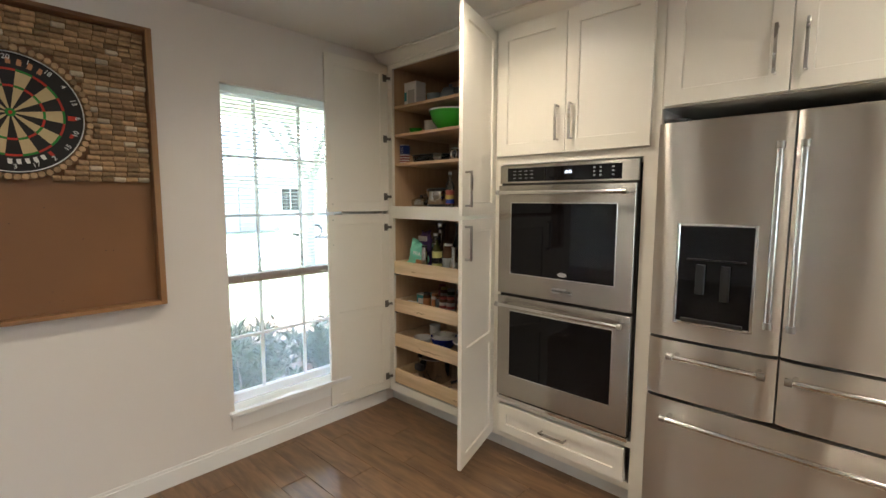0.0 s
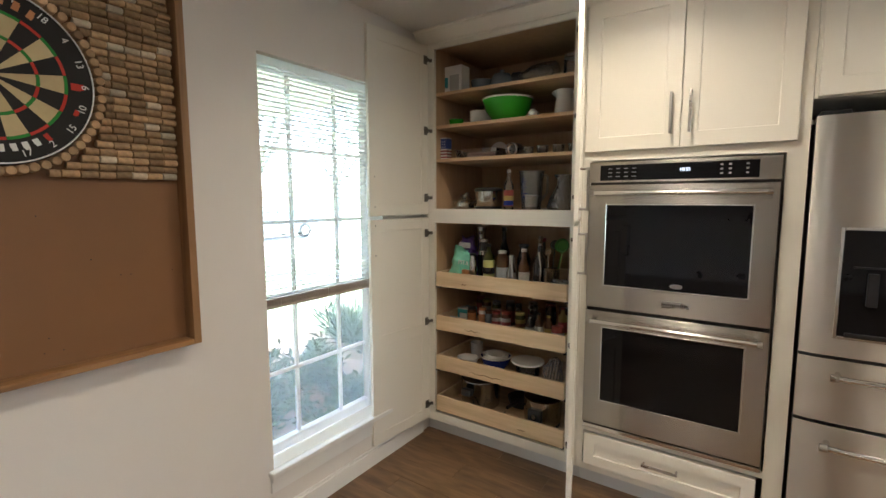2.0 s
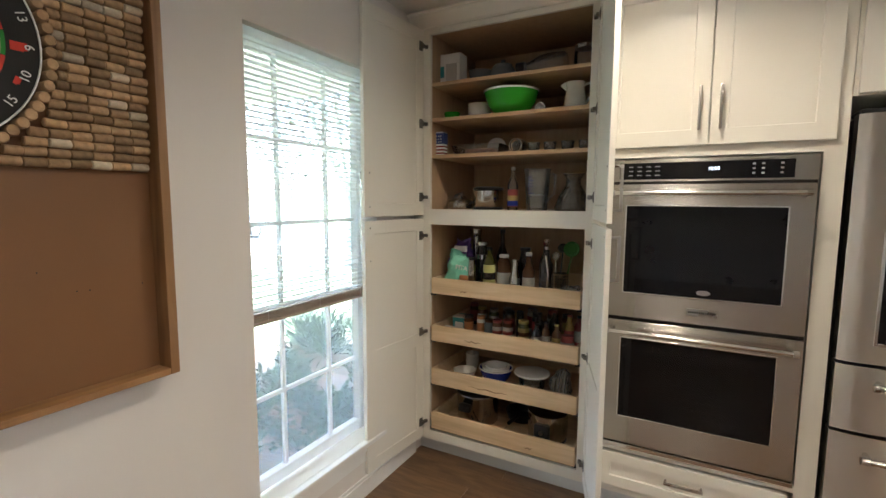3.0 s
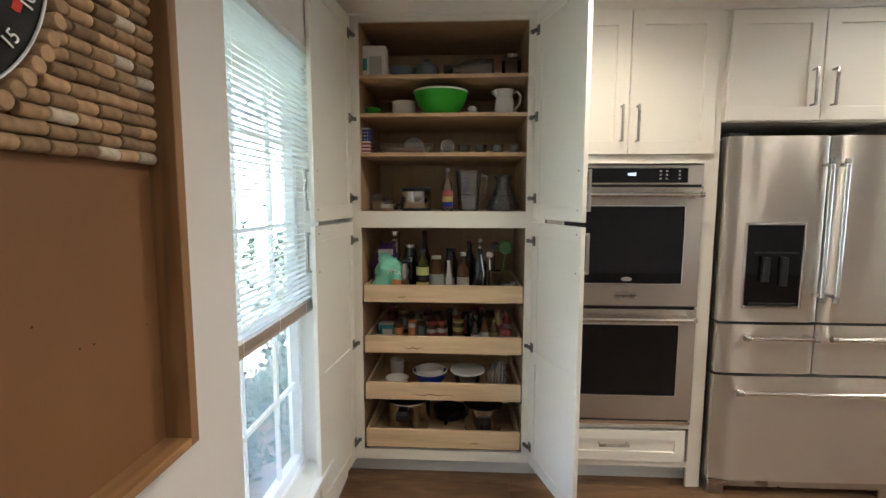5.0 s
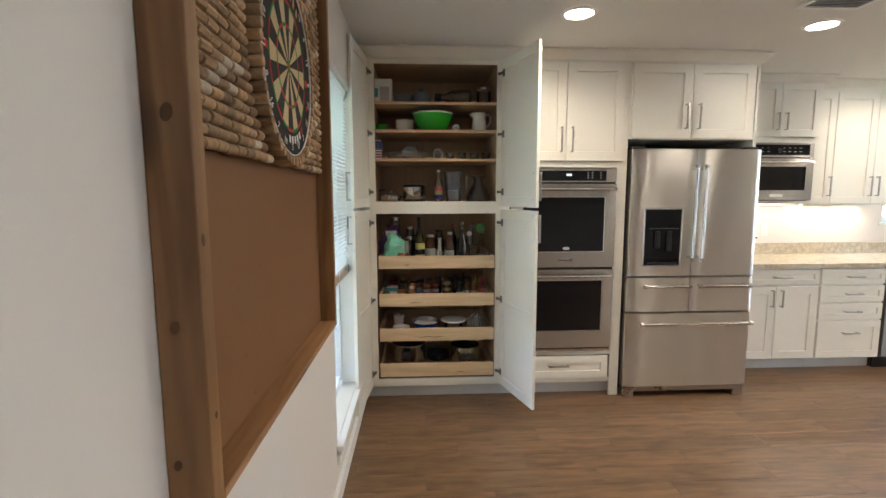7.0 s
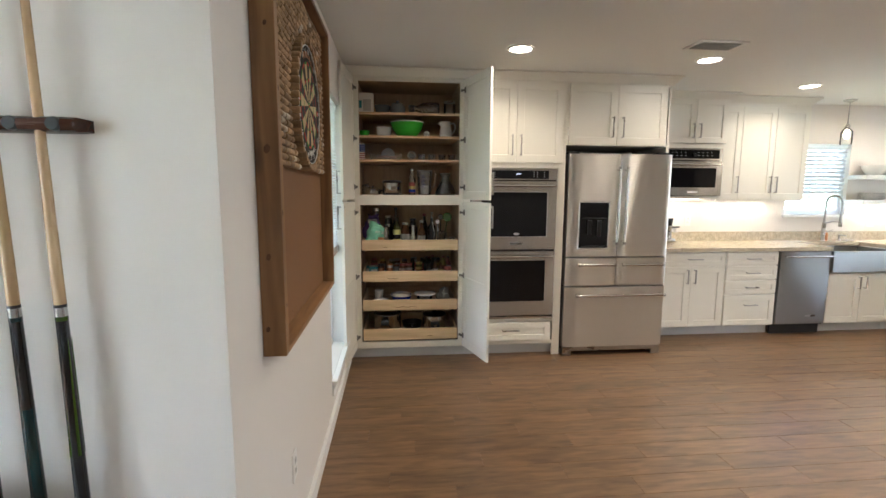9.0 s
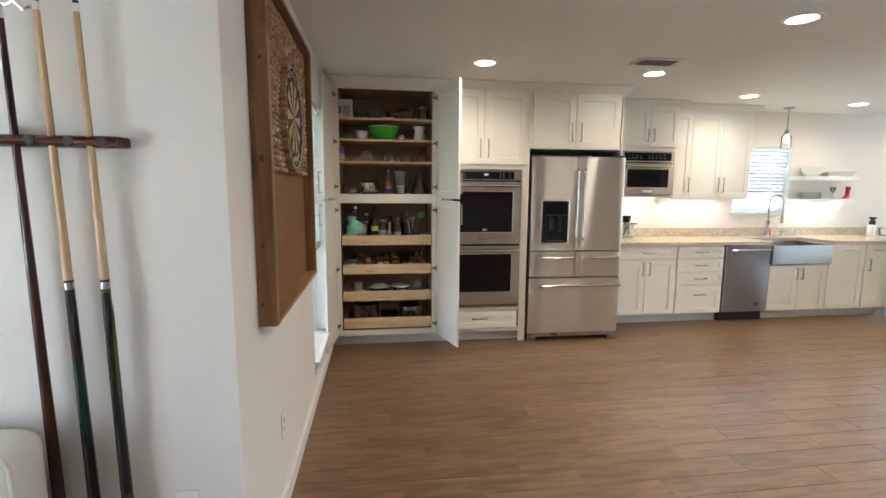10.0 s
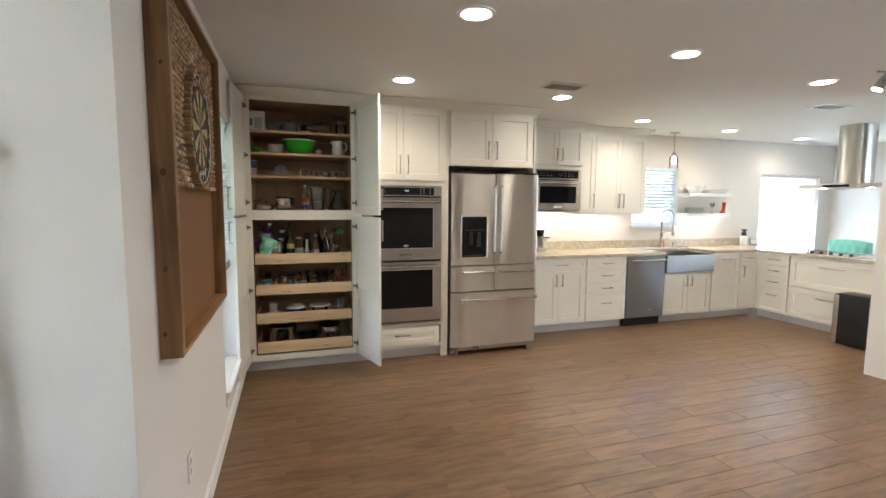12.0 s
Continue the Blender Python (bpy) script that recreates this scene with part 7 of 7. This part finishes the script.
for a, b2 in zip(pts, pts[1:]):
    k = max(1, int((b2 - a).length / 0.009))
    for i in range(k):
        c0 = a.lerp(b2, i / k)
        rod(bm, c0, c0 + (b2 - a).normalized() * 0.004, 0.0125, seg=10)
part("coil", bm, NICKEL, fa)
part("spray_head", rod(bmesh.new(), (2.995, 2.80, CT1 + 0.30), (2.995, 2.80, CT1 + 0.17), 0.014, 0.019, 16), NICKEL, fa, "nickel spray head")
part("holder_arm", tube(bmesh.new(), [(2.90, 2.90, CT1 + 0.20), (2.95, 2.85, CT1 + 0.225), (2.995, 2.80, CT1 + 0.225)], 0.006, 8), NICKEL, fa)
part("lever", tube(bmesh.new(), [(2.918, 2.89, CT1 + 0.10), (2.96, 2.885, CT1 + 0.115), (3.0, 2.88, CT1 + 0.13)], 0.006, 8), NICKEL, fa)
t = thing("soap_dispenser", (3.10, 2.90, CT1), "small brushed nickel soap pump set in the worktop", "soap dispenser")
part("body", lathe(bmesh.new(), (3.10, 2.90, CT1), [(0.020, 0.0005), (0.018, 0.010), (0.010, 0.018), (0.009, 0.055), (0.013, 0.062), (0.011, 0.070)], 18), NICKEL, t)
part("spout", tube(bmesh.new(), [(3.10, 2.90, CT1 + 0.064), (3.12, 2.875, CT1 + 0.068), (3.14, 2.85, CT1 + 0.058)], 0.005, 8), NICKEL, t)
bottle((2.96, 2.935, CT1 + 0.001), 0.028, 0.125, ORANGE, "orange hand soap bottle beside the faucet", cap=PAPER, neck=0.3, nr=0.4)
t = thing("coffee_machine", (1.02, 2.80, CT1), "steel and black coffee machine on the worktop", "coffee machine")
part("base", boxes((0.955, 2.735, CT1 + 0.001, 1.085, 2.875, CT1 + 0.055), r=0.012, seg=2), POTSTEEL, t)
part("body", lathe(bmesh.new(), (1.02, 2.80, CT1), [(0.048, 0.055), (0.046, 0.14), (0.052, 0.16), (0.052, 0.19)], 26), POTSTEEL, t)
part("spout", boxes((1.07, 2.78, CT1 + 0.165, 1.15, 2.80, CT1 + 0.18), r=0.003), BLACK, t, "black spout")
part("cup", lathe(bmesh.new(), (1.09, 2.76, CT1 + 0.12), [(0.020, 0), (0.026, 0.045), (0.024, 0.045)], 18), WHITE, t, "white cup")
part("hopper", lathe(bmesh.new(), (1.02, 2.80, CT1), [(0.046, 0.191), (0.056, 0.26), (0.054, 0.27)], 26), DARKGLASS, t)
part("knob", lathe(bmesh.new(), (1.02, 2.747, CT1 + 0.115), [(0.016, 0.004), (0.014, -0.014)], 16, "y"), POTSTEEL, t)
t = thing("soap_pump_bottle", (4.36, 2.90, CT1), "white pump bottle with a black collar and pump", "bottle")
part("body", lathe(bmesh.new(), (4.36, 2.90, CT1), [(0.046, 0.001), (0.048, 0.005), (0.048, 0.125), (0.040, 0.14)], 26), WHITE, t)
part("pump", lathe(bmesh.new(), (4.36, 2.90, CT1), [(0.034, 0.141), (0.034, 0.19), (0.022, 0.195), (0.022, 0.215), (0.040, 0.217), (0.040, 0.235), (0.03, 0.238)], 20), BLACK, t)
t = thing("photo_stand", (4.52, 2.86, CT1), "small tilted display stand, dark with a white front", "display stand")
bm = boxes((-0.055, -0.005, 0.0, 0.055, 0.005, 0.095), r=0.002)
turn(bm, Matrix.Translation((4.52, 2.86, CT1 + 0.003)) @ Matrix.Rotation(radians(-30), 4, "Z") @ Matrix.Rotation(radians(-18), 4, "X"))
part("frame", bm, BLACK, t)
bm = boxes((-0.047, -0.0065, 0.008, 0.047, -0.005, 0.087))
turn(bm, Matrix.Translation((4.52, 2.86, CT1 + 0.003)) @ Matrix.Rotation(radians(-30), 4, "Z") @ Matrix.Rotation(radians(-18), 4, "X"))
part("face", bm, PAPER, t, smooth=0)

# floating shelves
for z0, z1, nm in ((1.612, 1.657, ""), (1.335, 1.380, "")):
    solo("floating_shelf", boxes((3.215, 2.775, z0, 3.96, NORTH + 0.039, z1), r=0.002), TRIM, "thick white floating shelf on the kitchen wall", "shelf", "floating shelves")
bowl((3.41, 2.88, 1.6575), 0.115, 0.095, WHITE, "white ceramic serving bowl on the upper shelf")
bowl((3.41, 2.88, 1.668), 0.125, 0.098, WHITE, "white ceramic serving bowl nested in another")
for k, (x, w) in enumerate(((3.66, 0.13), (3.80, 0.14))):
    q = (x, 2.87, 1.6575)
    t = thing("platter", q, "white square serving dish with raised edges", "platter")
    loops = []
    for (kk, z) in ((0.6, 0.0), (0.7, 0.01), (1.0, 0.055 + 0.01 * k), (0.94, 0.055 + 0.01 * k), (0.62, 0.012)):
        loops.append([(x + w * kk * sx2, 2.87 + 0.085 * kk * sy2, q[2] + z + (0.012 * sx2 if kk > 0.8 else 0)) for sx2, sy2 in ((-1, -1), (0, -1), (1, -1), (1, 0), (1, 1), (0, 1), (-1, 1), (-1, 0))])
    part("dish", rings(bmesh.new(), loops), WHITE, t)
for k in range(8):
    solo("plate", lathe(bmesh.new(), (3.42, 2.88, 1.3805 + k * 0.0095), [(0.070, 0), (0.085, 0.004), (0.128 - 0.003 * (k // 4), 0.013), (0.126 - 0.003 * (k // 4), 0.015), (0.08, 0.008), (0.01, 0.006)], 34), WHITE, "white ceramic plate in a stack", "plate", "stack of white plates")
vessel("stem_glass", (3.70, 2.86, 1.3805), [(0.030, 0), (0.030, 0.003), (0.004, 0.008), (0.004, 0.075), (0.026, 0.105), (0.030, 0.150)], [(0.002, 0.080), (0.023, 0.107), (0.028, 0.150)], GLASS, "clear stemmed glass on the lower shelf", "glass", 20)
t = thing("boot_ornament", (3.90, 2.86, 1.3805), "small red boot-shaped ornament with a pale star", "ornament")
loops = []
for z, x0, x1, hw in ((0, -0.055, 0.035, 0.020), (0.012, -0.058, 0.036, 0.022), (0.03, -0.045, 0.034, 0.022), (0.05, -0.015, 0.032, 0.020), (0.10, -0.012, 0.034, 0.022), (0.15, -0.018, 0.042, 0.025), (0.155, -0.016, 0.040, 0.023)):
    c, a = (x0 + x1) / 2, (x1 - x0) / 2
    loops.append([(3.90 + c + a * math.cos(2 * math.pi * i / 16), 2.86 + hw * math.sin(2 * math.pi * i / 16), 1.3805 + z) for i in range(16)])
part("boot", rings(bmesh.new(), loops), mat("red_glaze", (0.45, 0.03, 0.015), 0.2, vary=0.1), t)
part("star", lathe(bmesh.new(), (3.912, 2.838, 1.3805 + 0.10), [(0.012, 0.004), (0.010, -0.003)], 5, "y"), YELLOW, t)
part("sole", boxes((3.848, 2.84, 1.3806, 3.935, 2.88, 1.3855), r=0.002), BROWN, t)
# lights under the cabinet and the lower shelf
for name, x0, x1, y, z in (("under_cabinet_light", 1.55, 2.30, 2.86, 1.386), ("under_shelf_light", 3.30, 3.88, 2.90, 1.333), ("under_cabinet_light", 0.80, 1.38, 2.85, 1.393)):
    t = thing(name, ((x0 + x1) / 2, y, z), "slim white light bar, lit, fixed underneath", "light bar")
    part("housing", boxes((x0, y - 0.015, z - 0.012, x1, y + 0.015, z - 0.001), r=0.002), TRIM, t)
    q = part("diffuser", boxes((x0 + 0.01, y - 0.011, z - 0.014, x1 - 0.01, y + 0.011, z - 0.0122)), LAMP, t, smooth=0)
    q.visible_shadow = False

VIEW_FIT[:] = 1.0, 0.0, 0.0


# ---- floor planks ----
PLANK = wood("plank_tile", (0.100, 0.056, 0.029), (0.220, 0.128, 0.067), "x", scale=8.0, rough=0.32, rand=0.10, bump=0.55, stripe=8.0, along=0.17, knots=False)
PW, PL, PG = 0.147, 0.915, 0.0018


def plank_mesh(length):
    bm = box(bmesh.new(), 0, 0, -0.0035, length, PW - PG, 0.0, r=0.0012)
    me = finish(bm, "plank", 0)
    me.materials.append(PLANK)
    return me


full = plank_mesh(PL - PG)
rng = random.Random(5)
rest = bmesh.new()
y, row, count = -5.4, 0, 0
while y < NORTH - 0.3:
    off = (row * 0.37 + rng.uniform(-0.08, 0.08)) % PL
    x = -5.2 - off
    while x < 6.1:
        near = -2.4 < x < 2.2 and -1.55 < y < 2.35
        if near and count < 300:
            p = new("plank", full)
            p.parent = floor
            p.location = (x if x > WEST else WEST + 0.002, y, 0)
            if x < WEST:
                p.scale = ((x + PL - WEST) / PL, 1, 1)
            count += 1
        elif x > -5.2:
            box(rest, x, y, -0.0035, x + PL - PG, y + PW - PG, 0.0)
        x += PL
    y += PW
    row += 1
q = part("plank", rest, PLANK, floor, smooth=0)
tagged(q, kind="stuff")


# ---- outside ----
GRASS = mat("lawn", (0.135, 0.17, 0.10), 0.9, vary=0.3, scale=3, bump=0.6, bscale=90)
ROAD = mat("road_concrete", (0.56, 0.56, 0.55), 0.85, vary=0.08, scale=0.6, bump=0.2)
MULCH = mat("mulch", (0.085, 0.075, 0.068), 0.95, vary=0.5, scale=30, bump=1.0, bscale=70)
BARK = mat("bark", (0.30, 0.28, 0.25), 0.9, vary=0.3, scale=8, bump=1.0, bscale=25, stretch=(1, 1, 0.3))
LEAFM = mat("leaf", (0.115, 0.12, 0.11), 0.6, vary=0.35, scale=2.5)
LEAFD = mat("shrub_leaf", (0.055, 0.095, 0.060), 0.75, vary=0.4, scale=12, spec=0.15)
SIDING = mat("pale_brick", (0.50, 0.47, 0.44), 0.85, vary=0.15, scale=14, bump=0.4)
SHINGLE = mat("grey_shingle", (0.17, 0.19, 0.23), 0.9, vary=0.2, scale=20, bump=0.6)
GZ = -0.22
structure("ground", boxes((-900, -900, -0.6, 900, 900, GZ - 0.06)), GRASS, "mown green lawn reaching the horizon")
structure("lawn", boxes((-12.5, -20, GZ - 0.06, -2.42, 40, GZ)), GRASS, "green front lawn")
structure("road", boxes((-19.8, -120, GZ - 0.06, -13.6, 160, GZ - 0.02)), ROAD, "pale concrete street")
structure("pavement", boxes((-13.6, -120, GZ - 0.06, -12.5, 160, GZ + 0.012)), ROAD, "pale concrete pavement")
structure("mulch_bed", boxes((-4.6, -1.5, GZ, -2.42, 7.0, GZ + 0.03)), MULCH, "dark bark mulch bed along the house")
structure("eave", boxes((-3.15, -6, 2.36, -2.42, 6, 2.52), (-3.25, -6, 2.34, -3.15, 6, 2.56)), TRIM, "white painted roof overhang above the window")
# Unseen slab added so that light bounced indoors is less green.
structure("patio", boxes((-9, -14, GZ - 0.06, 9, -5.6, GZ + 0.004)), ROAD, "unseen pale slab added to keep green lawn bounce off the walls")
structure("roof_closure", boxes((-5.5, -5.8, CEIL + 0.13, 6.5, 3.4, CEIL + 0.3)), SHINGLE, "flat closure over the rooms")


def leaf(bm, p, d, w, l, rg):
    """A folded leaf of two quads at p that points along d."""
    d = Vector(d).normalized()
    s = d.cross(Vector((rg.uniform(-1, 1), rg.uniform(-1, 1), rg.uniform(-0.3, 1)))).normalized()
    u = d.cross(s).normalized()
    p = Vector(p)
    a, b2, c0 = p, p + d * l * 0.5 + u * w * 0.15, p + d * l
    e, f = p + d * l * 0.45 + s * w, p + d * l * 0.45 - s * w
    va, vb, vc, ve, vf = [bm.verts.new(q) for q in (a, b2, c0, e, f)]
    bm.faces.new((va, vb, vc, ve))
    bm.faces.new((va, vf, vc, vb))


def shrub(x, y, h, w, n, lw, ll, label, seed, up=0.6):
    rg = random.Random(seed)
    t = thing("shrub", (x, y, GZ + 0.03), label, "shrub")
    bs, bl = bmesh.new(), bmesh.new()
    for k in range(max(8, n // 60)):
        a, r = rg.uniform(0, 6.28), rg.uniform(0.1, 1) * w
        tip = Vector((x + r * math.cos(a), y + r * math.sin(a), GZ + h * rg.uniform(0.55, 1.0)))
        root = Vector((x + 0.15 * w * math.cos(a), y + 0.15 * w * math.sin(a), GZ + 0.02))
        mid = root.lerp(tip, 0.5) + Vector((0, 0, 0.08 * h))
        tube(bs, [root, mid, tip], [0.007, 0.005, 0.002], 5)
        for i in range(n // max(8, n // 60)):
            f = rg.uniform(0.15, 1.0)
            p = (root.lerp(mid, f * 2) if f < 0.5 else mid.lerp(tip, f * 2 - 1))
            p += Vector((rg.gauss(0, 0.03), rg.gauss(0, 0.03), rg.gauss(0, 0.03)))
            leaf(bl, p, (rg.uniform(-1, 1), rg.uniform(-1, 1), rg.uniform(-0.2, 1) * up + 0.2), lw, ll, rg)
    part("stem", bs, BARK, t)
    part("foliage", bl, LEAFD, t, "dense narrow green leaves", smooth=0)
    return t


shrub(-3.25, 1.35, 0.72, 0.45, 1300, 0.013, 0.11, "dark green shrub with narrow leaves under the window", 1)
shrub(-3.55, 2.15, 0.50, 0.48, 1200, 0.013, 0.10, "dark green shrub with narrow leaves in the bed", 2)
shrub(-2.95, 1.95, 0.45, 0.42, 1500, 0.015, 0.07, "low dense green shrub against the wall", 3)
shrub(-2.98, 2.75, 0.55, 0.48, 1500, 0.015, 0.07, "low dense green shrub in the mulch bed", 4)
shrub(-2.72, 2.35, 1.75, 0.28, 700, 0.018, 0.06, "tall thin climbing shrub beside the window", 5)
shrub(-4.1, 3.2, 0.55, 0.5, 700, 0.008, 0.30, "pale strap-leaved tuft in the bed", 6, up=1.4)
shrub(-4.1, 1.5, 0.45, 0.45, 600, 0.008, 0.28, "pale strap-leaved tuft near the lawn", 7, up=1.4)


def tree(x, y, h, r0, seed, label):
    rg = random.Random(seed)
    t = thing("tree", (x, y, GZ), label, "tree")
    bt, bc = bmesh.new(), bmesh.new()
    z0 = GZ
    fork = h * 0.30
    tube(bt, [(x, y, z0), (x + 0.05, y, z0 + fork * 0.5), (x, y + 0.06, z0 + fork)], [r0 * 1.25, r0, r0 * 0.85], 10)
    for k in range(6):
        a = 6.28 * k / 6 + rg.uniform(-0.4, 0.4)
        p0 = Vector((x, y + 0.06, z0 + fork * rg.uniform(0.9, 1.0)))
        reach = h * rg.uniform(0.22, 0.36)
        p1 = p0 + Vector((math.cos(a) * reach * 0.5, math.sin(a) * reach * 0.5, h * 0.25))
        p2 = p0 + Vector((math.cos(a) * reach, math.sin(a) * reach, h * rg.uniform(0.38, 0.6)))
        tube(bt, [p0, p1, p2], [r0 * 0.55, r0 * 0.35, r0 * 0.12], 7)
        for j in range(7):
            q = p1.lerp(p2, rg.uniform(0, 1.1)) + Vector((rg.gauss(0, 0.5), rg.gauss(0, 0.5), rg.gauss(0, 0.4)))
            tube(bt, [p1.lerp(p2, rg.uniform(0, 0.9)), q], [r0 * 0.14, r0 * 0.05], 5)
            for i in range(22):
                leaf(bc, q + Vector((rg.gauss(0, 0.42), rg.gauss(0, 0.42), rg.gauss(0, 0.32))), (rg.uniform(-1, 1), rg.uniform(-1, 1), rg.uniform(-1, 0.5)), 0.05, 0.15, rg)
    part("trunk", bt, BARK, t, "grey-brown trunk and limbs")
    part("crown", bc, LEAFM, t, "loose green crown", smooth=0)


tree(-10.3, 6.1, 7.5, 0.13, 11, "young shade tree on the front lawn")
tree(-8.6, 8.9, 6.5, 0.11, 12, "many-limbed tree on the front lawn")
tree(-22.5, 20.0, 9.0, 0.2, 13, "tall tree across the street")
tree(-24.5, 2.5, 9.0, 0.2, 14, "tall tree across the street")

# house across the street
hs = thing("house", (-26, 10.5, GZ - 0.05), "one-storey pale brick house with a grey gabled roof", "house")
HX0, HX1, HY0, HY1 = -34.0, -25.0, 4.0, 15.5
part("wall", boxes((HX0, HY0, GZ - 0.06, HX1, HY1, 2.75)), SIDING, hs, "pale brick walls", smooth=0)
bm = rings(bmesh.new(), [[(HX1 + 0.5, y, 2.7), ((HX0 + HX1) / 2, y + dy4, 6.2), (HX0 - 0.5, y, 2.7)] for y, dy4 in ((HY0 - 0.5, 1.8), (HY1 + 0.5, -2.8))])
bmesh.ops.recalc_face_normals(bm, faces=bm.faces[:])
part("roof", bm, SHINGLE, hs, "grey shingle roof", smooth=0)
for y in (5.5, 8.0, 13.0):
    wv = part("window", boxes((HX1, y, 0.8, HX1 + 0.05, y + 1.2, 2.2)), TRIM, hs)
    part("pane", boxes((HX1 + 0.05, y + 0.07, 0.87, HX1 + 0.06, y + 0.57, 2.13), (HX1 + 0.05, y + 0.63, 0.87, HX1 + 0.06, y + 1.13, 2.13)), BLACKGLASS, wv, smooth=0)
part("door", boxes((HX1, 10.6, GZ, HX1 + 0.06, 11.6, 2.1)), mat("door_paint", (0.35, 0.33, 0.32), 0.5), hs)

# parked car
CARP = mat("silver_car_paint", (0.45, 0.46, 0.48), 0.25, 0.6, vary=0.02, coat=0.8)
car = thing("car", (-18.6, 12.2, GZ), "parked silver sedan on the street", "car")
side = [(-2.2, 0.45), (-2.15, 0.78), (-1.35, 0.92), (-0.75, 1.38), (0.65, 1.42), (1.35, 0.98), (2.15, 0.90), (2.22, 0.5), (2.1, 0.25), (-2.1, 0.25)]
bm = rings(bmesh.new(), [[(-18.6 + k * 0.86 * (0.8 if z > 1.0 else 1.0), 12.2 + u, GZ + z) for u, z in side] for k in (-1, 1)])
bmesh.ops.recalc_face_normals(bm, faces=bm.faces[:])
part("body", bm, CARP, car, "silver body")
part("window", boxes((-18.6 + 0.72, 12.2 - 0.7, GZ + 1.0, -18.6 + 0.80, 12.2 + 0.75, GZ + 1.32)), mat("car_glass", (0.22, 0.25, 0.28), 0.1), car, smooth=0)
for u in (-1.35, 1.4):
    for s in (-0.78, 0.78):
        w = part("wheel", lathe(bmesh.new(), (-18.6 + s, 12.2 + u, GZ + 0.33), [(0.20, -0.10), (0.33, -0.09), (0.33, 0.09), (0.20, 0.10)], 22, "x"), BLACK, car)
        part("rim", lathe(bmesh.new(), (-18.6 + s, 12.2 + u, GZ + 0.33), [(0.20, -0.104), (0.20, 0.104)], 18, "x"), POTSTEEL, w)
